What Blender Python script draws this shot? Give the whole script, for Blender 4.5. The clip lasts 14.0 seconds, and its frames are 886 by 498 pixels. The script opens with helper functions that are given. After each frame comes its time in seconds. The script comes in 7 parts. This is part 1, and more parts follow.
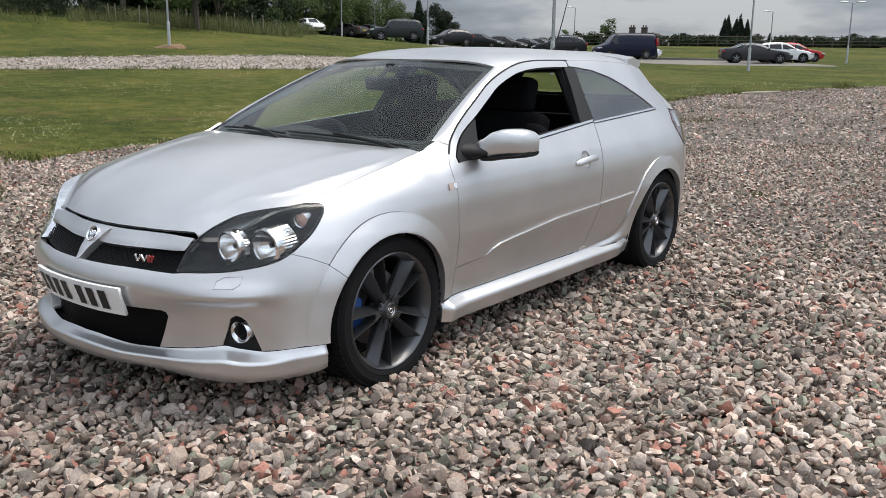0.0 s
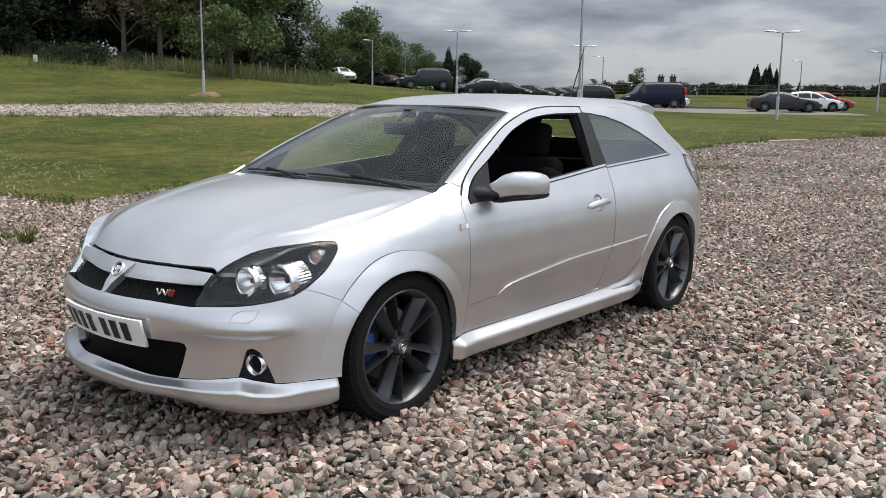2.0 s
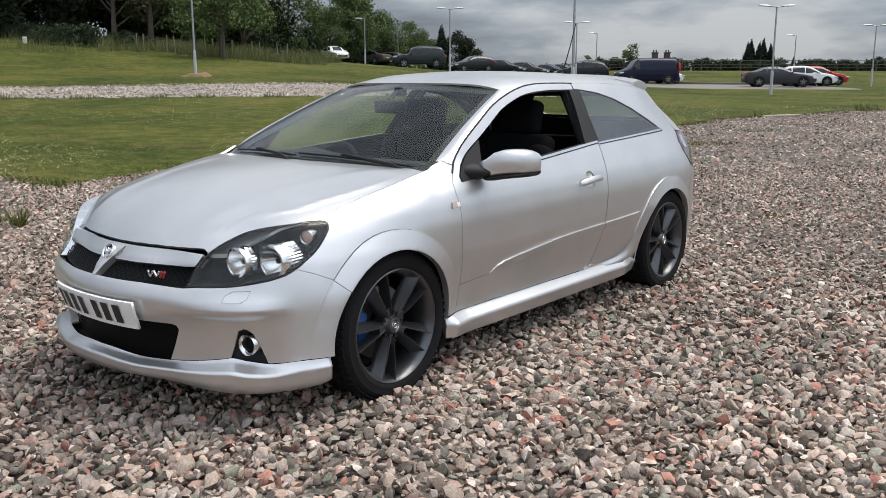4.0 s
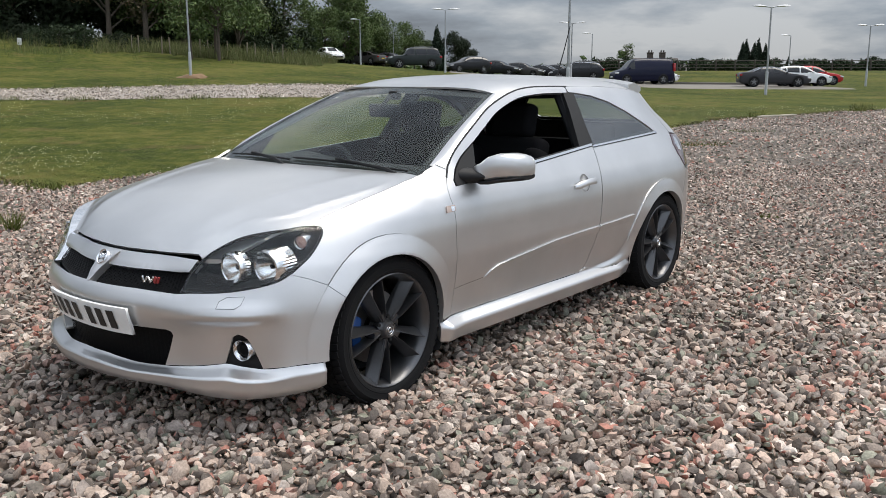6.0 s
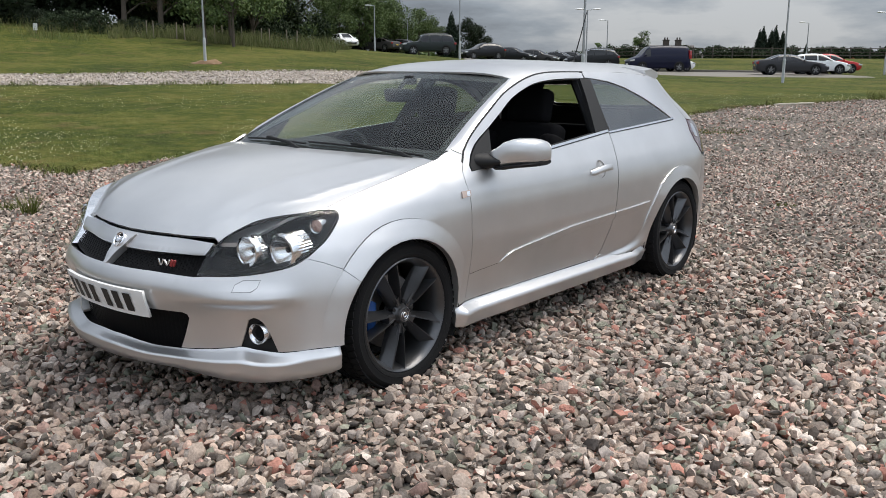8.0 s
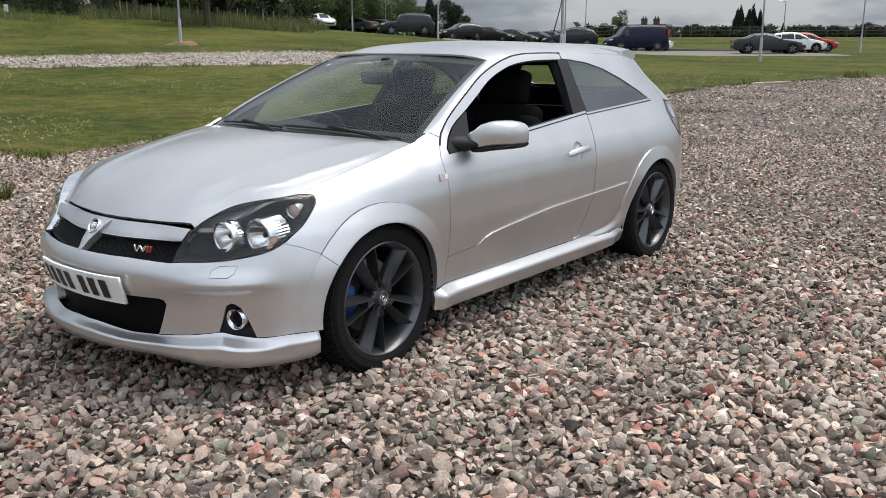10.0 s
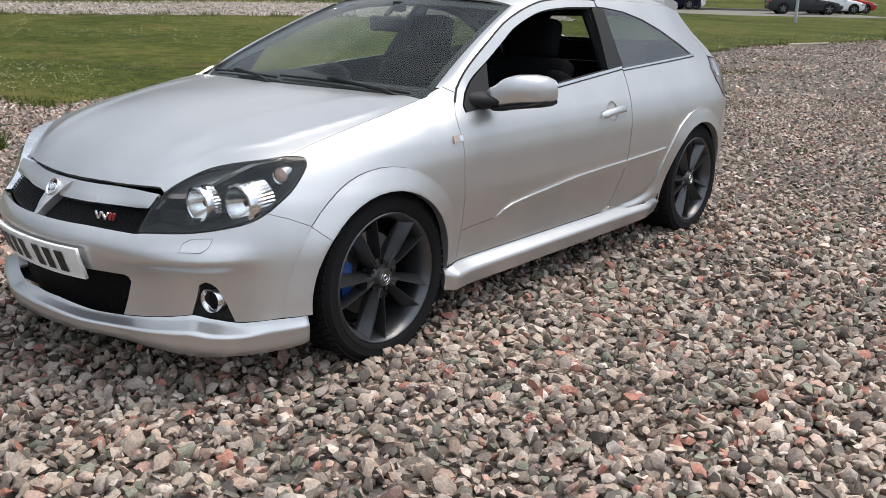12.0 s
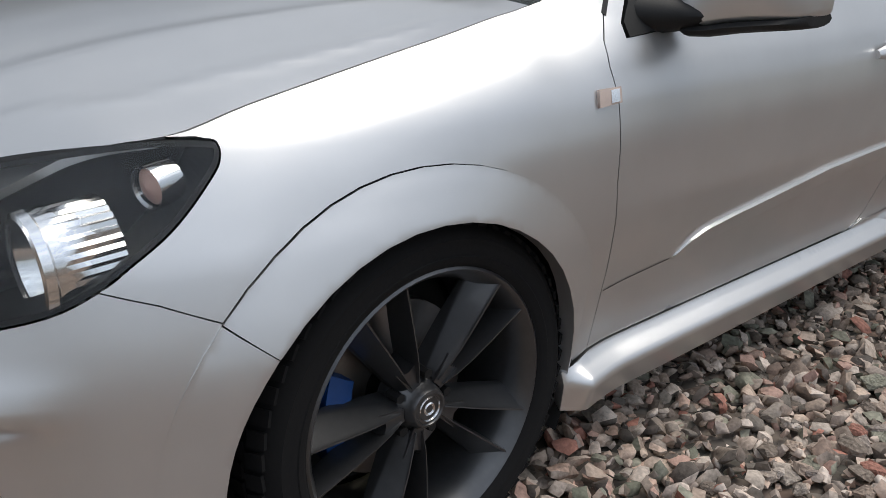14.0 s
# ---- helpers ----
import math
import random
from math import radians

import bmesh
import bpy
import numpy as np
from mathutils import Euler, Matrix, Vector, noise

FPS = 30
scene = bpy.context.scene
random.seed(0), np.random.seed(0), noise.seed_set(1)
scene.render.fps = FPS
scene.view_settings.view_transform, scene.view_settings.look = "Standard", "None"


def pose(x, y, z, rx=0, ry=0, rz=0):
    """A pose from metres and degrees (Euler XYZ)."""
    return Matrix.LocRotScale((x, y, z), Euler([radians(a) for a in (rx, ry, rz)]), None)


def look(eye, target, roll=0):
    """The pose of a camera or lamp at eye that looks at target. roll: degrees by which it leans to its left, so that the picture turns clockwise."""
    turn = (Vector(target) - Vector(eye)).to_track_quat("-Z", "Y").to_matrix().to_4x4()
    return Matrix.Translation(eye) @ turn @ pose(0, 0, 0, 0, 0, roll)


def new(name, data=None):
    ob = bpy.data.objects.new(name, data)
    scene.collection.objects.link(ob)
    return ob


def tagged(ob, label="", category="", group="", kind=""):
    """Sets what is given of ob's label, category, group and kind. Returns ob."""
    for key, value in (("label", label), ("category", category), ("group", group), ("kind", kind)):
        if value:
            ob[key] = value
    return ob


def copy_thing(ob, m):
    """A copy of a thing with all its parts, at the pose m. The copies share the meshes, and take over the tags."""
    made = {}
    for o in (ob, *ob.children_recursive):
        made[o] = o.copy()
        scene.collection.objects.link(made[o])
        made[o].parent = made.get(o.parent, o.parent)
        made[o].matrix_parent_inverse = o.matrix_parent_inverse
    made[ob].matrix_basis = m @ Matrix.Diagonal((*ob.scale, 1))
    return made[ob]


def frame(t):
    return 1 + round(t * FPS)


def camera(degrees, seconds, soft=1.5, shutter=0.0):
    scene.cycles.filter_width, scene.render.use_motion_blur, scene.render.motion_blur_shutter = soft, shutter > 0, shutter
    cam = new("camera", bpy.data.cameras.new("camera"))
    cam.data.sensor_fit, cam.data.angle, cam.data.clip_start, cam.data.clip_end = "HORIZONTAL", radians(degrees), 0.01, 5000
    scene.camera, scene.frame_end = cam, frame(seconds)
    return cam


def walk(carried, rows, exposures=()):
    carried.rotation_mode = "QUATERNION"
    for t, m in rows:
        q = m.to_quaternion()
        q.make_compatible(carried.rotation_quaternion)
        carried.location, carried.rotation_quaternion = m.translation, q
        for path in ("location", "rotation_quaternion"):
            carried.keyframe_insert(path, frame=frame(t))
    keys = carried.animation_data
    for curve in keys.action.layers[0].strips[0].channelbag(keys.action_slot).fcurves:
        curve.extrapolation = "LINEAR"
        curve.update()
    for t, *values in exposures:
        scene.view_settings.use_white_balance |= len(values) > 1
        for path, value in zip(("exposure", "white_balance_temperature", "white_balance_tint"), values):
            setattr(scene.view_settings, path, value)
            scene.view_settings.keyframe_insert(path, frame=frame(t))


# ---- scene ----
import mathutils

cam = camera(54.7, 14.0, soft=.8)
PATH = [
    (0, (3.094, -3.873, 1.359), (1.9, -2.331, 0.915), 0.5),
    (0.5, (3.226, -3.928, 1.34), (2.012, -2.383, 0.966), 1.0),
    (1, (3.238, -3.921, 1.333), (2.004, -2.38, 1.013), 1.5),
    (1.5, (3.225, -3.921, 1.347), (1.976, -2.394, 1.024), 0.8),
    (2, (3.221, -3.914, 1.347), (1.961, -2.397, 1.009), 0.6),
    (2.5, (3.219, -3.914, 1.347), (1.964, -2.398, 0.991), 0.4),
    (3, (3.229, -3.903, 1.344), (1.98, -2.386, 0.968), 0.0),
    (5.5, (3.233, -3.9, 1.353), (1.992, -2.381, 0.962), 0.2),
    (6, (3.238, -3.898, 1.362), (2.0, -2.376, 0.977), -0.1),
    (6.5, (3.239, -3.901, 1.361), (2.006, -2.374, 0.978), -0.1),
    (7, (3.241, -3.905, 1.365), (1.997, -2.388, 0.972), 0.1),
    (7.5, (3.235, -3.9, 1.356), (1.978, -2.395, 0.963), 0.2),
    (8, (3.227, -3.901, 1.351), (1.969, -2.402, 0.937), 0.1),
    (10.5, (3.238, -3.891, 1.365), (2.026, -2.371, 0.893), -0.3),
    (11, (3.245, -3.884, 1.369), (2.023, -2.379, 0.874), -0.6),
    (11.5, (3.191, -3.791, 1.347), (1.952, -2.31, 0.825), -0.6),
    (12, (2.952, -3.491, 1.305), (1.715, -2.02, 0.752), 0.9),
    (12.5, (2.729, -3.217, 1.305), (1.487, -1.758, 0.73), 1.0),
    (13, (2.469, -2.806, 1.28), (1.176, -1.411, 0.663), 0.1),
    (13.5, (2.175, -2.514, 1.256), (0.826, -1.182, 0.617), 0.6),
    (14, (1.772, -2.128, 1.05), (0.378, -0.866, 0.37), 0.9),
]
walk(cam, [(t, look(eye, target, roll)) for t, eye, target, roll in PATH], [(0, .05), (3, .04), (6, .02), (11, .01), (13, -.02), (13.6, -.11), (14, -.42)])

# ---- light ----
AHEAD, RIGHT, START = Vector((-.6356, .772)), Vector((.772, .6356)), Vector((3.23, -3.90))

world = bpy.data.worlds.new("overcast_sky")
scene.world = world
world.use_nodes = True


def build_sky(nt):
    n, l = nt.nodes, nt.links
    n.clear()
    out, bg = n.new("ShaderNodeOutputWorld"), n.new("ShaderNodeBackground")
    sky = n.new("ShaderNodeTexSky")
    sky.sky_type, sky.sun_disc = "NISHITA", False
    sky.sun_elevation, sky.sun_rotation = radians(63), radians(22)
    tc = n.new("ShaderNodeTexCoord")
    flat = n.new("ShaderNodeMapping")
    flat.inputs["Scale"].default_value = (1.1, 1.1, 4.2)
    l.new(tc.outputs["Generated"], flat.inputs["Vector"])
    big, small = n.new("ShaderNodeTexNoise"), n.new("ShaderNodeTexNoise")
    for t, s, d in ((big, 2.6, 6), (small, 8.0, 7)):
        t.inputs["Scale"].default_value, t.inputs["Detail"].default_value = s, d
        t.inputs["Roughness"].default_value = .55
        l.new(flat.outputs[0], t.inputs["Vector"])
    mixn = n.new("ShaderNodeMix")
    mixn.inputs["Factor"].default_value = .38
    l.new(big.outputs["Fac"], mixn.inputs["A"])
    l.new(small.outputs["Fac"], mixn.inputs["B"])
    ramp = n.new("ShaderNodeValToRGB")
    e = ramp.color_ramp.elements
    e[0].position, e[0].color = .38, (.27, .30, .355, 1)
    e[1].position, e[1].color = .61, (.88, .91, .95, 1)
    mid = ramp.color_ramp.elements.new(.5)
    mid.color = (.50, .56, .645, 1)
    l.new(mixn.outputs["Result"], ramp.inputs["Fac"])
    gain = n.new("ShaderNodeVectorMath")
    gain.operation = "SCALE"
    gain.inputs["Scale"].default_value = CLOUD
    l.new(ramp.outputs["Color"], gain.inputs[0])
    dim = n.new("ShaderNodeVectorMath")
    dim.operation = "SCALE"
    dim.inputs["Scale"].default_value = .10
    l.new(sky.outputs["Color"], dim.inputs[0])
    mix = n.new("ShaderNodeMix")
    mix.data_type = "RGBA"
    mix.inputs["Factor"].default_value = .88
    l.new(dim.outputs[0], mix.inputs["A"])
    l.new(gain.outputs[0], mix.inputs["B"])
    # cloud is brighter overhead than at the horizon, as under any overcast
    sep = n.new("ShaderNodeSeparateXYZ")
    l.new(tc.outputs["Generated"], sep.inputs[0])
    up = n.new("ShaderNodeMapRange")
    up.inputs["From Min"].default_value, up.inputs["From Max"].default_value = 0.0, .8
    up.inputs["To Min"].default_value, up.inputs["To Max"].default_value = .61, ZENITH
    l.new(sep.outputs["Z"], up.inputs["Value"])
    # and brighter on the open side, where the cover is thinner, than ahead of the walk
    side, mul = n.new("ShaderNodeVectorMath"), n.new("ShaderNodeMapRange")
    side.operation = "DOT_PRODUCT"
    side.inputs[1].default_value = (.98, -.15, 0)
    l.new(tc.outputs["Generated"], side.inputs[0])
    mul.inputs["From Min"].default_value, mul.inputs["From Max"].default_value = -.4, .9
    mul.inputs["To Min"].default_value, mul.inputs["To Max"].default_value = .95, 1.75
    l.new(side.outputs["Value"], mul.inputs["Value"])
    both_ways = n.new("ShaderNodeMath")
    both_ways.operation = "MULTIPLY"
    l.new(up.outputs[0], both_ways.inputs[0])
    l.new(mul.outputs[0], both_ways.inputs[1])
    up = both_ways
    lift = n.new("ShaderNodeVectorMath")
    lift.operation = "SCALE"
    l.new(mix.outputs["Result"], lift.inputs[0])
    l.new(up.outputs[0], lift.inputs["Scale"])
    l.new(lift.outputs[0], bg.inputs["Color"])
    l.new(bg.outputs[0], out.inputs[0])


CLOUD, ZENITH = .95, 1.75
build_sky(world.node_tree)

sun = new("sun", bpy.data.lights.new("sun", "SUN"))
sun.data.energy, sun.data.angle, sun.data.color = 3.1, radians(40), (1.0, .93, .83)
sun.matrix_world = look((.9, 2.2, 4.8), (0, 0, 0))

# ---- materials ----
def material(name):
    m = bpy.data.materials.new(name)
    m.use_nodes = True
    return m, m.node_tree, m.node_tree.nodes["Principled BSDF"]


def node(nt, kind, **values):
    n = nt.nodes.new(kind)
    for k, v in values.items():
        n.inputs[k.replace("_", " ")].default_value = v
    return n


def bump(nt, bsdf, height, strength, distance):
    b = node(nt, "ShaderNodeBump", Strength=strength, Distance=distance)
    nt.links.new(height, b.inputs["Height"])
    nt.links.new(b.outputs["Normal"], bsdf.inputs["Normal"])
    return b


def plain(name, colour, rough=.5, metal=0.0, vary=.12, scale=8.0, grain=60.0, relief=.0, coat=0.0, spec=.5):
    """A surface with stains at one scale and grain at another."""
    m, nt, b = material(name)
    tc = node(nt, "ShaderNodeTexCoord")
    a, g = node(nt, "ShaderNodeTexNoise", Scale=scale, Detail=4.0), node(nt, "ShaderNodeTexNoise", Scale=grain, Detail=3.0)
    for t in (a, g):
        nt.links.new(tc.outputs["Object"], t.inputs["Vector"])
    r = node(nt, "ShaderNodeValToRGB")
    lo, hi = 1 - vary, 1 + vary
    r.color_ramp.elements[0].position, r.color_ramp.elements[1].position = .3, .7
    r.color_ramp.elements[0].color = (*[c * lo for c in colour], 1)
    r.color_ramp.elements[1].color = (*[min(1, c * hi) for c in colour], 1)
    mx = node(nt, "ShaderNodeMix", Factor=.4)
    nt.links.new(a.outputs["Fac"], mx.inputs["A"])
    nt.links.new(g.outputs["Fac"], mx.inputs["B"])
    nt.links.new(mx.outputs["Result"], r.inputs["Fac"])
    nt.links.new(r.outputs["Color"], b.inputs["Base Color"])
    rr = node(nt, "ShaderNodeMapRange", To_Min=max(0, rough - .06), To_Max=min(1, rough + .06))
    nt.links.new(a.outputs["Fac"], rr.inputs["Value"])
    nt.links.new(rr.outputs[0], b.inputs["Roughness"])
    b.inputs["Metallic"].default_value = metal
    b.inputs["Specular IOR Level"].default_value = spec
    b.inputs["Coat Weight"].default_value, b.inputs["Coat Roughness"].default_value = coat, .04
    if relief:
        bump(nt, b, g.outputs["Fac"], .6, relief)
    return m


def silver_paint(name, colour):
    m, nt, b = material(name)
    tc = node(nt, "ShaderNodeTexCoord")
    dust, fine = node(nt, "ShaderNodeTexNoise", Scale=3.5, Detail=6.0), node(nt, "ShaderNodeTexNoise", Scale=900.0, Detail=1.0)
    for t in (dust, fine):
        nt.links.new(tc.outputs["Object"], t.inputs["Vector"])
    r = node(nt, "ShaderNodeValToRGB")
    r.color_ramp.elements[0].position, r.color_ramp.elements[1].position = .25, .75
    r.color_ramp.elements[0].color = (*[c * .93 for c in colour], 1)
    r.color_ramp.elements[1].color = (*[min(1, c * 1.05) for c in colour], 1)
    nt.links.new(dust.outputs["Fac"], r.inputs["Fac"])
    nt.links.new(r.outputs["Color"], b.inputs["Base Color"])
    b.inputs["Metallic"].default_value, b.inputs["Roughness"].default_value = .82, .32
    b.inputs["Coat Weight"].default_value, b.inputs["Coat Roughness"].default_value = .5, .12
    bump(nt, b, fine.outputs["Fac"], .12, .0004)
    return m


def glass(name, tint, gloss=.035, power=5.0):
    m, nt, b = material(name)
    nt.nodes.remove(b)
    out = nt.nodes["Material Output"]
    clear, shine = node(nt, "ShaderNodeBsdfTransparent"), node(nt, "ShaderNodeBsdfGlossy", Roughness=.14)
    clear.inputs["Color"].default_value = (*tint, 1)
    face = node(nt, "ShaderNodeLayerWeight", Blend=.5)
    p = node(nt, "ShaderNodeMath")
    p.operation = "POWER"
    p.inputs[1].default_value = power
    nt.links.new(face.outputs["Facing"], p.inputs[0])
    f = node(nt, "ShaderNodeMapRange", To_Min=gloss, To_Max=.9)
    nt.links.new(p.outputs[0], f.inputs["Value"])
    mx = node(nt, "ShaderNodeMixShader")
    nt.links.new(f.outputs[0], mx.inputs[0])
    nt.links.new(clear.outputs[0], mx.inputs[1])
    nt.links.new(shine.outputs[0], mx.inputs[2])
    nt.links.new(mx.outputs[0], out.inputs["Surface"])
    m.surface_render_method = "BLENDED"
    return m


def by_piece(name, colours, rough=.8, island=True, grain=90.0, vary=.25, relief=.002, broad=0.0):
    """Each loose piece takes its own colour; specks and grain lie on all of them."""
    m, nt, b = material(name)
    src = node(nt, "ShaderNodeNewGeometry").outputs["Random Per Island"] if island else node(nt, "ShaderNodeObjectInfo").outputs["Random"]
    r = node(nt, "ShaderNodeValToRGB")
    r.color_ramp.interpolation = "CONSTANT" if len(colours) > 4 else "LINEAR"
    e = r.color_ramp.elements
    while len(e) < len(colours):
        e.new(.5)
    for i, c in enumerate(colours):
        e[i].position, e[i].color = i / len(colours), (*c, 1)
    nt.links.new(src, r.inputs["Fac"])
    tc = node(nt, "ShaderNodeTexCoord")
    g, s = node(nt, "ShaderNodeTexNoise", Scale=grain, Detail=5.0), node(nt, "ShaderNodeTexNoise", Scale=grain * .22, Detail=3.0)
    for t in (g, s):
        nt.links.new(tc.outputs["Object"], t.inputs["Vector"])
    mx = node(nt, "ShaderNodeMix", Factor=.5)
    nt.links.new(g.outputs["Fac"], mx.inputs["A"])
    nt.links.new(s.outputs["Fac"], mx.inputs["B"])
    mr = node(nt, "ShaderNodeMapRange", From_Min=.3, From_Max=.7, To_Min=1 - vary, To_Max=1 + vary)
    nt.links.new(mx.outputs["Result"], mr.inputs["Value"])
    sc = node(nt, "ShaderNodeVectorMath")
    sc.operation = "SCALE"
    nt.links.new(r.outputs["Color"], sc.inputs[0])
    nt.links.new(mr.outputs[0], sc.inputs["Scale"])
    tinted = sc.outputs[0]
    if broad:
        wide = node(nt, "ShaderNodeTexNoise", Scale=.55, Detail=3.0)
        nt.links.new(tc.outputs["Object"], wide.inputs["Vector"])
        wr = node(nt, "ShaderNodeMapRange", From_Min=.35, From_Max=.65, To_Min=1 - broad, To_Max=1 + broad)
        nt.links.new(wide.outputs["Fac"], wr.inputs["Value"])
        sw = node(nt, "ShaderNodeVectorMath")
        sw.operation = "SCALE"
        nt.links.new(tinted, sw.inputs[0])
        nt.links.new(wr.outputs[0], sw.inputs["Scale"])
        tinted = sw.outputs[0]
    nt.links.new(tinted, b.inputs["Base Color"])
    b.inputs["Roughness"].default_value = rough
    b.inputs["Specular IOR Level"].default_value = .3
    if relief:
        bump(nt, b, g.outputs["Fac"], .5, relief)
    return m


PAINT = silver_paint("silver_metallic_paint", (.640, .637, .634))
BLACK = plain("black_plastic", (.011, .011, .0115), .6, grain=200, relief=.0004, spec=.3)
RUBBER = plain("tyre_rubber", (.010, .010, .0105), .9, grain=150, relief=.001, spec=.2)
LINER = plain("wheel_well_black", (.010, .010, .010), .9)
CLOTH = plain("black_seat_cloth", (.006, .006, .007), .95, grain=40, spec=.1)
DASH = plain("dark_dashboard", (.018, .019, .021), .75, grain=40, spec=.2)
GREYTRIM = plain("grey_headlining", (.04, .04, .04), .9)
RIM = plain("anthracite_alloy", (.088, .089, .093), .32, metal=.75, coat=.3)
CHROME = plain("chrome", (.80, .80, .81), .09, metal=1.0, vary=.03)
BRIGHT = plain("bright_trim", (.70, .70, .71), .2, metal=1.0, vary=.05)
BLUE = plain("blue_caliper_paint", (.004, .05, .20), .5)
STEEL = plain("brake_steel", (.30, .29, .28), .35, metal=1.0)
PLATE = plain("white_plate", (.78, .78, .76), .35, vary=.03)
PLATE_INK = plain("black_plate_bars", (.012, .012, .012), .5)
RED = plain("red_enamel", (.28, .03, .03), .35)
SATIN = plain("satin_silver_trim", (.66, .65, .645), .30, metal=.85, vary=.04, coat=.4)
REDLENS = plain("red_lamp_lens", (.10, .055, .06), .15, coat=.8)
AMBER_LENS = plain("smoky_amber_lens", (.48, .38, .33), .2, coat=.6)
AMBER = plain("amber_bulb", (.62, .40, .33), .3)
REFLECTOR = plain("lamp_reflector", (.90, .90, .90), .16, metal=1.0, vary=.05, scale=30)
GLASS = glass("window_glass", (.86, .94, .89), .05)
SIDE_GLASS = glass("side_glass", (.74, .81, .77), .06)
QUARTER_GLASS = glass("tinted_quarter_glass", (.42, .48, .47), .20)
LAMP_GLASS = glass("lamp_cover", (.93, .94, .94), .05, power=3.2)
HOUSING = plain("lamp_housing_black", (.006, .006, .0065), .6, spec=.12)
MESH = plain("black_grille_mesh", (.005, .005, .0055), .6, spec=.12)
MIRROR = plain("mirror_silvering", (.85, .86, .87), .03, metal=1.0, vary=.01)

# ---- the shape of the car's flanks ----
# plan outline of one half of the body at its widest, from the nose round to the tail
OUTLINE = [(0, -2.205), (.2, -2.187), (.4, -2.125), (.55, -2.045), (.68, -1.935), (.77, -1.815), (.83, -1.69), (.862, -1.55),
           (.876, -1.35), (.88, -1.0), (.88, -.5), (.88, 0), (.88, .5), (.88, 1.0), (.872, 1.45), (.84, 1.70), (.74, 1.92),
           (.55, 2.02), (.3, 2.055), (0, 2.065)]


def spline(points, n):
    """Dense points along a smooth curve through the given ones."""
    p = np.array(points, float)
    p = np.vstack([2 * p[0] - p[1], p, 2 * p[-1] - p[-2]])
    if abs(points[0][0]) < 1e-9 and len(points) == 20:
        p[0], p[-1] = p[2] * (-1, 1), p[-3] * (-1, 1)
    u = np.linspace(0, 1, n, endpoint=False)[:, None]
    out = [.5 * (2 * b + (c - a) * u + (2 * a - 5 * b + 4 * c - d) * u ** 2 + (3 * b - a - 3 * c + d) * u ** 3)
           for a, b, c, d in zip(p, p[1:], p[2:], p[3:])]
    return np.vstack(out + [p[-2:-1]])


RING = spline(OUTLINE, 24)
RUN = np.concatenate([[0], np.cumsum(np.linalg.norm(np.diff(RING, axis=0), axis=1))])
RUN -= np.interp(0, RING[np.argsort(RING[:, 1]), 1], RUN[np.argsort(RING[:, 1])])     # q = y along the doors
SIDEWAYS = np.gradient(RING, RUN, axis=0)
NOSE, TAIL = RUN[0], RUN[-1]


def smooth(a, b, x):
    u = min(1, max(0, (x - a) / (b - a)))
    return u * u * (3 - 2 * u)


def curve(zs, vs):
    """A smooth function through the given values."""
    zs, vs = np.array(zs, float), np.array(vs, float)
    d = np.diff(vs) / np.diff(zs)
    m = np.concatenate([[d[0]], np.where(d[1:] * d[:-1] > 0, 2 * d[1:] * d[:-1] / (d[1:] + d[:-1] + 1e-12), 0), [d[-1]]])

    def f(z):
        if z <= zs[0]:
            return vs[0] + m[0] * (z - zs[0])
        if z >= zs[-1]:
            return vs[-1] + m[-1] * (z - zs[-1])
        i = int(np.searchsorted(zs, z)) - 1
        i = max(0, i)
        h = zs[i + 1] - zs[i]
        u = (z - zs[i]) / h
        return ((1 + 2 * u) * (1 - u) ** 2 * vs[i] + u * (1 - u) ** 2 * h * m[i]
                + u * u * (3 - 2 * u) * vs[i + 1] + u * u * (u - 1) * h * m[i + 1])
    return f


# how far the body lies inside that outline, by height: nose, corner, rear end of the wing, doors, tail
P_NOSE = curve([.10, .16, .22, .30, .40, .47, .52, .56, .60, .66, .70, .75, .80, .88],
               [-.13, -.05, -.030, -.026, -.018, .006, .014, .0, -.045, -.105, -.130, -.170, -.23, -.33])
P_CORNER = curve([.10, .18, .24, .30, .36, .42, .455, .485, .52, .56, .60, .66, .70, .75, .80, .85, .90],
                 [-.09, -.03, -.018, -.010, .000, .012, .024, .050, .040, .018, .006, -.012, -.032, -.060, -.098, -.160, -.25])
P_PLAIN = curve([.10, .18, .24, .30, .36, .42, .48, .52, .56, .60, .66, .70, .75, .80, .85, .90],
                [-.03, .04, .05, .042, .037, .033, .029, .024, .016, .006, -.012, -.032, -.060, -.098, -.160, -.25])
P_WING = curve([.10, .20, .30, .45, .60, .70, .78, .84, .90, .94, .98, 1.1, 1.2, 1.3], [-.075, -.050, -.034, -.014, 0, -.003, -.017, -.042, -.088, -.130, -.165, -.240, -.30, -.36])
P_DOOR = curve([.10, .20, .30, .40, .50, .60, .70, .78, .84, .90, .95, .98, 1.1, 1.2, 1.3, 1.4],
               [-.105, -.084, -.062, -.039, -.015, -.001, -.001, -.010, -.026, -.051, -.076, -.093, -.160, -.218, -.280, -.36])
P_TAIL = curve([.10, .20, .30, .50, .75, .85, .95, 1.05, 1.15, 1.25, 1.35], [-.1, -.03, -.01, 0, -.005, -.03, -.07, -.15, -.27, -.39, -.51])


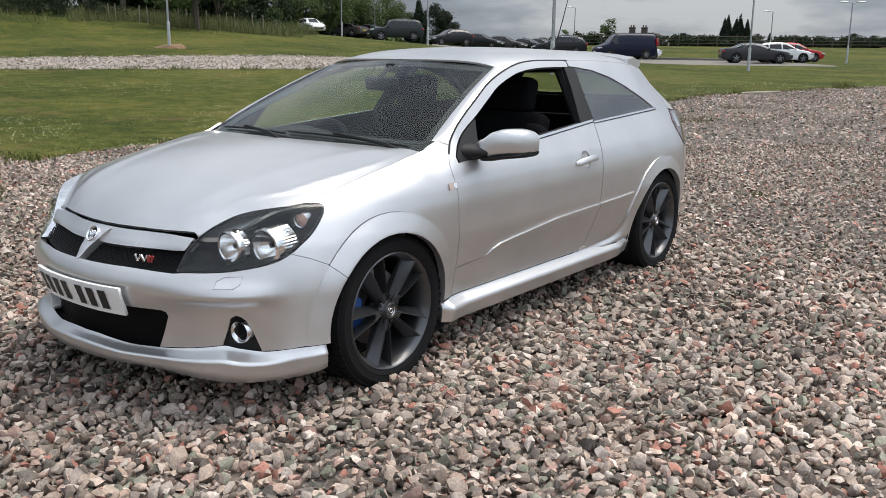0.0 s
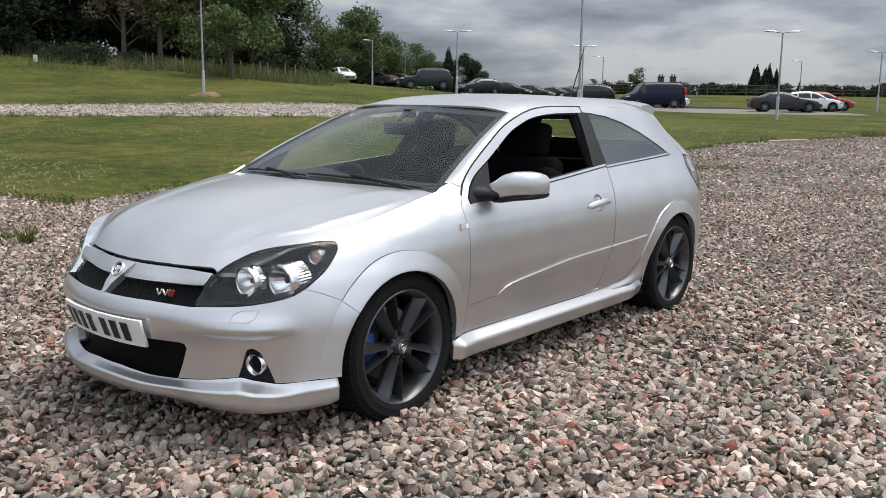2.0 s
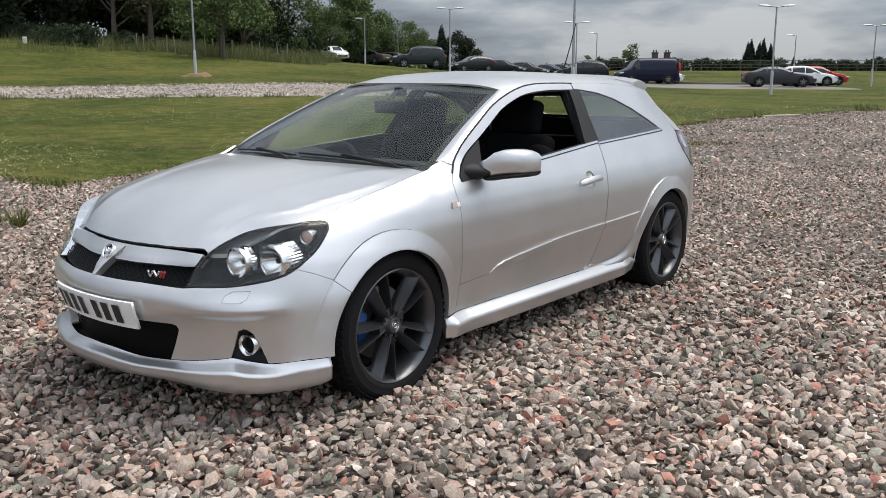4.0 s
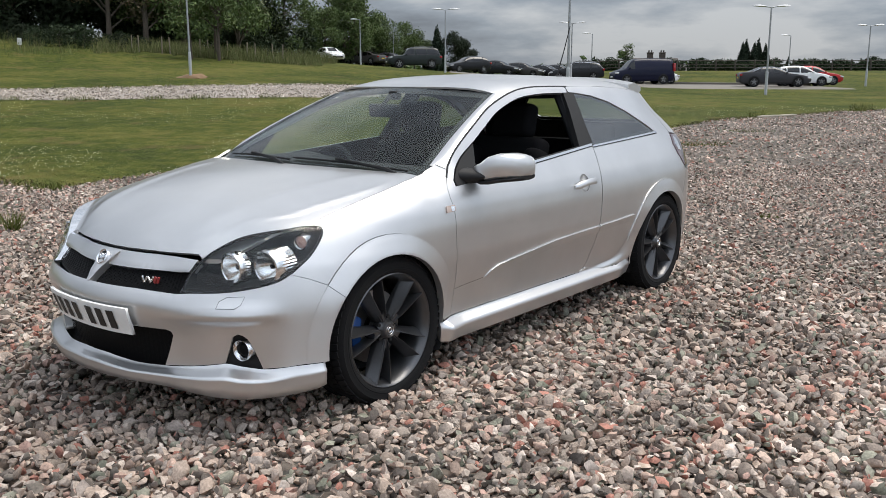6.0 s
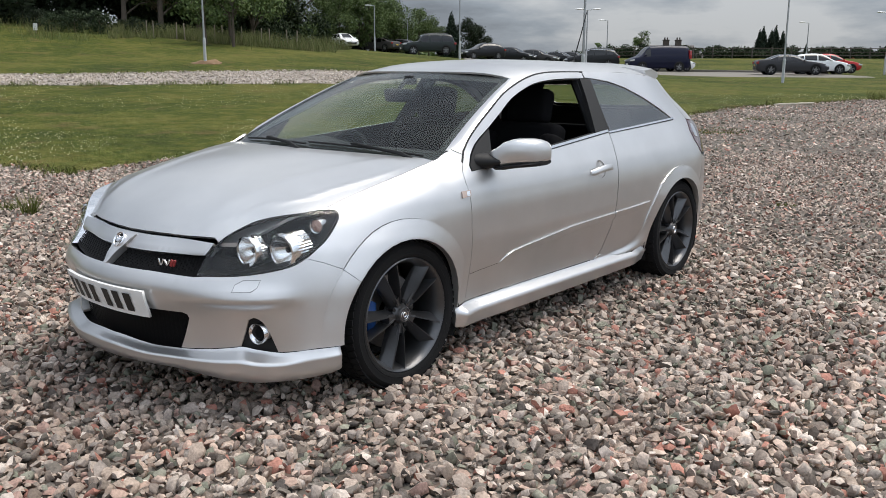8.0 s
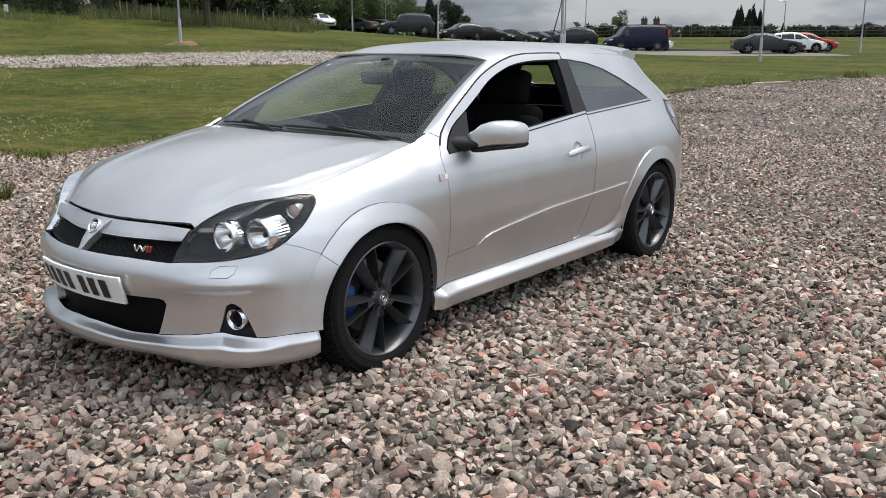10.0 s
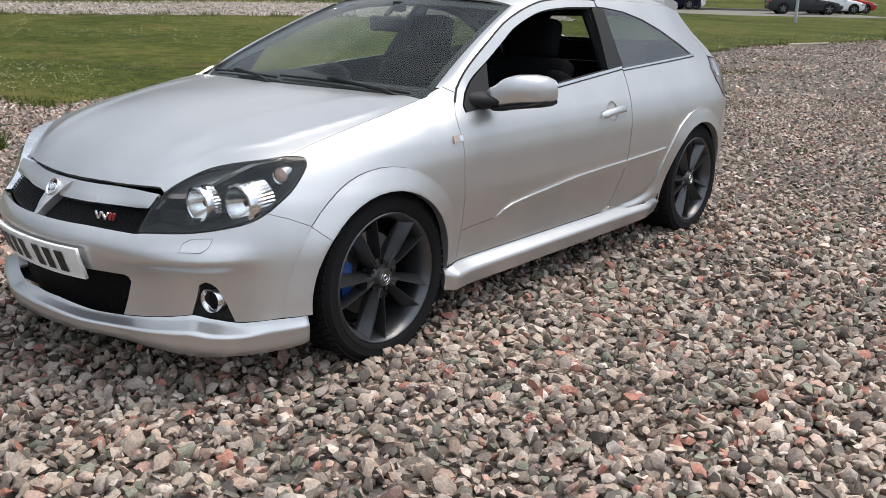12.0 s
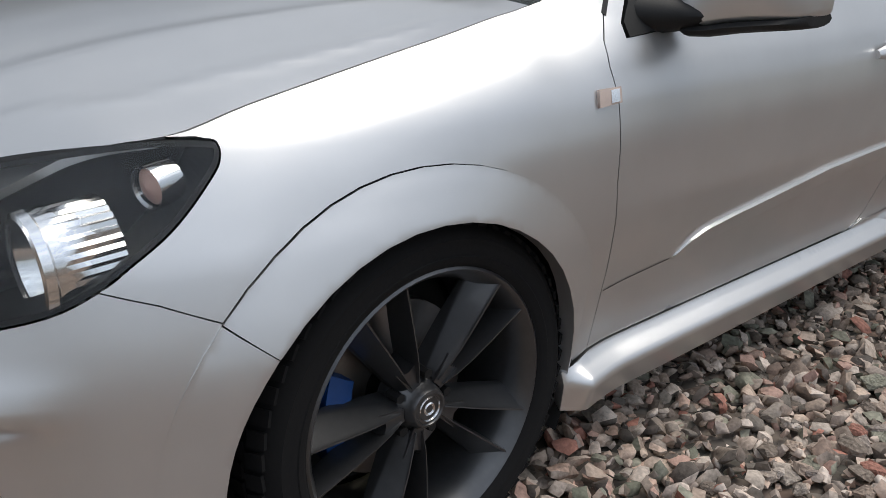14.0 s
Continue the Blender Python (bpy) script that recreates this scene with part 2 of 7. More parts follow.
def inset(q, z):
    if q < -1.75:
        w = smooth(-2.45, -1.95, q)
        k = smooth(-2.02, -1.80, q)
        return P_NOSE(z) * (1 - w) + (P_CORNER(z) * (1 - k) + P_PLAIN(z) * k) * w
    if q < -1.05:
        w = smooth(-1.75, -1.05, q)
        return P_PLAIN(z) * (1 - w) + P_WING(z) * w
    if q < 1.2:
        w = smooth(-1.05, -.78, q)
        return P_WING(z) * (1 - w) + P_DOOR(z) * w
    w = smooth(1.2, 2.1, q)
    return P_DOOR(z) * (1 - w) + P_TAIL(z) * w


def body(q, z, out=0.0):
    """A point of the left flank: q runs round the car, z is the height, out stands proud of the surface."""
    d = inset(q, z) + out
    bx, by = np.interp(q, RUN, RING[:, 0]), np.interp(q, RUN, RING[:, 1])
    tx, ty = np.interp(q, RUN, SIDEWAYS[:, 0]), np.interp(q, RUN, SIDEWAYS[:, 1])
    n = math.hypot(tx, ty)
    return Vector((max(0.0, bx + d * ty / n), by - d * tx / n, z))

# ---- tools for building meshes ----
def thing(name, label, category, at=(0, 0, 0), group="", turn=0.0):
    ob = new(name)
    ob.matrix_basis = pose(*at, 0, 0, turn)
    ob.empty_display_size = .1
    return tagged(ob, label, category, group)


def link(name, verts, faces, mat, parent=None, label="", normals=None, shade=False):
    me = bpy.data.meshes.new(name)
    me.from_pydata([tuple(v) for v in verts], [], faces)
    me.materials.append(mat)
    if shade or normals is not None:
        me.polygons.foreach_set("use_smooth", [True] * len(me.polygons))
    me.update()
    if normals is not None:
        me.normals_split_custom_set_from_vertices([tuple(n) for n in normals])
    ob = new(name, me)
    ob.parent = parent
    return tagged(ob, label)


def part(name, bm, mat, parent=None, label="", shade=True):
    me = bpy.data.meshes.new(name)
    bmesh.ops.recalc_face_normals(bm, faces=bm.faces)
    bm.to_mesh(me)
    bm.free()
    me.materials.append(mat)
    if shade:
        me.polygons.foreach_set("use_smooth", [True] * len(me.polygons))
        me.set_sharp_from_angle(angle=radians(38))
    ob = new(name, me)
    ob.parent = parent
    return tagged(ob, label)


def box(bm, size, m=Matrix(), soft=0.0, seg=2):
    r = bmesh.ops.create_cube(bm, size=1.0, matrix=m @ Matrix.Diagonal((*size, 1)))
    if soft:
        es = list({e for v in r["verts"] for e in v.link_edges})
        bmesh.ops.bevel(bm, geom=es, offset=soft, segments=seg, profile=.6, affect="EDGES")
    return r["verts"]


def rod(bm, a, b, ra, rb=None, n=12, caps=True):
    a, b = Vector(a), Vector(b)
    m = Matrix.Translation((a + b) / 2) @ (b - a).to_track_quat("Z", "Y").to_matrix().to_4x4()
    bmesh.ops.create_cone(bm, cap_ends=caps, segments=n, radius1=ra, radius2=ra if rb is None else rb, depth=(b - a).length, matrix=m)


def tube(bm, pts, radius, n=8):
    """A round bar along a run of points."""
    rings = []
    pts = [Vector(p) for p in pts]
    for i, p in enumerate(pts):
        d = (pts[min(i + 1, len(pts) - 1)] - pts[max(i - 1, 0)]).normalized()
        q = d.to_track_quat("Z", "Y")
        r = radius[i] if isinstance(radius, (list, tuple)) else radius
        rings.append([bm.verts.new(p + q @ Vector((r * math.cos(2 * math.pi * k / n), r * math.sin(2 * math.pi * k / n), 0))) for k in range(n)])
    for a, b in zip(rings, rings[1:]):
        for k in range(n):
            bm.faces.new((a[k], a[(k + 1) % n], b[(k + 1) % n], b[k]))
    bm.faces.new(rings[0][::-1])
    bm.faces.new(rings[-1])


def lathe(bm, profile, n=48, axis="X", at=(0, 0, 0), closed=False):
    """A turned shape: profile of (along the axis, radius)."""
    rings = []
    for a, r in profile:
        ring = []
        for k in range(n):
            c, s = r * math.cos(2 * math.pi * k / n), r * math.sin(2 * math.pi * k / n)
            p = {"X": (a, c, s), "Y": (c, a, s), "Z": (c, s, a)}[axis]
            ring.append(bm.verts.new(Vector(p) + Vector(at)))
        rings.append(ring)
    pairs = list(zip(rings, rings[1:])) + ([(rings[-1], rings[0])] if closed else [])
    for a, b in pairs:
        for k in range(n):
            bm.faces.new((a[k], a[(k + 1) % n], b[(k + 1) % n], b[k]))
    return rings


def inside(p, loop):
    x, y = p
    odd = False
    for (ax, ay), (bx, by) in zip(loop, loop[1:] + loop[:1]):
        if (ay > y) != (by > y) and x < (bx - ax) * (y - ay) / (by - ay) + ax:
            odd = not odd
    return odd


def shrink(loop, gap):
    """The loop drawn in by half a panel gap."""
    area = sum(a[0] * b[1] - b[0] * a[1] for a, b in zip(loop, loop[1:] + loop[:1]))
    s, out = (1 if area > 0 else -1), []
    for a, b, c in zip(loop[-1:] + loop[:-1], loop, loop[1:] + loop[:1]):
        u, v = Vector(b) - Vector(a), Vector(c) - Vector(b)
        if u.length < 1e-9 or v.length < 1e-9:
            out.append(b)
            continue
        n = Vector((-u.normalized().y - v.normalized().y, u.normalized().x + v.normalized().x))
        n = n.normalized() * gap * s if n.length > .2 else Vector((0, 0))
        out.append((b[0] + n.x, b[1] + n.y))
    return out


def dense(loop, step):
    out = []
    for a, b in zip(loop, loop[1:] + loop[:1]):
        k = max(1, math.ceil(math.dist(a, b) / step))
        out += [(a[0] + (b[0] - a[0]) * i / k, a[1] + (b[1] - a[1]) * i / k) for i in range(k)]
    return out


def arc(cx, cy, r, a, b, n=14):
    return [(cx + r * math.cos(radians(a + (b - a) * i / n)), cy + r * math.sin(radians(a + (b - a) * i / n))) for i in range(n + 1)]


def skin(name, fn, loop, mat, parent=None, label="", out=0.0, h=.035, gap=.0013, depth=.012, sides=(1,), flip=False, seam=None, holes=()):
    """A pressed panel: the part of the surface fn(u, v, out) inside a loop of (u, v), with a turned-in edge.
    sides: 1 the left flank, -1 its mirror image; both make one mesh."""
    lift = out if callable(out) else (lambda u, v: out)
    loop = shrink(loop, gap) if gap else list(loop)
    if seam is not None:
        loop = [(seam, v) if abs(u - seam) < .004 else (u, v) for u, v in loop]
    edge = dense(loop, h * .7)
    us, vs = [p[0] for p in edge], [p[1] for p in edge]
    pts = [Vector(p) for p in edge]
    k = len(pts)
    for i in range(int((max(us) - min(us)) / h) + 1):
        for j in range(int((max(vs) - min(vs)) / h) + 1):
            p = (min(us) + (i + .5 + .5 * (j % 2)) * h, min(vs) + (j + .5) * h)
            if inside(p, edge) and min((p[0] - e[0]) ** 2 + (p[1] - e[1]) ** 2 for e in edge) > (h * .45) ** 2:
                pts.append(Vector(p))
    bounds = [(i, (i + 1) % k) for i in range(k)]
    for hole in holes:
        pts = pts[:k] + [p for p in pts[k:] if not inside(p, hole)]
    for hole in holes:
        o = len(pts)
        pts += [Vector(p) for p in hole]
        bounds += [(o + i, o + (i + 1) % len(hole)) for i in range(len(hole))]
    flat, _, tris, _, _, _ = mathutils.geometry.delaunay_2d_cdt(pts, bounds, [], 0, 1e-6)
    mids = [sum((flat[i] for i in t), Vector((0, 0))) / 3 for t in tris]
    tris = [t for t, c in zip(tris, mids) if inside(c, edge) and not any(inside(c, hole) for hole in holes)]
    verts, norms = [], []
    e = 1e-3

    def place(u, v, extra=0.0):
        return fn(u, v, lift(u, v) + extra)

    def facing(u, v):
        n = (place(u + e, v) - place(u - e, v)).cross(place(u, v + e) - place(u, v - e))
        return -n.normalized() if flip else n.normalized()
    for p in flat:
        verts.append(place(p.x, p.y))
        norms.append(facing(p.x, p.y))
    faces = []
    for t in tris:
        n = (verts[t[1]] - verts[t[0]]).cross(verts[t[2]] - verts[t[0]])
        faces.append(tuple(t) if n.dot(norms[t[0]]) > 0 else tuple(reversed(t)))
    if depth:
        base = len(verts)
        mid = sum((Vector(p) for p in edge), Vector((0, 0))) / k
        for i, p in enumerate(edge):
            a, n = place(*p), facing(*p)
            t = (place(*edge[(i + 1) % k]) - place(*edge[i - 1])).normalized()
            w = t.cross(n)
            if w.dot(place(p[0] + (mid[0] - p[0]) * .01, p[1] + (mid[1] - p[1]) * .01) - a) > 0:
                w = -w
            b = a - n * depth
            if seam is not None and abs(p[0] - seam) < .004:
                a.x = b.x = 0
            verts += [a, b]
            norms += [w, w]
        for i in range(k):
            if seam is not None and abs(edge[i][0] - seam) < .004 and abs(edge[(i + 1) % k][0] - seam) < .004:
                continue
            a, b = base + 2 * i, base + 2 * ((i + 1) % k)
            f = (a, a + 1, b + 1, b)
            n = (verts[f[1]] - verts[f[0]]).cross(verts[f[2]] - verts[f[1]])
            faces.append(f if n.dot(norms[a]) > 0 else tuple(reversed(f)))
    allv, alln, allf = [], [], []
    for s in sides:
        o = len(allv)
        allv += [Vector((v.x * s, v.y, v.z)) for v in verts]
        alln += [Vector((v.x * s, v.y, v.z)) for v in norms]
        allf += [tuple(i + o for i in (f if s > 0 else reversed(f))) for f in faces]
    return link(name, allv, allf, mat, parent, label, alln)

# ---- the lie of the land ----
def to_uv(x, y):
    d = Vector((x, y)) - START
    return d.dot(AHEAD), d.dot(RIGHT)


def to_xy(u, v):
    p = START + AHEAD * u + RIGHT * v
    return p.x, p.y


rise = curve([-3000, 9, 14, 25, 45, 68, 76, 100, 140, 400, 4000], [0, 0, .05, .42, 1.09, 2.08, 2.22, 2.42, 2.7, 3.3, 3.3])


def land(u, v):
    """The height of the ground u metres ahead and v to the right: a level yard, then a bank that climbs to the left."""
    if u <= 9:
        return 0.0
    f = 1 - .036 * v
    f = .45 + .5 * ((f - .45) + math.sqrt((f - .45) ** 2 + .02))
    f = min(f, 2.6)
    # the field beyond the car park climbs again
    return rise(u) * f + 1.45 * smooth(70, 112, u) * smooth(9, 22, v)


def sheet(name, rows, mat, lift=0.0, label="", category="", kind="structure", rough=0.0, sunk=0.0):
    """Ground over rows of (u, v) that run side by side."""
    verts, faces = [], []
    w = len(rows[0])
    for k, row in enumerate(rows):
        edge = sunk if k in (0, len(rows) - 1) else 0.0
        for u, v in row:
            x, y = to_xy(u, v)
            verts.append((x, y, land(u, v) + lift - edge + (rough * noise.noise((x * .7, y * .7, 0)) if rough else 0)))
    for i in range(len(rows) - 1):
        for j in range(w - 1):
            a = i * w + j
            faces.append((a, a + 1, a + w + 1, a + w))
    ob = link(name, verts, faces, mat, None, "", shade=True)
    return tagged(ob, label, category, "", kind)


def steps(stops):
    out = [stops[0][0]]
    for a, b, s in stops:
        k = max(1, round((b - a) / s))
        out += [a + (b - a) * (i + 1) / k for i in range(k)]
    return out


def lawn_material():
    m, nt, b = material("mown_grass")
    tc = node(nt, "ShaderNodeTexCoord")
    big, mid, fine = (node(nt, "ShaderNodeTexNoise", Scale=s, Detail=d) for s, d in ((.22, 5.0), (2.2, 6.0), (22.0, 4.0)))
    for t in (big, mid, fine):
        nt.links.new(tc.outputs["Object"], t.inputs["Vector"])
    m1, m2 = node(nt, "ShaderNodeMix", Factor=.5), node(nt, "ShaderNodeMix", Factor=.25)
    nt.links.new(big.outputs["Fac"], m1.inputs["A"])
    nt.links.new(mid.outputs["Fac"], m1.inputs["B"])
    nt.links.new(m1.outputs["Result"], m2.inputs["A"])
    nt.links.new(fine.outputs["Fac"], m2.inputs["B"])
    r = node(nt, "ShaderNodeValToRGB")
    e = r.color_ramp.elements
    e[0].position, e[0].color = .41, (.023, .036, .005, 1)
    e[1].position, e[1].color = .59, (.104, .097, .023, 1)
    k = e.new(.5)
    k.color = (.053, .066, .009, 1)
    nt.links.new(m2.outputs["Result"], r.inputs["Fac"])
    # worn brown patches and pale flecks of dry stalks
    worn, fleck = node(nt, "ShaderNodeTexNoise", Scale=.75, Detail=7.0, Roughness=.65), node(nt, "ShaderNodeTexNoise", Scale=9.0, Detail=5.0, Roughness=.75)
    colour = r.outputs["Color"]
    for t, lo, hi, most, tone in ((worn, .55, .70, .70, (.125, .086, .038, 1)), (fleck, .53, .66, .60, (.165, .165, .055, 1))):
        nt.links.new(tc.outputs["Object"], t.inputs["Vector"])
        amount = node(nt, "ShaderNodeMapRange", From_Min=lo, From_Max=hi, To_Min=0.0, To_Max=most)
        nt.links.new(t.outputs["Fac"], amount.inputs["Value"])
        mix = nt.nodes.new("ShaderNodeMix")
        mix.data_type = "RGBA"
        nt.links.new(amount.outputs[0], mix.inputs["Factor"])
        nt.links.new(colour, mix.inputs["A"])
        mix.inputs["B"].default_value = tone
        colour = mix.outputs["Result"]
    nt.links.new(colour, b.inputs["Base Color"])
    b.inputs["Roughness"].default_value, b.inputs["Specular IOR Level"].default_value = .9, .1
    bump(nt, b, fine.outputs["Fac"], .8, .03)
    return m


def loose_stone_material(name, colours, scale, relief):
    """Ground of small stones too far off to tell apart."""
    m, nt, b = material(name)
    tc = node(nt, "ShaderNodeTexCoord")
    vo = node(nt, "ShaderNodeTexVoronoi", Scale=scale)
    nz = node(nt, "ShaderNodeTexNoise", Scale=.5, Detail=5.0)
    nt.links.new(tc.outputs["Object"], vo.inputs["Vector"])
    nt.links.new(tc.outputs["Object"], nz.inputs["Vector"])
    sep = node(nt, "ShaderNodeSeparateColor")
    nt.links.new(vo.outputs["Color"], sep.inputs[0])
    r = node(nt, "ShaderNodeValToRGB")
    e = r.color_ramp.elements
    while len(e) < len(colours):
        e.new(.5)
    for i, c in enumerate(colours):
        e[i].position, e[i].color = i / (len(colours) - 1), (*c, 1)
    nt.links.new(sep.outputs[0], r.inputs["Fac"])
    mr = node(nt, "ShaderNodeMapRange", From_Min=.3, From_Max=.7, To_Min=.8, To_Max=1.15)
    nt.links.new(nz.outputs["Fac"], mr.inputs["Value"])
    sc = node(nt, "ShaderNodeVectorMath")
    sc.operation = "SCALE"
    nt.links.new(r.outputs["Color"], sc.inputs[0])
    nt.links.new(mr.outputs[0], sc.inputs["Scale"])
    nt.links.new(sc.outputs[0], b.inputs["Base Color"])
    b.inputs["Roughness"].default_value, b.inputs["Specular IOR Level"].default_value = .9, .2
    inv = node(nt, "ShaderNodeMath")
    inv.operation = "SUBTRACT"
    inv.inputs[0].default_value = 1.0
    nt.links.new(vo.outputs["Distance"], inv.inputs[1])
    bump(nt, b, inv.outputs[0], 1.0, relief)
    return m


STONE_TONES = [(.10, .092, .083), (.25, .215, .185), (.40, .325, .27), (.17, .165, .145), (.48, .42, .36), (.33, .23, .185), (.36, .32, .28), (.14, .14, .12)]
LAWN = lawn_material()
# stone tones cut to .42: shadow in the gaps put into the bed's colour
YARD = loose_stone_material("gap_shaded_gravel_bed", [tuple(.42 * c for c in t) for t in STONE_TONES], 22.0, .02)
PATHSTONE = loose_stone_material("pale_path_gravel", [(.16, .14, .12), (.30, .26, .23), (.38, .335, .30), (.22, .195, .17)], 14.0, .03)
ASPHALT = plain("car_park_asphalt", (.165, .15, .13), .9, vary=.25, scale=.4, grain=30, relief=.004)
EARTH = plain("bare_earth", (.20, .125, .07), .95, vary=.3, scale=2.0, grain=20, relief=.01)

us = steps([(-60, 8, 4), (8, 60, 1.0), (60, 110, 2.0), (110, 300, 10), (300, 3000, 150)])
vs = steps([(-1500, -80, 90), (-80, 80, 2.0), (80, 1500, 90)])
sheet("ground", [[(u, v) for v in vs] for u in us], LAWN, -.02, "mown grass that climbs in a low bank to the trees", "grass")

# edge of the gravel yard, v -> u
yard_edge = curve([-60, -20, -9, -6.1, -5.0, -4.3, 1.5, 5.6, 8.1, 10.4, 13.9, 15.5, 30, 60], [-6, 2.5, 9.3, 11.5, 10.9, 12.2, 17.0, 20.9, 24.3, 26.0, 29.6, 30.7, 43, 66])
rows = []
vv = steps([(-30, -10, 1.0), (-10, 25, .5), (25, 45, 1.0)])
for i in range(41):
    w = i / 40
    rows.append([(-14 + (yard_edge(v) + .25 * noise.noise((v * .9, 0, 3)) + .12 * noise.noise((v * 3.1, 0, 7)) + 14) * (1 - (1 - w) ** 1.5), v) for v in vv])
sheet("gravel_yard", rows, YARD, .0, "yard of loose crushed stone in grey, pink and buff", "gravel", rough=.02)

# gravel track across the lawn
near = curve([-60, -14, -4, 4, 12], [20.8, 28, 32.6, 36, 38])
far = curve([-60, -17, -5.5, 4, 12], [24, 33, 43, 46, 46])
vv = steps([(-60, 5, .6)])
rows = [[(near(v) + (far(v) - near(v)) * i / 12 + (.5 * noise.noise((v * .6, i, 0)) + .5 * noise.noise((v * 1.9, i, 4)) if i in (0, 12) else 0), v) for v in vv] for i in range(13)]
sheet("gravel_track", rows, PATHSTONE, .004, "pale gravel track across the lawn", "path", rough=.02, sunk=.05)

# car park
vv = steps([(1, 28, 1.0)])
rows = [[(57.8 + max(0, 12 - v) * .9 + (14 - max(0, 12 - v) * .25) * i / 20, v) for v in vv] for i in range(21)]
sheet("car_park", rows, ASPHALT, .03, "grey asphalt car park", "car park", sunk=.07)

bm = bmesh.new()
rings = []
for i in range(31):
    v = 15 + 14 * i / 30
    u = 73.6 - .55 * (v - 18)
    ring = []
    for du, h in ((0, -.05), (0, .15), (.03, .17), (.14, .17), (.14, -.05)):
        ring.append(bm.verts.new((*to_xy(u + du, v), land(u, v) + .03 + h)))
    rings.append(ring)
for a, b in zip(rings, rings[1:]):
    for k in range(4):
        bm.faces.new((a[k], a[k + 1], b[k + 1], b[k]))
tagged(part("kerb", bm, plain("kerb_concrete", (.17, .155, .135), .9, vary=.2, grain=20)), "grey concrete kerb along the car park", "kerb", kind="structure")

# ---- the silver car ----
car = thing("car", "silver three-door hatchback with dark alloys, side window wound down", "car")
ARCH_F, ARCH_R = (-1.335, .30), (1.275, .305)


def polar(c, r, a, b, n=16):
    return arc(c[0], c[1], r, a, b, n)


BONNET_EDGE = [(-2.165, .704), (-2.096, .741), (-2.001, .777), (-1.853, .799), (-1.711, .806), (-1.576, .835), (-1.423, .866),
               (-1.266, .899), (-1.122, .929), (-1.045, .941), (-.985, .953)]
BONNET_EDGE = [(float(a), float(b)) for a, b in spline(BONNET_EDGE, 4)]
LAMP_KEYS = [(-2.239, .576), (-2.213, .646), (-2.156, .704), (-2.096, .739), (-2.001, .774), (-1.853, .796), (-1.735, .804), (-1.653, .801),
             (-1.635, .794), (-1.639, .774), (-1.663, .749), (-1.715, .702), (-1.769, .666), (-1.811, .638), (-1.873, .611), (-1.977, .592), (-2.082, .581)]


def rounded(keys, n):
    """A closed loop drawn smoothly through its key points, sharp at the first."""
    p = [tuple(k) for k in spline([*keys, keys[0]], n)]
    return p[:-1]


LAMP = rounded(LAMP_KEYS, 4)
DOOR_FRONT = [(-.875, .930), (-.897, .888), (-.904, .845), (-.898, .79), (-.899, .72), (-.900, .643), (-.886, .456), (-.88, .286)]
GUTTER = [(-.875, .930), (-.852, .966), (-.826, .995), (-.779, 1.029), (-.68, 1.081), (-.53, 1.150), (-.356, 1.226), (-.226, 1.267), (-.093, 1.300), (.039, 1.321), (.189, 1.330), (.365, 1.331), (.50, 1.330)]
DOOR_REAR = [(.31, .284), (.345, .300), (.375, .33), (.418, .45), (.43, .54), (.455, .79), (.468, .88), (.487, .984)]


def belt(q):
    return .957 + .079 * q


def wing_flare(c):
    """Proud of the wing by a small step, widest at a soft crease, then turned in to the arch."""
    def f(q, z):
        r = math.dist((q, z), c)
        return .006 + .014 * min(1.0, max(0.0, (.438 - r) / .081))
    return f


# bonnet: a sheet over (x, y) that meets the wings at their edge
edge_pts = sorted([tuple(body(q, z)) for q, z in BONNET_EDGE], key=lambda p: p[1])
edge_x = curve([p[1] for p in edge_pts], [p[0] for p in edge_pts])
edge_z = curve([p[1] for p in edge_pts], [p[2] for p in edge_pts])
bonnet_z = curve([-2.065, -2.03, -1.97, -1.9, -1.8, -1.66, -1.5, -1.4, -1.2, -1.08, -.95], [.709, .744, .787, .824, .862, .901, .930, .943, .961, .967, .970])
FRONT_Y = edge_pts[0][1]


def nose_line(x):
    return -2.066 + .105 * (abs(x) / .5) ** 2.2


def bonnet(x, y, out=0.0):
    yy = max(y, FRONT_Y)
    xe, ze = edge_x(yy), edge_z(yy)
    c = bonnet_z(y)
    u = abs(x) / xe
    z = c - (c - ze) * (.55 * u ** 2 + .45 * u ** 5)
    roll = .706 + 1.15 * (bonnet_z(-2.066 + max(-.01, y - nose_line(x))) - .709)
    h = max(0.0, .02 - abs(z - roll)) / .02
    z = min(z, roll) - h * h * .02 * .25
    ridge = .40 + .16 * smooth(-2.0, -1.0, y)
    z += .006 * math.exp(-((abs(x) - ridge) / .05) ** 2) * smooth(-1.05, -1.3, y) * smooth(-2.05, -1.85, y)
    fold = xe - abs(x) - (.12 - .07 * smooth(-1.95, -1.2, y))
    z += .004 * math.exp(-(fold / .020) ** 2) * smooth(-1.02, -1.35, y) * smooth(-2.0, -1.9, y)
    return Vector((x, y, z + out))


def glass_foot(x):
    return -1.105 + .135 * (x / .738) ** 2


front_edge = [(x, nose_line(x)) for x in (-.46, -.40, -.34, -.28, -.2, -.1, 0, .1, .2, .28, .34, .40, .46)]
side_edge = [(p[0], p[1]) for p in edge_pts[1:] if p[1] < -1.0]
back_edge = [(x, glass_foot(x) - .012) for x in (.66, .5, .3, .1, -.1, -.3, -.5, -.66)]
skin("bonnet", bonnet, front_edge + side_edge + back_edge + [(-x, y) for x, y in reversed(side_edge)], PAINT, car, "silver bonnet with soft creases", depth=.016, h=.024, gap=.0009)

# windscreen, over a (-1..1 across) and b (0..1 up)


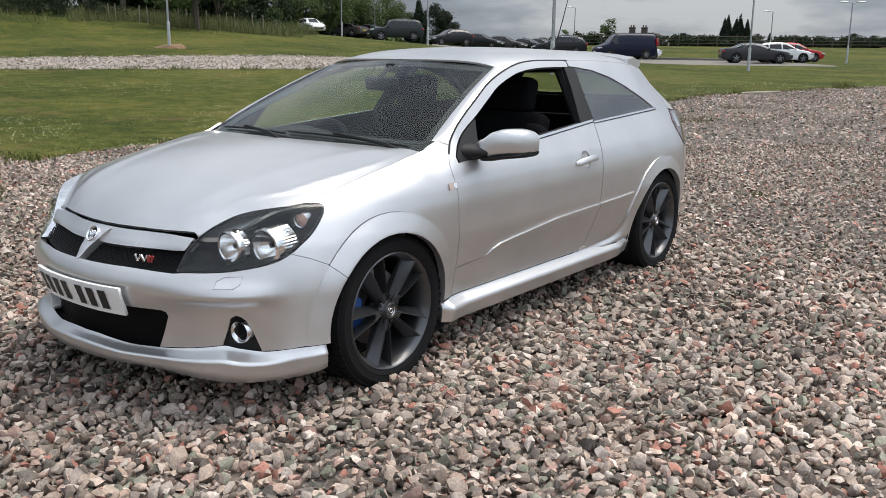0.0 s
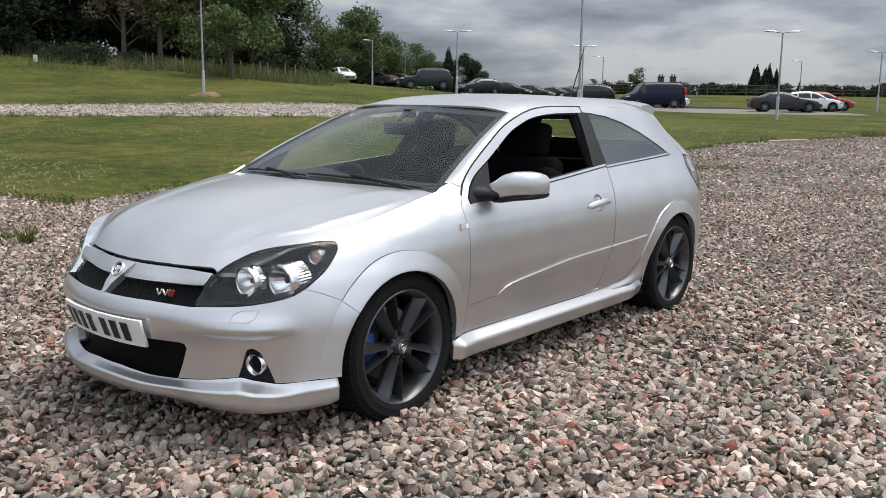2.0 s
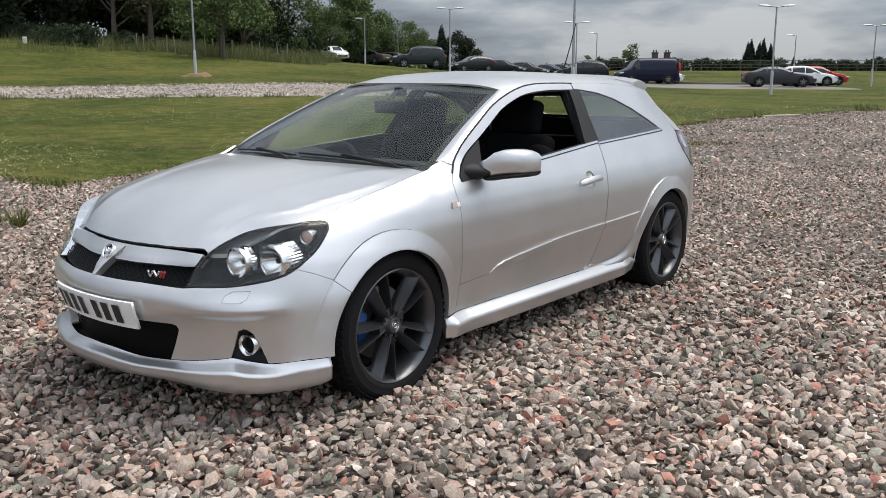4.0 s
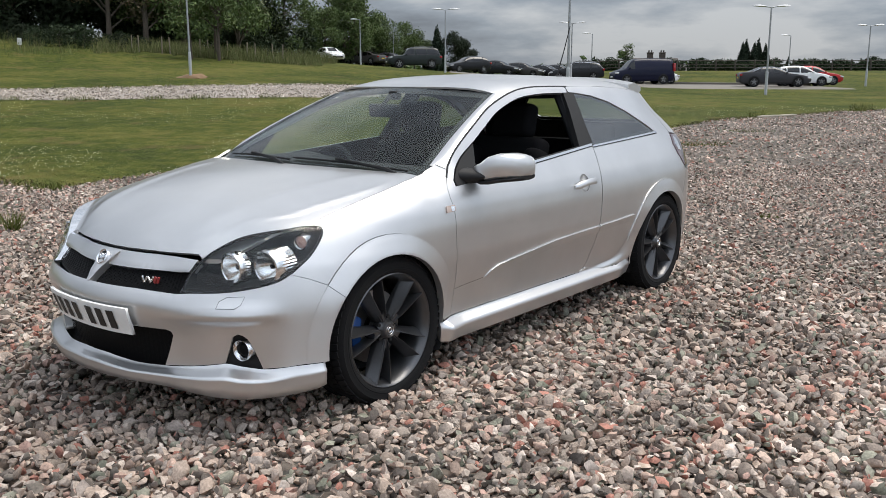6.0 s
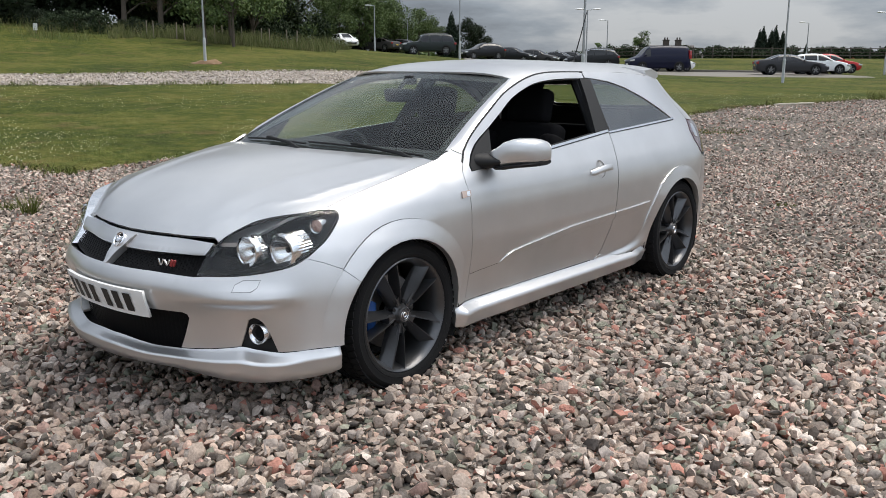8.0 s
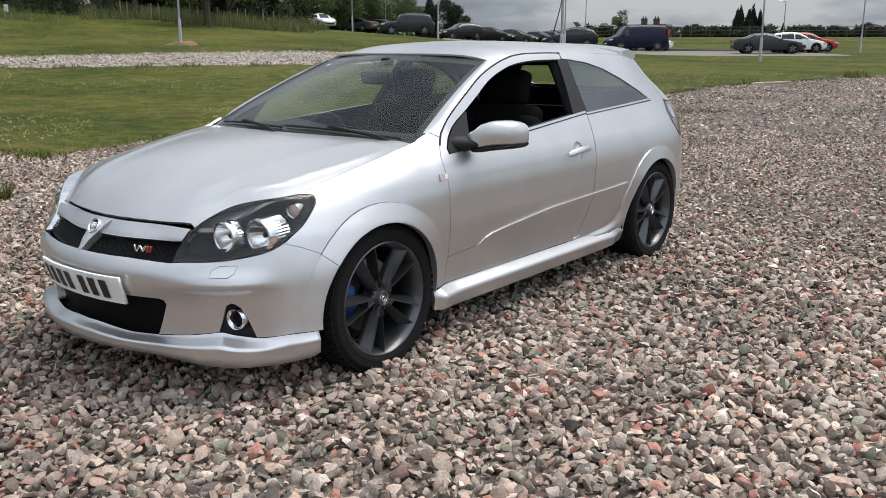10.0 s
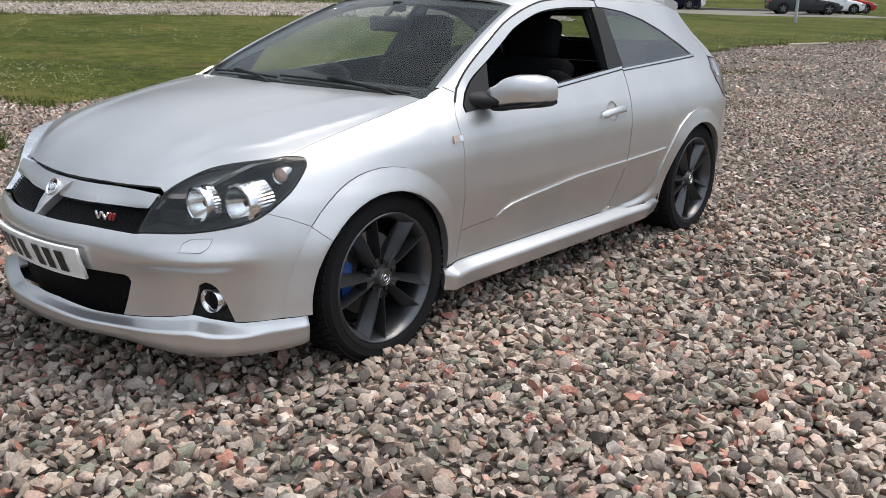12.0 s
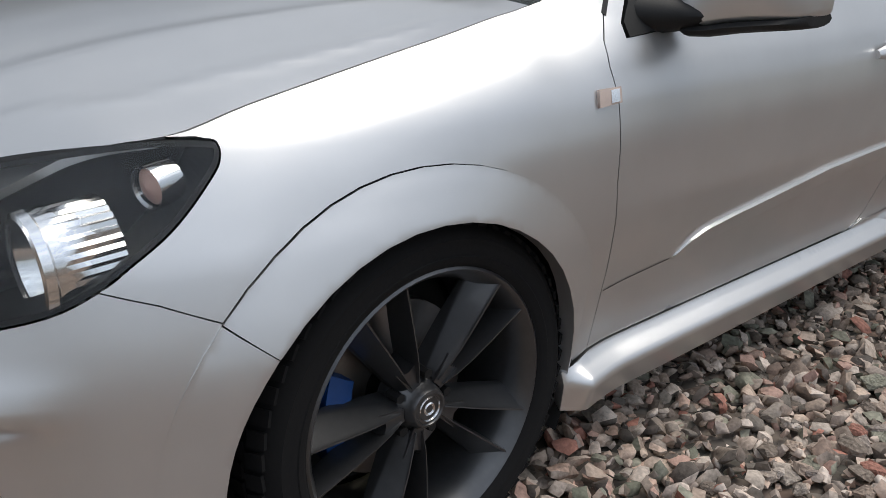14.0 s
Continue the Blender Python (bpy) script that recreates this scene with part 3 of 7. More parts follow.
def screen(a, b, out=0.0):
    lo = Vector((a * .738, -1.105 + .135 * a * a, .968 - .028 * a * a))
    hi = Vector((a * .572, -.325 + .125 * a * a, 1.323 - .026 * a * a))
    p = lo.lerp(hi, b) + Vector((0, -.016, .030)) * 4 * b * (1 - b) * .55
    return p + Vector((.25 * a, -.42, .87)).normalized() * out


ring_out = [(-1, 0), (1, 0), (1, 1), (-1, 1)]
pane = skin("windscreen", screen, ring_out, GLASS, car, "laminated windscreen with a dark edge band", out=.002, h=.12, gap=0, depth=0)
pane.visible_shadow = False


def frame_strip(name, pairs, fn, mat, parent, label="", out=0.0):
    verts, faces = [], []
    for (a, b), (c, d) in pairs:
        verts += [fn(a, b, out), fn(c, d, out)]
    n = len(pairs)
    for i in range(n):
        j = (i + 1) % n
        faces.append((2 * i, 2 * j, 2 * j + 1, 2 * i + 1))
    return link(name, verts, faces, mat, parent, label, shade=True)


outer = [(-1 + 2 * i / 16, 0) for i in range(16)] + [(1, i / 12) for i in range(12)] + [(1 - 2 * i / 16, 1) for i in range(16)] + [(-1, 1 - i / 12) for i in range(12)]
inner = [(max(-.95, min(.95, a)), max(.07, min(.925, b))) for a, b in outer]
frame_strip("screen_border", list(zip(outer, inner)), screen, BLACK, car, "black border round the windscreen", -.004)

# roof, over (x, y)
GUT_Q, GUT_Z = [p[0] for p in GUTTER] + [.8, 1.1, 1.42], [p[1] for p in GUTTER] + [1.329, 1.318, 1.292]
gutter_z = curve(GUT_Q, GUT_Z)
roof_z = curve([-.34, -.2, 0, .38, .8, 1.2, 1.5, 1.6], [1.326, 1.356, 1.386, 1.402, 1.397, 1.378, 1.352, 1.340])


def roof(a, y, out=0.0):
    ze = gutter_z(y)
    xe = body(y, ze).x
    c = roof_z(y)
    u = abs(a)
    return Vector((a * xe, y, c - (c - ze) * (.40 * u ** 2.2 + .60 * u ** 6) + out))


roof_front = [(a, -.318 + .135 * a * a) for a in (-1, -.8, -.6, -.4, -.2, 0, .2, .4, .6, .8, 1)]
skin("roof", roof, roof_front + [(1, y) for y in (.0, .3, .6, .9, 1.2)] + [(1, 1.42), (.8, 1.50), (.4, 1.53), (-.4, 1.53), (-.8, 1.50), (-1, 1.42)]
     + [(-1, y) for y in (1.2, .9, .6, .3, .0)], PAINT, car, "silver roof panel", h=.06, gap=.0, depth=.01)
skin("headlining", lambda a, y, o: roof(a, y, o - .03), [(-.95, -.15), (.95, -.15), (.95, 1.38), (-.95, 1.38)], GREYTRIM, car, "pale cloth headlining", h=.12, gap=0, depth=0)


def pillar(s):
    """The windscreen pillar, between the glass and the door frame."""
    n, m = 22, 5
    verts, norms, faces = [], [], []

    def at(i, j):
        b = i / n
        g = screen(1.0, .095 + .905 * b, .004)
        q = -.853 + b * (.853 - .19)
        d = body(q, gutter_z(q))
        w = j / m
        p = g.lerp(d, w)
        bulge = .007 * 4 * w * (1 - w)
        return p + Vector((.65, -.35, .45)).normalized() * bulge
    tuck = Vector((-.008, 0, -.004))
    for i in range(n + 1):
        for j in range(m + 2):
            if j > m:
                verts.append(at(i, m) + tuck)
                norms.append(Vector((.5, -.2, -.8)))
                continue
            verts.append(at(i, j))
            norms.append((at(i, j + .02) - at(i, j - .02)).cross(at(i + .05, j) - at(i - .05, j)).normalized())
    for i in range(n):
        for j in range(m + 1):
            k = i * (m + 2) + j
            faces.append((k, k + 1, k + m + 3, k + m + 2))
    norms = [v if v.x + v.z > 0 or abs(v.z + .8) < 1e-6 else -v for v in norms]
    verts = [Vector((v.x * s, v.y, v.z)) for v in verts]
    norms = [Vector((v.x * s, v.y, v.z)) for v in norms]
    faces = [f if (verts[f[1]] - verts[f[0]]).cross(verts[f[2]] - verts[f[0]]).dot(norms[f[0]]) > 0 else tuple(reversed(f)) for f in faces]
    link("windscreen_pillar", verts, faces, PAINT, car, "silver windscreen pillar", norms)


for s in (1, -1):
    pillar(s)


def both(name, loop, mat, label="", **k):
    """The same panel on either flank, two meshes."""
    return [skin(name, body, loop, mat, k.get("parent", car) if not isinstance(k.get("parent"), (list, tuple)) else k["parent"][i], label,
                 **{a: b for a, b in k.items() if a != "parent"}, sides=(s,)) for i, s in enumerate((1, -1))]


lamp_back = list(reversed(LAMP[28:53])) + [(-1.665, .8035)]
wing_loop = (lamp_back + BONNET_EDGE[16:] + [(-.965, .964), (-.93, .978), (-.896, .989), (-.854, .9655)] + DOOR_FRONT[0:]
             + [(-.972, .272), (-.948, .506)] + polar(ARCH_F, .438, 28, 139.5) + [(-1.742, .616)])
both("front_wing", wing_loop, PAINT, "silver front wing", gap=.0013)
flare_f = (polar(ARCH_F, .438, 28, 139.5) + polar(ARCH_F, .357, 139.5, 4) + [(-.975, .275)])
both("front_arch_flare", flare_f, PAINT, "flared silver wheel arch", out=wing_flare(ARCH_F), depth=.035, h=.012, gap=-.0008)
flare_b = polar(ARCH_F, .438, 140.0, 181, 8) + polar(ARCH_F, .357, 181, 140.0, 8)

bumper_loop = ([(NOSE, .578), (-2.60, .578), (-2.45, .578), (-2.245, .572)] + [(q, z - .001) for q, z in reversed(LAMP[52:])] + [(-1.742, .6158)]
               + polar(ARCH_F, .438, 139.6, 181, 8) + [(-1.807, .291), (-1.930, .279), (-1.962, .361), (-1.982, .399), (-2.000, .414), (-2.016, .420), (-2.037, .410), (-2.051, .362), (-2.073, .300)]
               + [(-2.10, .296), (-2.201, .285), (-2.333, .277), (-2.304, .341), (-2.279, .405), (-2.285, .421), (-2.305, .428), (-2.45, .427), (NOSE, .426)])
bumper = skin("front_bumper", body, bumper_loop, PAINT, car, "deep silver front bumper", h=.03, gap=.0003, sides=(1, -1), seam=NOSE, depth=.03)
for s in (1, -1):
    skin("bumper_flare", body, flare_b, PAINT, bumper, out=lambda q, z: wing_flare(ARCH_F)(q, z) - .0055 * smooth(.58, .42, z), depth=.035, h=.012, gap=-.0012, sides=(s,))


lip_top = curve([NOSE, -2.671, -2.54, -2.455, -2.331, -2.201, -2.10, -2.071, -2.006, -1.930, -1.807, -1.703], [.286, .287, .279, .273, .275, .283, .294, .298, .284, .277, .289, .287])


lip_foot = curve([NOSE, -2.443, -2.307, -2.236, -2.087, -2.007, -1.893, -1.794, -1.72, -1.703], [.214, .213, .210, .201, .181, .175, .177, .183, .194, .202])


def lip_ring(q):
    """Section of the splitter: a hollow shelf, a face that leans in, a turned-under edge."""
    top, foot = lip_top(q), lip_foot(q)
    reach = .026 + .034 * smooth(-2.40, -1.95, q)
    edge = foot + .66 * (top - foot)
    pts = []
    for k in range(6):
        t = k / 5
        z = top + (edge - top) * t
        pts.append(body(q, z, (reach - inset(q, edge)) * (t ** 1.5) + .001))
    for t in (.12, .5, 1.0):
        z = edge + (foot - edge) * t
        pts.append(body(q, z, reach - .006 * t - inset(q, z)))
    pts.append(body(q, foot - .003, reach - .045 - inset(q, foot)))
    return pts


bm = bmesh.new()
for s in (1, -1):
    rings = []
    for k in range(81):
        q = NOSE + (-1.703 - NOSE) * k / 80
        rings.append([bm.verts.new((p.x * s if k else 0.0, p.y, p.z)) for p in lip_ring(q)])
    for a, b in zip(rings, rings[1:]):
        for k in range(9):
            bm.faces.new((a[k], a[k + 1], b[k + 1], b[k]))
    bm.faces.new(rings[-1])
bmesh.ops.remove_doubles(bm, verts=bm.verts, dist=.0002)
lip = part("front_lip", bm, PAINT, bumper, "silver splitter lip under the bumper")
for e in lip.data.edges:
    e.use_edge_sharp = False

# lower intake and grille, dark mesh set back behind the openings
skin("lower_intake", body, [(NOSE, .44), (-2.27, .44), (-2.26, .40), (-2.30, .25), (-2.40, .235), (NOSE, .235)], MESH, bumper, "black lower intake mesh", out=-.045, gap=0, depth=0, sides=(1, -1), seam=NOSE)


def mesh_bars(name, q0, q1, z0, z1, step, out, parent, keep):
    """Honeycomb of thin bars on the body's surface."""
    bm = bmesh.new()
    r = step / 1.5
    j = 0
    u = q0
    while u < q1:
        k = 0
        v = z0 + (step * .433 if j % 2 else 0)
        while v < z1:
            c = [(u + r * .52 * math.cos(radians(60 * i)), v + r * .52 * math.sin(radians(60 * i))) for i in range(6)]
            if all(keep(*p) for p in c):
                for a, b in zip(c, c[1:] + c[:1]):
                    for s in (1, -1):
                        pa, pb = body(*a, out), body(*b, out)
                        pa.x *= s
                        pb.x *= s
                        d = (pb - pa)
                        n = Vector((0, -1, 0))
                        w = d.cross(n).normalized() * .0016
                        bm.faces.new([bm.verts.new(p) for p in (pa - w, pb - w, pb + w, pa + w)])
            v += step * .866
            k += 1
        u += step * .75
        j += 1
    return tagged(part(name, bm, MESH, parent, shade=False), kind="stuff")


mesh_bars("intake_mesh", -2.72, -2.30, .28, .43, .030, -.030, bumper, lambda q, z: q > NOSE + .004 and z < .424 and q < -2.29 - (.42 - z) * .25)

grille = skin("grille_bar", body, [(NOSE, .693), (-2.574, .693), (-2.298, .693), (-2.186, .690), (-2.206, .66), (-2.220, .645), (-2.269, .640), (-2.42, .637), (-2.555, .636), (NOSE, .636)],
              PAINT, car, "silver grille bar with a black honeycomb insert", out=lambda q, z: -.008 * smooth(.676, .694, z) - .005 * smooth(.648, .636, z), sides=(1, -1), seam=NOSE, depth=.04, h=.016)
skin("grille_back", body, [(NOSE, .66), (-2.21, .65), (-2.235, .565), (NOSE, .565)], MESH, grille, "black grille insert", out=-.035, gap=0, depth=0, sides=(1, -1), seam=NOSE)
mesh_bars("grille_mesh", -2.70, -2.22, .585, .64, .021, -.020, grille, lambda q, z: q > NOSE + .03 and .578 < z < .642 and q < -2.235)
skin("bonnet_slot", body, [(NOSE, .704), (-2.48, .701), (-2.36, .690), (NOSE, .688)], BLACK, grille, "", out=-.03, gap=0, depth=0, sides=(1, -1), seam=NOSE)

# the bright V with its round badge, a plain disc
skin("grille_v", body, [(NOSE, .577), (NOSE + .010, .578), (NOSE + .020, .600), (NOSE + .034, .632), (NOSE + .056, .662), (NOSE + .082, .690), (NOSE, .694)], SATIN, grille, "bright V-shaped badge mount",
     out=lambda q, z: .004 + .014 * smooth(.572, .62, z) - .010 * smooth(.67, .694, z) - .10 * (q - NOSE) ** 1.0, gap=0, depth=.03, sides=(1, -1), seam=NOSE, h=.010)
c = body(NOSE, .660, .016)
tip = Matrix.Translation(c) @ pose(0, 0, 0, -34)
bm = bmesh.new()
lathe(bm, [(.01, .034), (-.006, .034), (-.009, .031), (-.006, .027), (-.003, .026)], 36, "Y")
bmesh.ops.transform(bm, matrix=tip, verts=bm.verts)
part("badge", bm, CHROME, grille, "round chrome badge")
bm = bmesh.new()
lathe(bm, [(-.002, .0), (-.002, .0265)], 24, "Y")
bmesh.ops.transform(bm, matrix=tip, verts=bm.verts)
part("badge_centre", bm, BLACK, grille, "dark badge centre")
bm = bmesh.new()
for k in range(5):
    box(bm, (.007, .006, .030 - .004 * abs(k - 2)), tip @ Matrix.Translation((-.016 + .008 * k, -.003, .003 * (k % 2))) @ pose(0, 0, 0, 0, 14 * (k - 2)), .0015, 1)
part("badge_relief", bm, CHROME, grille, "plain chrome relief")
# small badge on the grille, drawn as plain slanted strokes
bm, bm2 = bmesh.new(), bmesh.new()
for k, (target, lean, wide) in enumerate(((bm, -24, .008), (bm, 26, .008), (bm, -34, .008), (bm, 34, .008), (bm2, 24, .013), (bm2, 24, .010))):
    c = body(-2.440 + .0155 * k, .606, -.006)
    box(target, (wide, .006, .028), Matrix.Translation(c) @ pose(0, 0, 0, 0, lean, 8), .001, 1)
part("badge_stroke", bm, CHROME, grille, "silver strokes of a small badge")
part("badge_stroke", bm2, RED, grille, "red stroke of a small badge")

# number plate, its characters as bars
plate = skin("number_plate", body, [(NOSE, .507), (NOSE + .285, .507), (NOSE + .285, .395), (NOSE, .395)], PLATE, bumper, "white front number plate with black bars", out=lambda q, z: .022 + .06 * (q - NOSE) ** 2, sides=(1, -1), seam=NOSE, depth=.012, gap=0, h=.04)


def plate_bar(x):
    verts = []
    for dx in (-.020, .020):
        for z in (.412, .490):
            p = body(NOSE + abs(x + dx), z, .026 + .06 * (abs(x + dx)) ** 2)
            verts.append((p.x if x + dx > 0 else -p.x, p.y, p.z))
    link("plate_bar", verts, [(0, 2, 3, 1)], PLATE_INK, plate)


for i, x in enumerate((-.232, -.166, -.100, -.034, .066, .132, .198)):
    plate_bar(x)

# fog lamps in their dark pockets
for s in (1, -1):
    fog = skin("fog_pocket", body, [(-2.035, .412), (-2.014, .424), (-1.98, .402), (-1.96, .362), (-1.926, .272), (-2.006, .278), (-2.078, .294), (-2.054, .36)], BLACK, bumper,
               "black fog lamp pocket", out=lambda q, z: -.030 + .02 * smooth(.36, .28, z), gap=-.002, depth=0, sides=(s,), h=.02)
    c = body(-2.004, .350, -.014)
    bm = bmesh.new()
    lathe(bm, [(.012, .026), (.002, .029), (-.010, .036), (-.012, .041), (-.006, .044), (.02, .045)], 36, "Y")
    m = Matrix.Translation((c.x * s, c.y, c.z)) @ pose(0, 0, 0, 0, 0, 8 * s)
    bmesh.ops.transform(bm, matrix=m, verts=bm.verts)
    part("fog_ring", bm, CHROME, fog, "chrome ring round the fog lamp")
    bm = bmesh.new()
    lathe(bm, [(.006, .0), (.002, .02), (.012, .031)], 24, "Y")
    bmesh.ops.transform(bm, matrix=m, verts=bm.verts)
    part("fog_lens", bm, HOUSING, fog, "dark fog lamp lens")

# headlight washers, thin outlines
both("washer_cover", [(-2.088, .527), (-2.078, .551), (-2.048, .566), (-1.985, .567), (-1.999, .540), (-2.022, .527)], PAINT, "headlight washer cover", parent=bumper, out=.0018, gap=0, depth=.003, h=.02)

WASHER = [(-2.088, .527), (-2.078, .551), (-2.048, .566), (-1.985, .567), (-1.999, .540), (-2.022, .527)]
both("washer_joint", WASHER, BLACK, "", parent=bumper, out=.0009, gap=-.0016, depth=0, h=.02)

# headlights
for s in (1, -1):
    lamp = skin("headlight", body, LAMP, HOUSING, car, "clear-covered headlight with a black housing and two chrome barrels", out=-.15, gap=-.012, depth=0, sides=(s,), h=.03)
    cover = skin("lamp_cover", body, LAMP, LAMP_GLASS, lamp, "clear lamp cover", out=.001, gap=.002, depth=0, sides=(s,), h=.015)
    cover.visible_shadow = False
    # rim round the cover: dark, but the right one brightened to show a light strip
    rim = dense(shrink(LAMP, .002), .03)
    rin = shrink(rim, .007)
    verts, faces = [], []
    for a, b in zip(rim, rin):
        for p, o in ((a, -.155), (a, .0005), (b, .0005), (b, -.155)):
            v = body(*p, o)
            verts.append((v.x * s, v.y, v.z))
    n = len(rim)
    for i in range(n):
        j = (i + 1) % n
        for k in range(3):
            faces.append((4 * i + k, 4 * j + k, 4 * j + k + 1, 4 * i + k + 1))
    link("lamp_rim", verts, faces, HOUSING if s > 0 else BRIGHT, lamp, "", shade=False)
    for q, z, r, ln in ((-2.042, .662, .061, .050), (-1.902, .662, .069, .100)):
        c = body(q, z, -.030)
        m = Matrix.Translation((c.x * s, c.y, c.z)) @ pose(0, 0, 0, 3, 0, 1 * s)
        bm = bmesh.new()
        lathe(bm, [(.0, r * .84), (-.004, r * .90), (-.002, r), (.010, r * 1.03), (.014, r * .96), (.024, r * .95), (ln * .6, r * .96), (ln, r * .96)], 72, "Y")
        for k, p in enumerate(bm.verts):
            if p.co.y > .015:
                f = 1 + .045 * (k % 2)
                p.co.x, p.co.z = p.co.x * f, p.co.z * f
        bmesh.ops.transform(bm, matrix=m, verts=bm.verts)
        part("lamp_barrel", bm, REFLECTOR, lamp, "chrome lamp barrel")
        bm = bmesh.new()
        lathe(bm, [(.002, r * .85), (.020, r * .76), (.05, r * .45), (.066, .010)], 28, "Y")
        bmesh.ops.transform(bm, matrix=m, verts=bm.verts)
        part("lamp_bowl", bm, REFLECTOR, lamp, "chrome reflector bowl")
        bm = bmesh.new()
        lathe(bm, [(.030, .0), (.030, .011), (.06, .012)], 16, "Y")
        bmesh.ops.transform(bm, matrix=m, verts=bm.verts)
        part("lamp_bulb", bm, HOUSING, lamp)
    c = body(-1.742, .745, -.030)
    m = Matrix.Translation((c.x * s, c.y, c.z)) @ pose(0, 0, 0, 6, 0, 14 * s)
    bm = bmesh.new()
    lathe(bm, [(.0, .025), (-.003, .030), (.02, .031), (.035, .031)], 28, "Y")
    bmesh.ops.transform(bm, matrix=m, verts=bm.verts)
    part("indicator_barrel", bm, REFLECTOR, lamp, "chrome indicator barrel")
    bm = bmesh.new()
    lathe(bm, [(-.004, .0), (.0, .015), (.006, .0255)], 20, "Y")
    bmesh.ops.transform(bm, matrix=m, verts=bm.verts)
    part("indicator_lens", bm, AMBER, lamp, "pale amber indicator lens")

# doors
def through_points(pts, n):
    f = curve([p[0] for p in pts], [p[1] for p in pts])
    a, b = pts[0][0], pts[-1][0]
    return [(a + (b - a) * i / n, f(a + (b - a) * i / n)) for i in range(n + 1)]


win_top = through_points([(-.843, .915), (-.807, .964), (-.75, 1.004), (-.684, 1.035), (-.593, 1.072), (-.449, 1.136), (-.306, 1.199), (-.173, 1.240), (-.041, 1.270), (.083, 1.284), (.26, 1.292), (.484, 1.293)], 40)
door_lower = (DOOR_FRONT[1:] + DOOR_REAR + [(.487, belt(.487))] + [(q, belt(q)) for q in (.2, -.2, -.6)] + [(-.834, belt(-.834))])
door_frame = ([(-.8975, .886), (-.875, .9305)] + [(-.86 + .0339 * i, gutter_z(-.86 + .0339 * i) - .001) for i in range(40)] + [(.495, 1.323), (.487, 1.296)] + list(reversed(win_top))[0:] + [(-.842, .886)])
RECESS = [(.268 + .050 * math.cos(2 * math.pi * k / 28), .807 + .048 * math.sin(2 * math.pi * k / 28)) for k in range(28)]
doors = both("door", door_lower, PAINT, "silver side door", h=.03, gap=.0012, holes=(RECESS,))
for i, s in enumerate((1, -1)):
    d = doors[i]
    skin("window_frame", body, door_frame, PAINT, d, "silver window frame", h=.03, gap=.0015, sides=(s,), depth=.02)
    inner_trim = [(-.86, .3), (.40, .3), (.45, .6), (.48, belt(.48) - .004), (-.84, belt(-.84) - .004), (-.88, .8)]
    skin("door_trim", body, inner_trim, DASH, d, "dark inner door trim", out=-.07, gap=0, depth=0, sides=(s,), h=.08)
    skin("belt_seal", body, [(-.834, belt(-.834) + .014), (.487, belt(.487) + .014), (.487, belt(.487) - .03), (-.834, belt(-.834) - .03)], BLACK, d, "black window seal", out=-.016, gap=0, depth=0, sides=(s,), h=.05)
    skin("chrome_strip", body, [(-.70, belt(-.70) + .001), (-.70, belt(-.70) + .012), (.486, belt(.486) + .013), (.486, belt(.486) + .001)], BRIGHT, d, "thin bright strip along the window", out=.004, gap=0, depth=.01, sides=(s,), h=.03)
    skin("pillar_trim", body, [(.352, belt(.352) + .013), (.418, 1.188), (.446, 1.294), (.500, 1.297), (.494, belt(.494) + .013)], BLACK, d, "black door pillar trim", out=-.003, gap=0, depth=.03, sides=(s,), h=.03)
    skin("mirror_sail", body, [(-.838, belt(-.838)), (-.841, .918), (-.805, .963), (-.748, 1.003), (-.682, 1.034), (-.600, 1.068), (-.646, .978), (-.655, belt(-.655) + .004)], BLACK, d, "black mirror mount", out=.004, gap=.001, depth=.03, sides=(s,), h=.03)
    gl = [(-.875 + .0347 * i, gutter_z(-.875 + .0347 * i)) for i in range(41)]
    skin("gutter_seal", body, [(q - .0032, z + .0030) for q, z in gl] + [(q + .0032, z - .0030) for q, z in reversed(gl)], BLACK, d, "black door seal line", out=.0012, gap=0, depth=.003, sides=(s,), h=.02)
    skin("belt_line", body, [(-.70, belt(-.70) + .002), (.486, belt(.486) + .002), (.486, belt(.486) - .005), (-.70, belt(-.70) - .005)], BLACK, d, "black line under the bright strip", out=.0015, gap=0, depth=0, sides=(s,), h=.03)
    # moulding along the door
    strip = [(-.648, .434), (-.60, .462), (-.551, .479), (-.45, .491), (-.305, .504), (-.037, .529), (.20, .538), (.424, .545), (.426, .508), (.20, .500), (-.037, .490), (-.305, .467), (-.50, .447), (-.60, .436)]
    skin("rubbing_strip", body, strip, PAINT, d, "silver rubbing strip", out=lambda q, z: .003 + .007 * smooth(.434 + .09 * (q + .65) * .35, .50 + .035 * (q + .65), z), gap=0, depth=.012, sides=(s,), h=.02)
    # crease below the strip: its shade ahead of it drawn as a fine black line
    skin("door_seam", body, [(-.880, .4215), (-.66, .4345), (-.66, .4325), (-.880, .4195)], BLACK, d, out=.0008, gap=0, depth=0, sides=(s,), h=.05)
    # handle in its recess
    bm = bmesh.new()
    prof = [(.150, .793, .012), (.165, .798, .026), (.20, .806, .036), (.26, .813, .040), (.32, .815, .037), (.362, .812, .027), (.384, .808, .010)]
    rings = []
    for q, z, o in prof:
        w = .017 if .16 < q < .37 else .011
        ring = []
        for k in range(10):
            a = 2 * math.pi * k / 10
            v = body(q, z + w * math.sin(a), o + .008 * math.cos(a) - .008)
            ring.append(bm.verts.new((v.x * s, v.y, v.z)))
        rings.append(ring)
    for a, b in zip(rings, rings[1:]):
        for k in range(10):
            bm.faces.new((a[k], a[(k + 1) % 10], b[(k + 1) % 10], b[k]))
    bm.faces.new(rings[0])
    bm.faces.new(rings[-1])
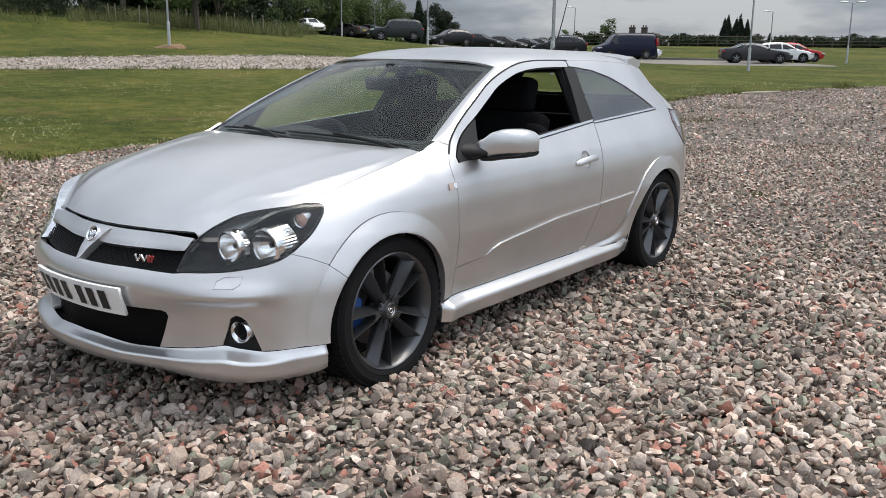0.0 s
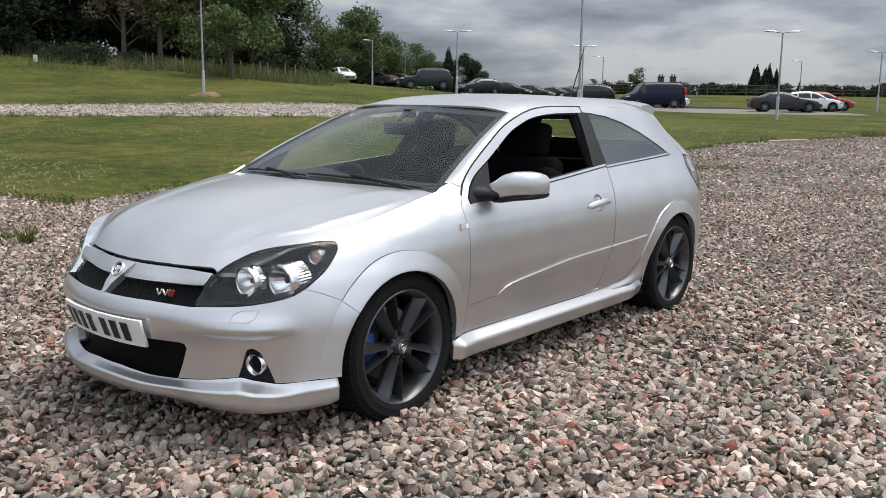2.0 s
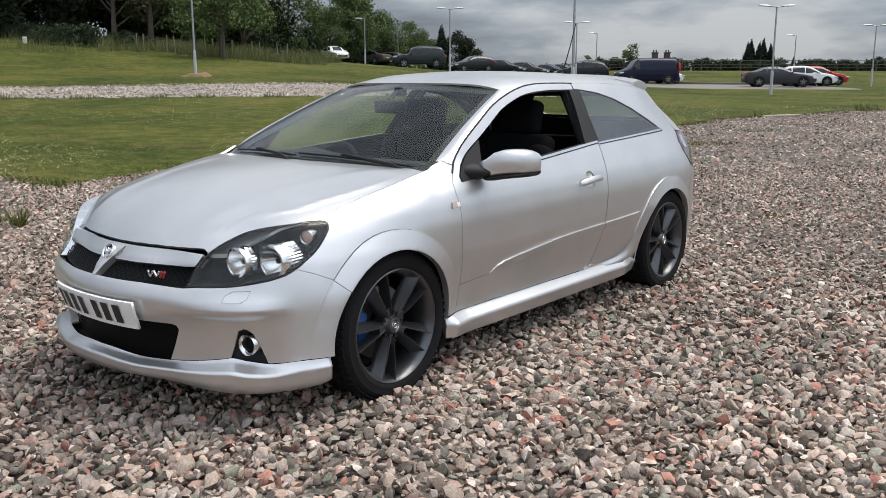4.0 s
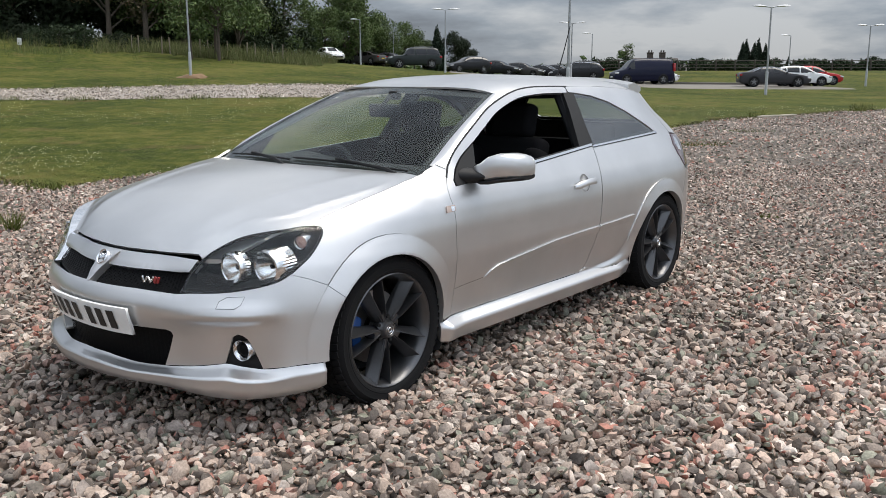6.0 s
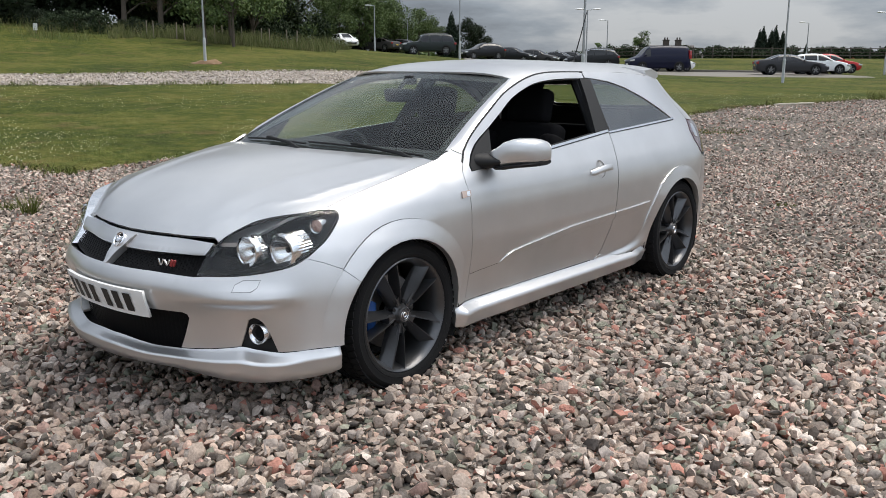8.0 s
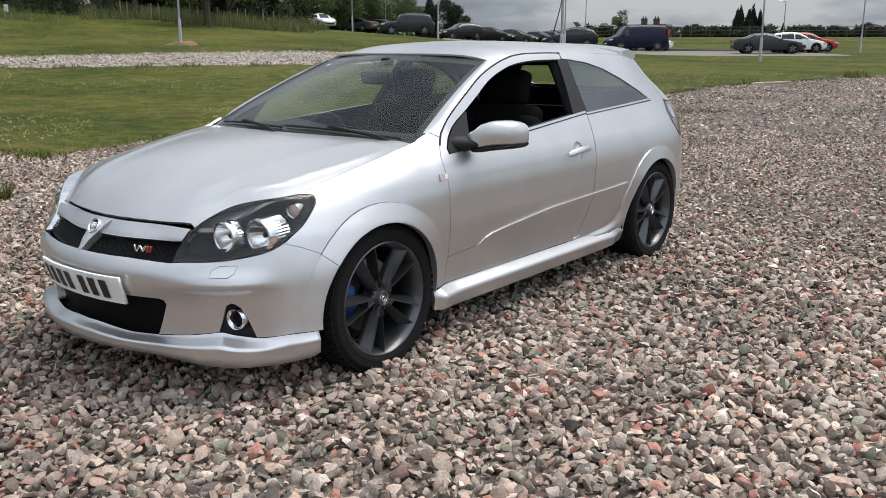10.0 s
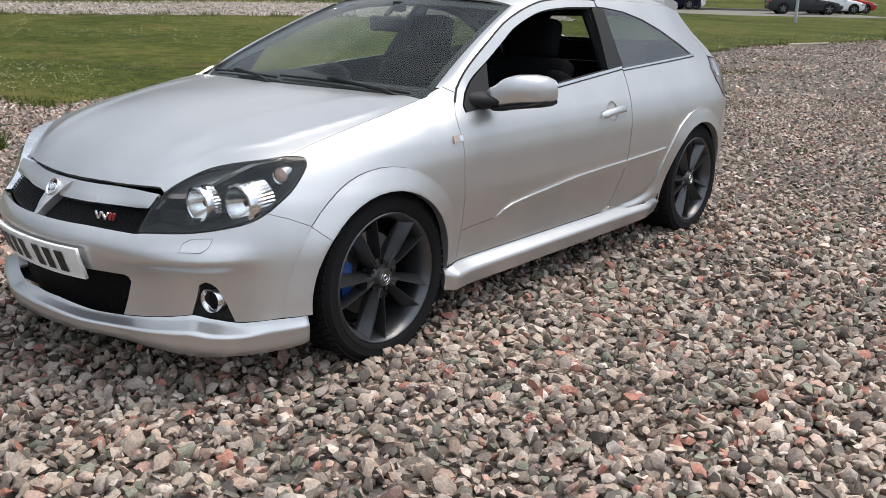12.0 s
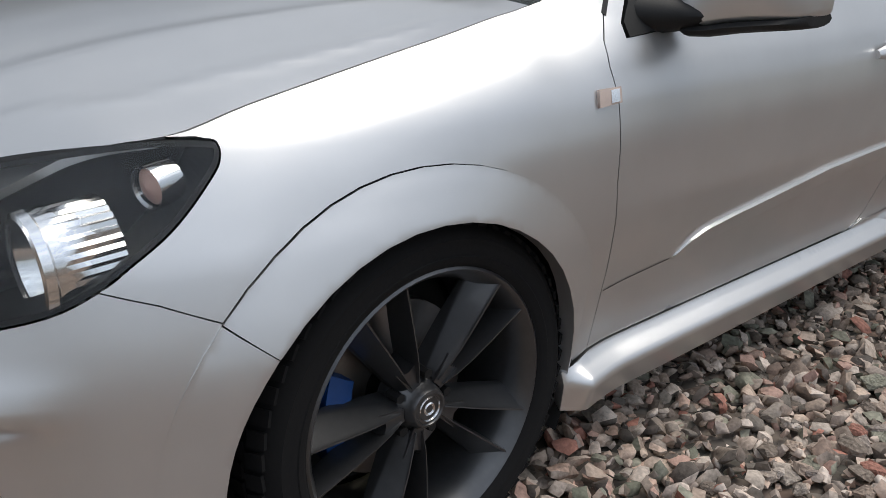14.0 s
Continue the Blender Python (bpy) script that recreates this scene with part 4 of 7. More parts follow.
    handle = part("door_handle", bm, PAINT, d, "silver door handle")
    skin("handle_recess", body, RECESS, PAINT, handle, "hollow behind the handle", out=lambda q, z: -.014 * max(0.0, 1 - (math.dist((q, z), (.268, .807)) / .050) ** 2) ** .6, gap=0, depth=0, sides=(s,), h=.010)
    # side repeater
skin_rep = [(-.950, .813), (-.893, .814), (-.896, .787), (-.955, .783)]
for s in (1, -1):
    rep = skin("side_repeater", body, skin_rep, AMBER_LENS, car, "small clear side indicator", out=.006, gap=0, depth=.008, sides=(s,), h=.02)
    skin("repeater_lens", body, [(-.922, .810), (-.900, .811), (-.903, .790), (-.925, .789)], REFLECTOR, rep, "clear lens half", out=.0075, gap=0, depth=.002, sides=(s,), h=.02)

# door mirrors


def door_mirror(s, d):
    bm = bmesh.new()
    n, rings = 20, []
    stations = [(.836, -.705, .966, .012, .018), (.850, -.697, .961, .028, .033), (.868, -.686, .960, .042, .042), (.90, -.662, .975, .058, .056), (.94, -.635, .986, .074, .059),
                (.98, -.605, .989, .080, .057), (1.010, -.580, .987, .076, .052), (1.026, -.562, .981, .064, .044), (1.035, -.548, .974, .048, .033), (1.039, -.540, .970, .026, .018)]
    stations = [(x, y, z - .012, dy, dz) for x, y, z, dy, dz in stations]
    for x, y, z, dy, dz in stations:
        ring = []
        for k in range(n):
            a = 2 * math.pi * k / n
            ca, sa = math.cos(a), math.sin(a)
            px = y + dy * math.copysign(abs(ca) ** .6, ca)
            pz = z + dz * math.copysign(abs(sa) ** (.62 if sa > 0 else .25), sa)
            ring.append(bm.verts.new((x * s, px, pz)))
        rings.append(ring)
    for a, b in zip(rings, rings[1:]):
        for k in range(n):
            bm.faces.new((a[k], a[(k + 1) % n], b[(k + 1) % n], b[k]))
    bm.faces.new(rings[0])
    bm.faces.new(rings[-1])
    shell = part("door_mirror", bm, PAINT, d, "silver door mirror with a black base")
    # black lower edge and arm
    bm = bmesh.new()
    rings = []
    for x, y, z, dy, dz in stations[:-1]:
        ring = []
        for k in range(10):
            a = 2 * math.pi * k / 10
            ring.append(bm.verts.new((x * s, y + dy * 1.02 * math.copysign(abs(math.cos(a)) ** .7, math.cos(a)), z - dz - .006 + .013 * math.sin(a))))
        rings.append(ring)
    for a, b in zip(rings, rings[1:]):
        for k in range(10):
            bm.faces.new((a[k], a[(k + 1) % 10], b[(k + 1) % 10], b[k]))
    bm.faces.new(rings[0])
    bm.faces.new(rings[-1])
    part("mirror_base", bm, BLACK, shell, "black mirror underside")
    bm = bmesh.new()
    rings = []
    for x, y, z, dy, dz in ((.790, -.742, .928, .082, .038), (.825, -.730, .927, .068, .036), (.850, -.712, .926, .056, .031), (.880, -.69, .926, .050, .024), (.915, -.66, .926, .046, .015)):
        rings.append([bm.verts.new((x * s, y + dy * math.cos(2 * math.pi * k / 14), z + dz * math.sin(2 * math.pi * k / 14))) for k in range(14)])
    for a, b in zip(rings, rings[1:]):
        for k in range(14):
            bm.faces.new((a[k], a[(k + 1) % 14], b[(k + 1) % 14], b[k]))
    bm.faces.new(rings[-1])
    part("mirror_arm", bm, BLACK, shell, "black mirror arm")
    verts = [(x * s, y + dy * .9 + .004, z + k * dz * .8) for x, y, z, dy, dz in stations[1:-1] for k in (-.7, 1)]
    link("mirror_glass", verts, [(2 * i, 2 * i + 2, 2 * i + 3, 2 * i + 1) for i in range(len(stations) - 3)], MIRROR, shell, "mirror glass")


door_mirror(1, doors[0])

# right door keeps its glass up; the left one is wound down
g = skin("door_glass", body, [(-.598, belt(-.6) + .01)] + win_top[4:-1] + [(.446, 1.293), (.418, 1.188), (.352, belt(.352) + .01)], SIDE_GLASS, doors[1], "raised door glass", out=-.012, gap=0, depth=0, sides=(-1,), h=.08)
g.visible_shadow = False

# rear quarters
qwin = [(.500, 1.297), (.585, 1.291), (.745, 1.273), (.917, 1.234), (1.081, 1.175), (1.242, 1.099), (1.366, 1.034)]
quarter_loop = ([(.491, .986)] + [(1.372, 1.026)] + list(reversed(qwin)) + [(.503, 1.329), (.8, 1.329), (1.1, 1.318), (1.405, 1.293), (1.47, 1.22), (1.55, 1.12), (1.60, 1.03), (1.598, 1.012),
                (1.555, .95), (1.575, .885), (1.66, .79), (1.655, .72), (1.62, .64)]
                + polar(ARCH_R, .44, 45, 184, 20) + [(.73, .264), (.55, .268), (.385, .300), (.350, .298)] + [(.378, .330), (.422, .45), (.434, .54), (.459, .79), (.472, .88)])
quarters = both("rear_quarter", quarter_loop, PAINT, "silver rear quarter panel", h=.04, gap=.0006)
for i, s in enumerate((1, -1)):
    k = quarters[i]
    g = skin("quarter_glass", body, [(.495, .992)] + qwin + [(1.362, 1.030)], QUARTER_GLASS, k, "tinted rear side glass", out=-.006, gap=.001, depth=0, sides=(s,), h=.06)
    g.visible_shadow = False
    skin("glass_edge", body, [(.497, .992), (.500, 1.295), (.560, 1.29), (.530, 1.15), (.512, .992)], BLACK, k, "black glass edge", out=-.004, gap=0, depth=.01, sides=(s,), h=.04)
    q_in = shrink([(.497, .992)] + qwin + [(1.362, 1.030)], .022)
    q_out = shrink([(.497, .992)] + qwin + [(1.362, 1.030)], .001)
    frame_strip("glass_band", list(zip(q_out, q_in)), lambda u, v, o, s=s: Vector((body(u, v, o).x * s, body(u, v, o).y, v)), BLACK, k, "", -.008)
    skin("glass_seal", body, [(.49, 1.004), (1.36, 1.046), (1.36, 1.0), (.49, .96)], BLACK, k, "", out=-.022, gap=0, depth=0, sides=(s,), h=.06)
    skin("belt_line", body, [(.490, .984), (.490, .991), (1.372, 1.030), (1.372, 1.022)], BLACK, k, "", out=.0015, gap=0, depth=0, sides=(s,), h=.03)
    skin("chrome_strip", body, [(.490, .989), (.490, .998), (1.372, 1.039), (1.385, 1.031), (1.372, 1.029)], BRIGHT, k, "thin bright strip along the window", out=.004, gap=0, depth=.01, sides=(s,), h=.03)
    skin("rear_arch_flare", body, polar(ARCH_R, .44, 12, 186, 24) + polar(ARCH_R, .36, 188, 12, 24), PAINT, k, "flared silver wheel arch", out=wing_flare(ARCH_R), depth=.035, sides=(s,), h=.012, gap=-.0008)
    skin("rubbing_strip", body, [(.437, .546), (.60, .550), (.859, .562), (.870, .528), (.60, .515), (.437, .508)], PAINT, k, "silver rubbing strip", out=lambda q, z: .003 + .007 * smooth(.50, .55, z), gap=0, depth=.012, sides=(s,), h=.02)

for s in (1, -1):
    skin('wing_seam', body, [(-.897, .9905), (-.854, .967), (-.854, .9635), (-.897, .987)], BLACK, car, 'fine joint between wing and pillar', out=.0012, gap=0, depth=0, sides=(s,), h=.02)

# dark inner shell behind the panel gaps
for s in (1, -1):
    skin("inner_shell", body, [(-1.80, .625), (-1.70, .69), (-1.62, .775), (-1.55, .825), (-1.25, .885), (-1.0, .925), (-.85, .90), (-.3, .915), (.4, .97), (.7, .985), (.7, .27), (.3, .25), (-.96, .25), (-.93, .5)]
         + polar(ARCH_F, .425, 30, 140), LINER, car, "black inner shell", out=-.014, gap=0, depth=0, sides=(s,), h=.06)

# side skirts


def skirt_out(q, z):
    d = .285 - z
    swell = .004 + .058 * smooth(-.004, .046, d) - .10 * max(0.0, d - .05)
    return swell * (1 - .55 * smooth(.72, .90, q)) * (.25 + .75 * smooth(-.975, -.915, q))


skirt_loop = ([(-.975, .272), (-.88, .2855), (-.5, .2855), (0, .2845), (.31, .2835), (.385, .302), (.55, .269), (.73, .265), (.835, .274), (.912, .272)]
              + [(.914, .24), (.89, .185), (.6, .178), (0, .176), (-.6, .176), (-.965, .182)])
for s in (1, -1):
    skin("side_skirt", body, skirt_loop, PAINT, car, "silver side skirt", out=skirt_out, sides=(s,), h=.012, gap=.0006, depth=.03)
    skin("sill_end", body, [(.28, .25), (.28, .312), (.62, .312), (.74, .345), (.80, .40), (.85, .44), (.92, .40), (.925, .25)], PAINT, car, "silver sill behind the skirt", out=-.0035, gap=0, depth=.02, sides=(s,), h=.03)
    # the skirt's end sweeps up before the rear wheel
    upper = spline([(.42, .296), (.55, .297), (.66, .305), (.75, .332), (.81, .380), (.845, .425), (.868, .462)], 4)
    lower = spline([(.42, .262), (.55, .262), (.68, .264), (.80, .272), (.885, .300), (.910, .370), (.896, .452)], 4)
    verts, wide = [], 8
    for a, b in zip(upper, lower):
        for k in range(wide):
            w = k / (wide - 1)
            p = a + (b - a) * w
            v = body(p[0], p[1], .002 + .022 * smooth(0, .85, w) * smooth(.36, .62, p[0]))
            verts.append((v.x * s, v.y, v.z))
    faces = []
    for k in range(len(upper) - 1):
        for m in range(wide - 1):
            f = (k * wide + m, k * wide + m + 1, (k + 1) * wide + m + 1, (k + 1) * wide + m)
            faces.append(f if s < 0 else tuple(reversed(f)))
    link("skirt_tail", verts, faces, PAINT, car, "silver end of the skirt swept up before the rear wheel", shade=True)

# tail: hatch, glass, lamps, bumper, spoiler
hatch_loop = [(TAIL, 1.30), (1.9, 1.295), (1.41, 1.288), (1.475, 1.215), (1.555, 1.118), (1.61, 1.02), (1.82, 1.0), (1.85, .90), (1.78, .76), (TAIL, .72), (TAIL, 1.085), (2.25, 1.09), (2.15, 1.13), (2.12, 1.21), (2.17, 1.25), (TAIL, 1.258)]
hatch = skin("tailgate", body, hatch_loop, PAINT, car, "silver tailgate", sides=(1, -1), seam=TAIL, depth=.03, h=.05)
skin("tailgate_trim", body, hatch_loop, LINER, hatch, "black tailgate lining", sides=(1, -1), out=-.035, gap=0, seam=TAIL, depth=0, h=.06)
g = skin("rear_glass", body, [(TAIL, 1.085), (2.25, 1.09), (2.15, 1.13), (2.12, 1.21), (2.17, 1.25), (TAIL, 1.258)], SIDE_GLASS, hatch, "tinted rear window", out=-.004, gap=0, depth=0, sides=(1, -1), seam=TAIL, h=.08)
g.visible_shadow = False
for s in (1, -1):
    tl = skin("tail_light", body, [(1.575, .885), (1.555, .95), (1.600, 1.012), (1.82, 1.0), (1.85, .90), (1.78, .80), (1.66, .795)], REDLENS, car, "red and clear tail light", out=.004, gap=.002, depth=.02, sides=(s,), h=.03)
    skin("tail_light_lens", body, [(1.60, .91), (1.59, .95), (1.63, .995), (1.68, .98), (1.67, .90)], REFLECTOR, tl, "clear lens", out=.007, gap=0, depth=.004, sides=(s,), h=.03)
skin("rear_bumper", body, [(TAIL, .715), (1.78, .755), (1.665, .785), (1.66, .72), (1.625, .64)] + polar(ARCH_R, .445, 44, 8) + [(1.70, .24), (1.75, .19), (TAIL, .20)], PAINT, car, "silver rear bumper", sides=(1, -1), seam=TAIL, depth=.03, h=.05)
bm = bmesh.new()
rings = []
for a in (-1, -.8, -.5, 0, .5, .8, 1):
    x = a * .575
    y0 = 1.24 + .06 * a * a
    y1 = 1.60 - .12 * a * a
    zt = roof_z(y0) + .004 - .035 * a * a - .02 * max(0, abs(a) - .8)
    ring = [(x, y0, zt), (x, (y0 + y1) / 2, zt + .012), (x, y1, zt - .012), (x, y1 + .004, zt - .040), (x, y1 - .02, zt - .052), (x, y0 + .02, zt - .05)]
    rings.append([bm.verts.new(p) for p in ring])
for a, b in zip(rings, rings[1:]):
    for k in range(6):
        bm.faces.new((a[k], a[(k + 1) % 6], b[(k + 1) % 6], b[k]))
bm.faces.new(rings[0])
bm.faces.new(rings[-1])
part("roof_spoiler", bm, PAINT, car, "silver roof spoiler")
# aerial
bm = bmesh.new()
rod(bm, (0, 1.33, 1.372), (0, 1.35, 1.40), .016, .010)
tube(bm, [(0, 1.35, 1.395), (0, 1.44, 1.58), (0, 1.51, 1.74)], [.005, .004, .003], 6)
part("aerial", bm, BLACK, car, "black whip aerial")

# underside and wheel wells
bm = bmesh.new()
box(bm, (1.24, 3.7, .04), Matrix.Translation((0, 0, .215)), .01)
box(bm, (1.0, .30, .03), Matrix.Translation((0, -1.93, .235)), .01)
box(bm, (1.5, 1.6, .04), Matrix.Translation((0, 0, .215)), .01)
part("underbody", bm, LINER, car, "black underbody")
for cy in (-1.307, 1.295):
    for s in (1, -1):
        bm = bmesh.new()
        rings = []
        for x in (.835, .56):
            rings.append([bm.verts.new((x * s, cy - .015 + .385 * math.cos(radians(a)), .30 + .375 * math.sin(radians(a)))) for a in range(-25, 206, 7)])
        for k in range(len(rings[0]) - 1):
            bm.faces.new((rings[0][k], rings[0][k + 1], rings[1][k + 1], rings[1][k]))
        bm.faces.new(rings[1])
        part("wheel_well", bm, LINER, car, "black wheel well liner")
bm = bmesh.new()
box(bm, (1.36, .04, .55), Matrix.Translation((0, -1.0, .62)))
box(bm, (1.2, .9, .03), Matrix.Translation((0, -1.5, .60)))
box(bm, (1.1, .03, .42), Matrix.Translation((0, -1.96, .42)))
part("bulkhead", bm, LINER, car, "black bulkhead behind the engine bay")

# scuttle and wipers
bm = bmesh.new()
xs = [-.69 + 1.38 * i / 16 for i in range(17)]
va = [bm.verts.new((x, glass_foot(x) - .05, bonnet(min(.66, max(-.66, x)), glass_foot(x) - .05).z - .022)) for x in xs]
vb = [bm.verts.new(screen(x / .70, .03, -.008)) for x in xs]
for i in range(16):
    bm.faces.new((va[i], va[i + 1], vb[i + 1], vb[i]))
part("scuttle", bm, BLACK, car, "black scuttle below the windscreen")
for x0, x1, b0, b1 in ((-.60, -.01, .040, .016), (.00, .665, .036, .014)):
    wiper = new("wiper")
    wiper.parent = car
    tagged(wiper, "black windscreen wiper")
    bm = bmesh.new()
    tube(bm, [screen((x0 + (x1 - x0) * t) / .738, b0 + (b1 - b0) * t + .008 * math.sin(math.pi * t), .012) for t in [i / 8 for i in range(9)]], .0050, 6)
    part("blade", bm, BLACK, wiper)
    bm = bmesh.new()
    mid = screen((x0 * .55 + x1 * .45) / .738, .040, .022)
    tube(bm, [screen((x1 - .02) / .738, -.025, .002), screen((x1 - .10) / .738, .0, .020), mid], [.011, .009, .006], 6)
    box(bm, (.05, .012, .012), Matrix.Translation(mid), .003, 1)
    part("arm", bm, BLACK, wiper)

# ---- wheels ----


def wheel(at, s):
    """An anthracite alloy of five paired spokes with a low tyre; s: the side its face looks to."""
    hub = new("wheel")
    hub.parent = car
    hub.matrix_basis = Matrix.Translation(at) @ Matrix.Diagonal((s, 1, 1, 1))
    tagged(hub, "dark alloy wheel with five paired spokes")
    bm = bmesh.new()
    prof = [(-.125, .245), (-.122, .285), (-.112, .312), (-.08, .3225), (0, .3235), (.075, .3225), (.100, .316), (.113, .302), (.1165, .296), (.1155, .294), (.118, .280), (.1165, .270), (.1180, .268), (.1150, .258), (.1120, .2535), (.104, .246)]
    lathe(bm, prof, 72)
    part("tyre", bm, RUBBER, hub, "black low-profile tyre")
    # tread blocks across the tyre's shoulder
    bm = bmesh.new()
    for k in range(60):
        a = 2 * math.pi * k / 60
        for x, w in ((.088, .034), (.038, .04), (-.04, .04), (-.09, .034)):
            r = .3222 if abs(x) > .06 else .3238
            m = pose(0, 0, 0, math.degrees(a)) @ Matrix.Translation((x, 0, r)) @ pose(0, 0, 0, 0, 14 * (1 if x > .06 else -1 if x < -.06 else 0), 12)
            box(bm, (w, .024, .006), m)
    part("tread", bm, RUBBER, hub, "tread blocks", shade=False)["kind"] = "stuff"
    bm = bmesh.new()
    lathe(bm, [(-.10, .236), (-.06, .215), (.03, .213), (.075, .222), (.096, .233), (.106, .2395), (.111, .245), (.107, .2505), (.098, .2515)], 72)
    part("rim", bm, RIM, hub, "anthracite rim barrel")
    for g in range(5):
        mid = -(48.5 + 72 * g) + 90
        for side in (-1, 1):
            bm = bmesh.new()
            rings = []
            # radius, angle from the pair's middle, half width, height of the outer and inner edge of the face, depth of the back
            for r, off, w, xo, xi, xb in ((.048, 18.0, .0090, .084, .064, .025), (.080, 16.6, .0100, .092, .062, .028), (.115, 15.4, .0120, .097, .060, .032), (.160, 14.7, .0145, .1005, .059, .038), (.205, 14.3, .0170, .103, .060, .046), (.238, 14.1, .0190, .105, .062, .052)):
                a = radians(mid + side * off)
                c, n = Vector((0, math.cos(a) * r, math.sin(a) * r)), Vector((0, -math.sin(a), math.cos(a))) * side
                rings.append([bm.verts.new(c + n * o + Vector((x, 0, 0))) for o, x in ((-w * 1.12, xb), (-w * 1.04, xo - .004), (-w * .96, xo), (-w * .78, xo - .0005), (-w * .68, xo - .006), (w * .85, xi), (w * 1.02, xi - .006), (w * 1.1, xb))])
            for p, q in zip(rings, rings[1:]):
                for k in range(7):
                    bm.faces.new((p[k], p[k + 1], q[k + 1], q[k]))
                bm.faces.new((p[7], p[0], q[0], q[7]))
            bm.faces.new(rings[0])
            bm.faces.new(rings[-1])
            part("spoke", bm, RIM, hub)
        # web that joins the pair near the hub
        bm = bmesh.new()
        rings = []
        for inner in (True, False):
            web = [(d, .042 if inner else .080 + .016 * (abs(d) / 15) ** 2) for d in (-15, -8, 0, 8, 15)]
            rings.append([bm.verts.new((.080 if inner else .082, math.cos(radians(mid + d)) * r, math.sin(radians(mid + d)) * r)) for d, r in web]
                         + [bm.verts.new((.035, math.cos(radians(mid + d)) * r, math.sin(radians(mid + d)) * r)) for d, r in (web[-1], web[0])])
        for k in range(7):
            bm.faces.new((rings[0][k], rings[0][(k + 1) % 7], rings[1][(k + 1) % 7], rings[1][k]))
        bm.faces.new(rings[0])
        bm.faces.new(rings[1])
        part("spoke_web", bm, RIM, hub)
    bm = bmesh.new()
    lathe(bm, [(.02, .054), (.062, .053), (.070, .047), (.076, .040), (.090, .037), (.097, .033), (.098, .029), (.095, .027), (.097, .0)], 36)
    part("hub_cap", bm, RIM, hub, "dark hub with a round cap")
    bm = bmesh.new()
    lathe(bm, [(.0955, .023), (.0985, .0215), (.0955, .020)], 24)
    lathe(bm, [(.0965, .012), (.0985, .010), (.0965, .007)], 20)
    part("cap_badge", bm, BRIGHT, hub, "plain ringed cap badge")
    for k in range(5):
        bm = bmesh.new()
        a = radians(48.5 + 36 + 72 * k)
        rod(bm, (.05, math.sin(a) * .055, math.cos(a) * .055), (.079, math.sin(a) * .055, math.cos(a) * .055), .010, .009, 6)
        part("wheel_bolt", bm, BLACK, hub)
    bm = bmesh.new()
    lathe(bm, [(-.03, .06), (-.03, .160), (-.002, .160), (-.002, .06)], 48)
    lathe(bm, [(-.03, .0), (.03, .062)], 32)
    part("brake_disc", bm, STEEL, hub, "steel brake disc")
    bm = bmesh.new()
    lathe(bm, [(-.08, .0), (-.08, .21)], 36)
    part("wheel_back", bm, LINER, hub)
    bm = bmesh.new()
    rings = []
    for k in range(9):
        a = radians(150 + 56 * k / 8)
        t = 1 - .35 * abs(k - 4) / 4
        rings.append([bm.verts.new((x, math.cos(a) * r, math.sin(a) * r)) for x, r in ((-.03, .125), (.045 * t, .120), (.052 * t, .140), (.045 * t, .170), (-.03, .172))])
    for p, q in zip(rings, rings[1:]):
        for k in range(5):
            bm.faces.new((p[k], p[(k + 1) % 5], q[(k + 1) % 5], q[k]))
    bm.faces.new(rings[0])
    bm.faces.new(rings[-1])
    if at[1] < 0:
        part("brake_caliper", bm, BLUE, hub, "blue brake caliper")
    else:
        bm.free()


for s in (1, -1):
    wheel((.742 * s, -1.307, .3185), s)
    wheel((.742 * s, 1.307, .3185), s)

# ---- cabin ----
bm = bmesh.new()
rings = []
for x in (-.74, -.6, -.3, 0, .3, .6, .74):
    hood = .035 if -.55 < x < -.15 else 0
    rings.append([bm.verts.new(p) for p in ((x, -1.06, .935), (x, -.9, .945), (x, -.72, .955 + hood), (x, -.62, .93 + hood), (x, -.58, .86), (x, -.62, .60), (x, -1.06, .60))])
for a, b in zip(rings, rings[1:]):
    for k in range(7):
        bm.faces.new((a[k], a[(k + 1) % 7], b[(k + 1) % 7], b[k]))
bm.faces.new(rings[0])
bm.faces.new(rings[-1])
part("dashboard", bm, DASH, car, "dark grey dashboard")
bm = bmesh.new()
n = 36
c, tilt = Vector((-.36, -.52, .82)), Matrix.Rotation(radians(-24), 3, "X")
tube(bm, [c + tilt @ Vector((.185 * math.cos(2 * math.pi * k / n), 0, .185 * math.sin(2 * math.pi * k / n))) for k in range(n + 1)], .016, 8)
for a in (0, 180, 270):
    tube(bm, [c + tilt @ Vector((.05 * math.cos(radians(a)), .0, .05 * math.sin(radians(a)))), c + tilt @ Vector((.18 * math.cos(radians(a)), 0, .18 * math.sin(radians(a))))], .02, 6)
box(bm, (.17, .07, .14), Matrix.Translation(c) @ tilt.to_4x4(), .02)
rod(bm, c, c + Vector((0, -.2, -.08)), .04)
part("steering_wheel", bm, BLACK, car, "black steering wheel")


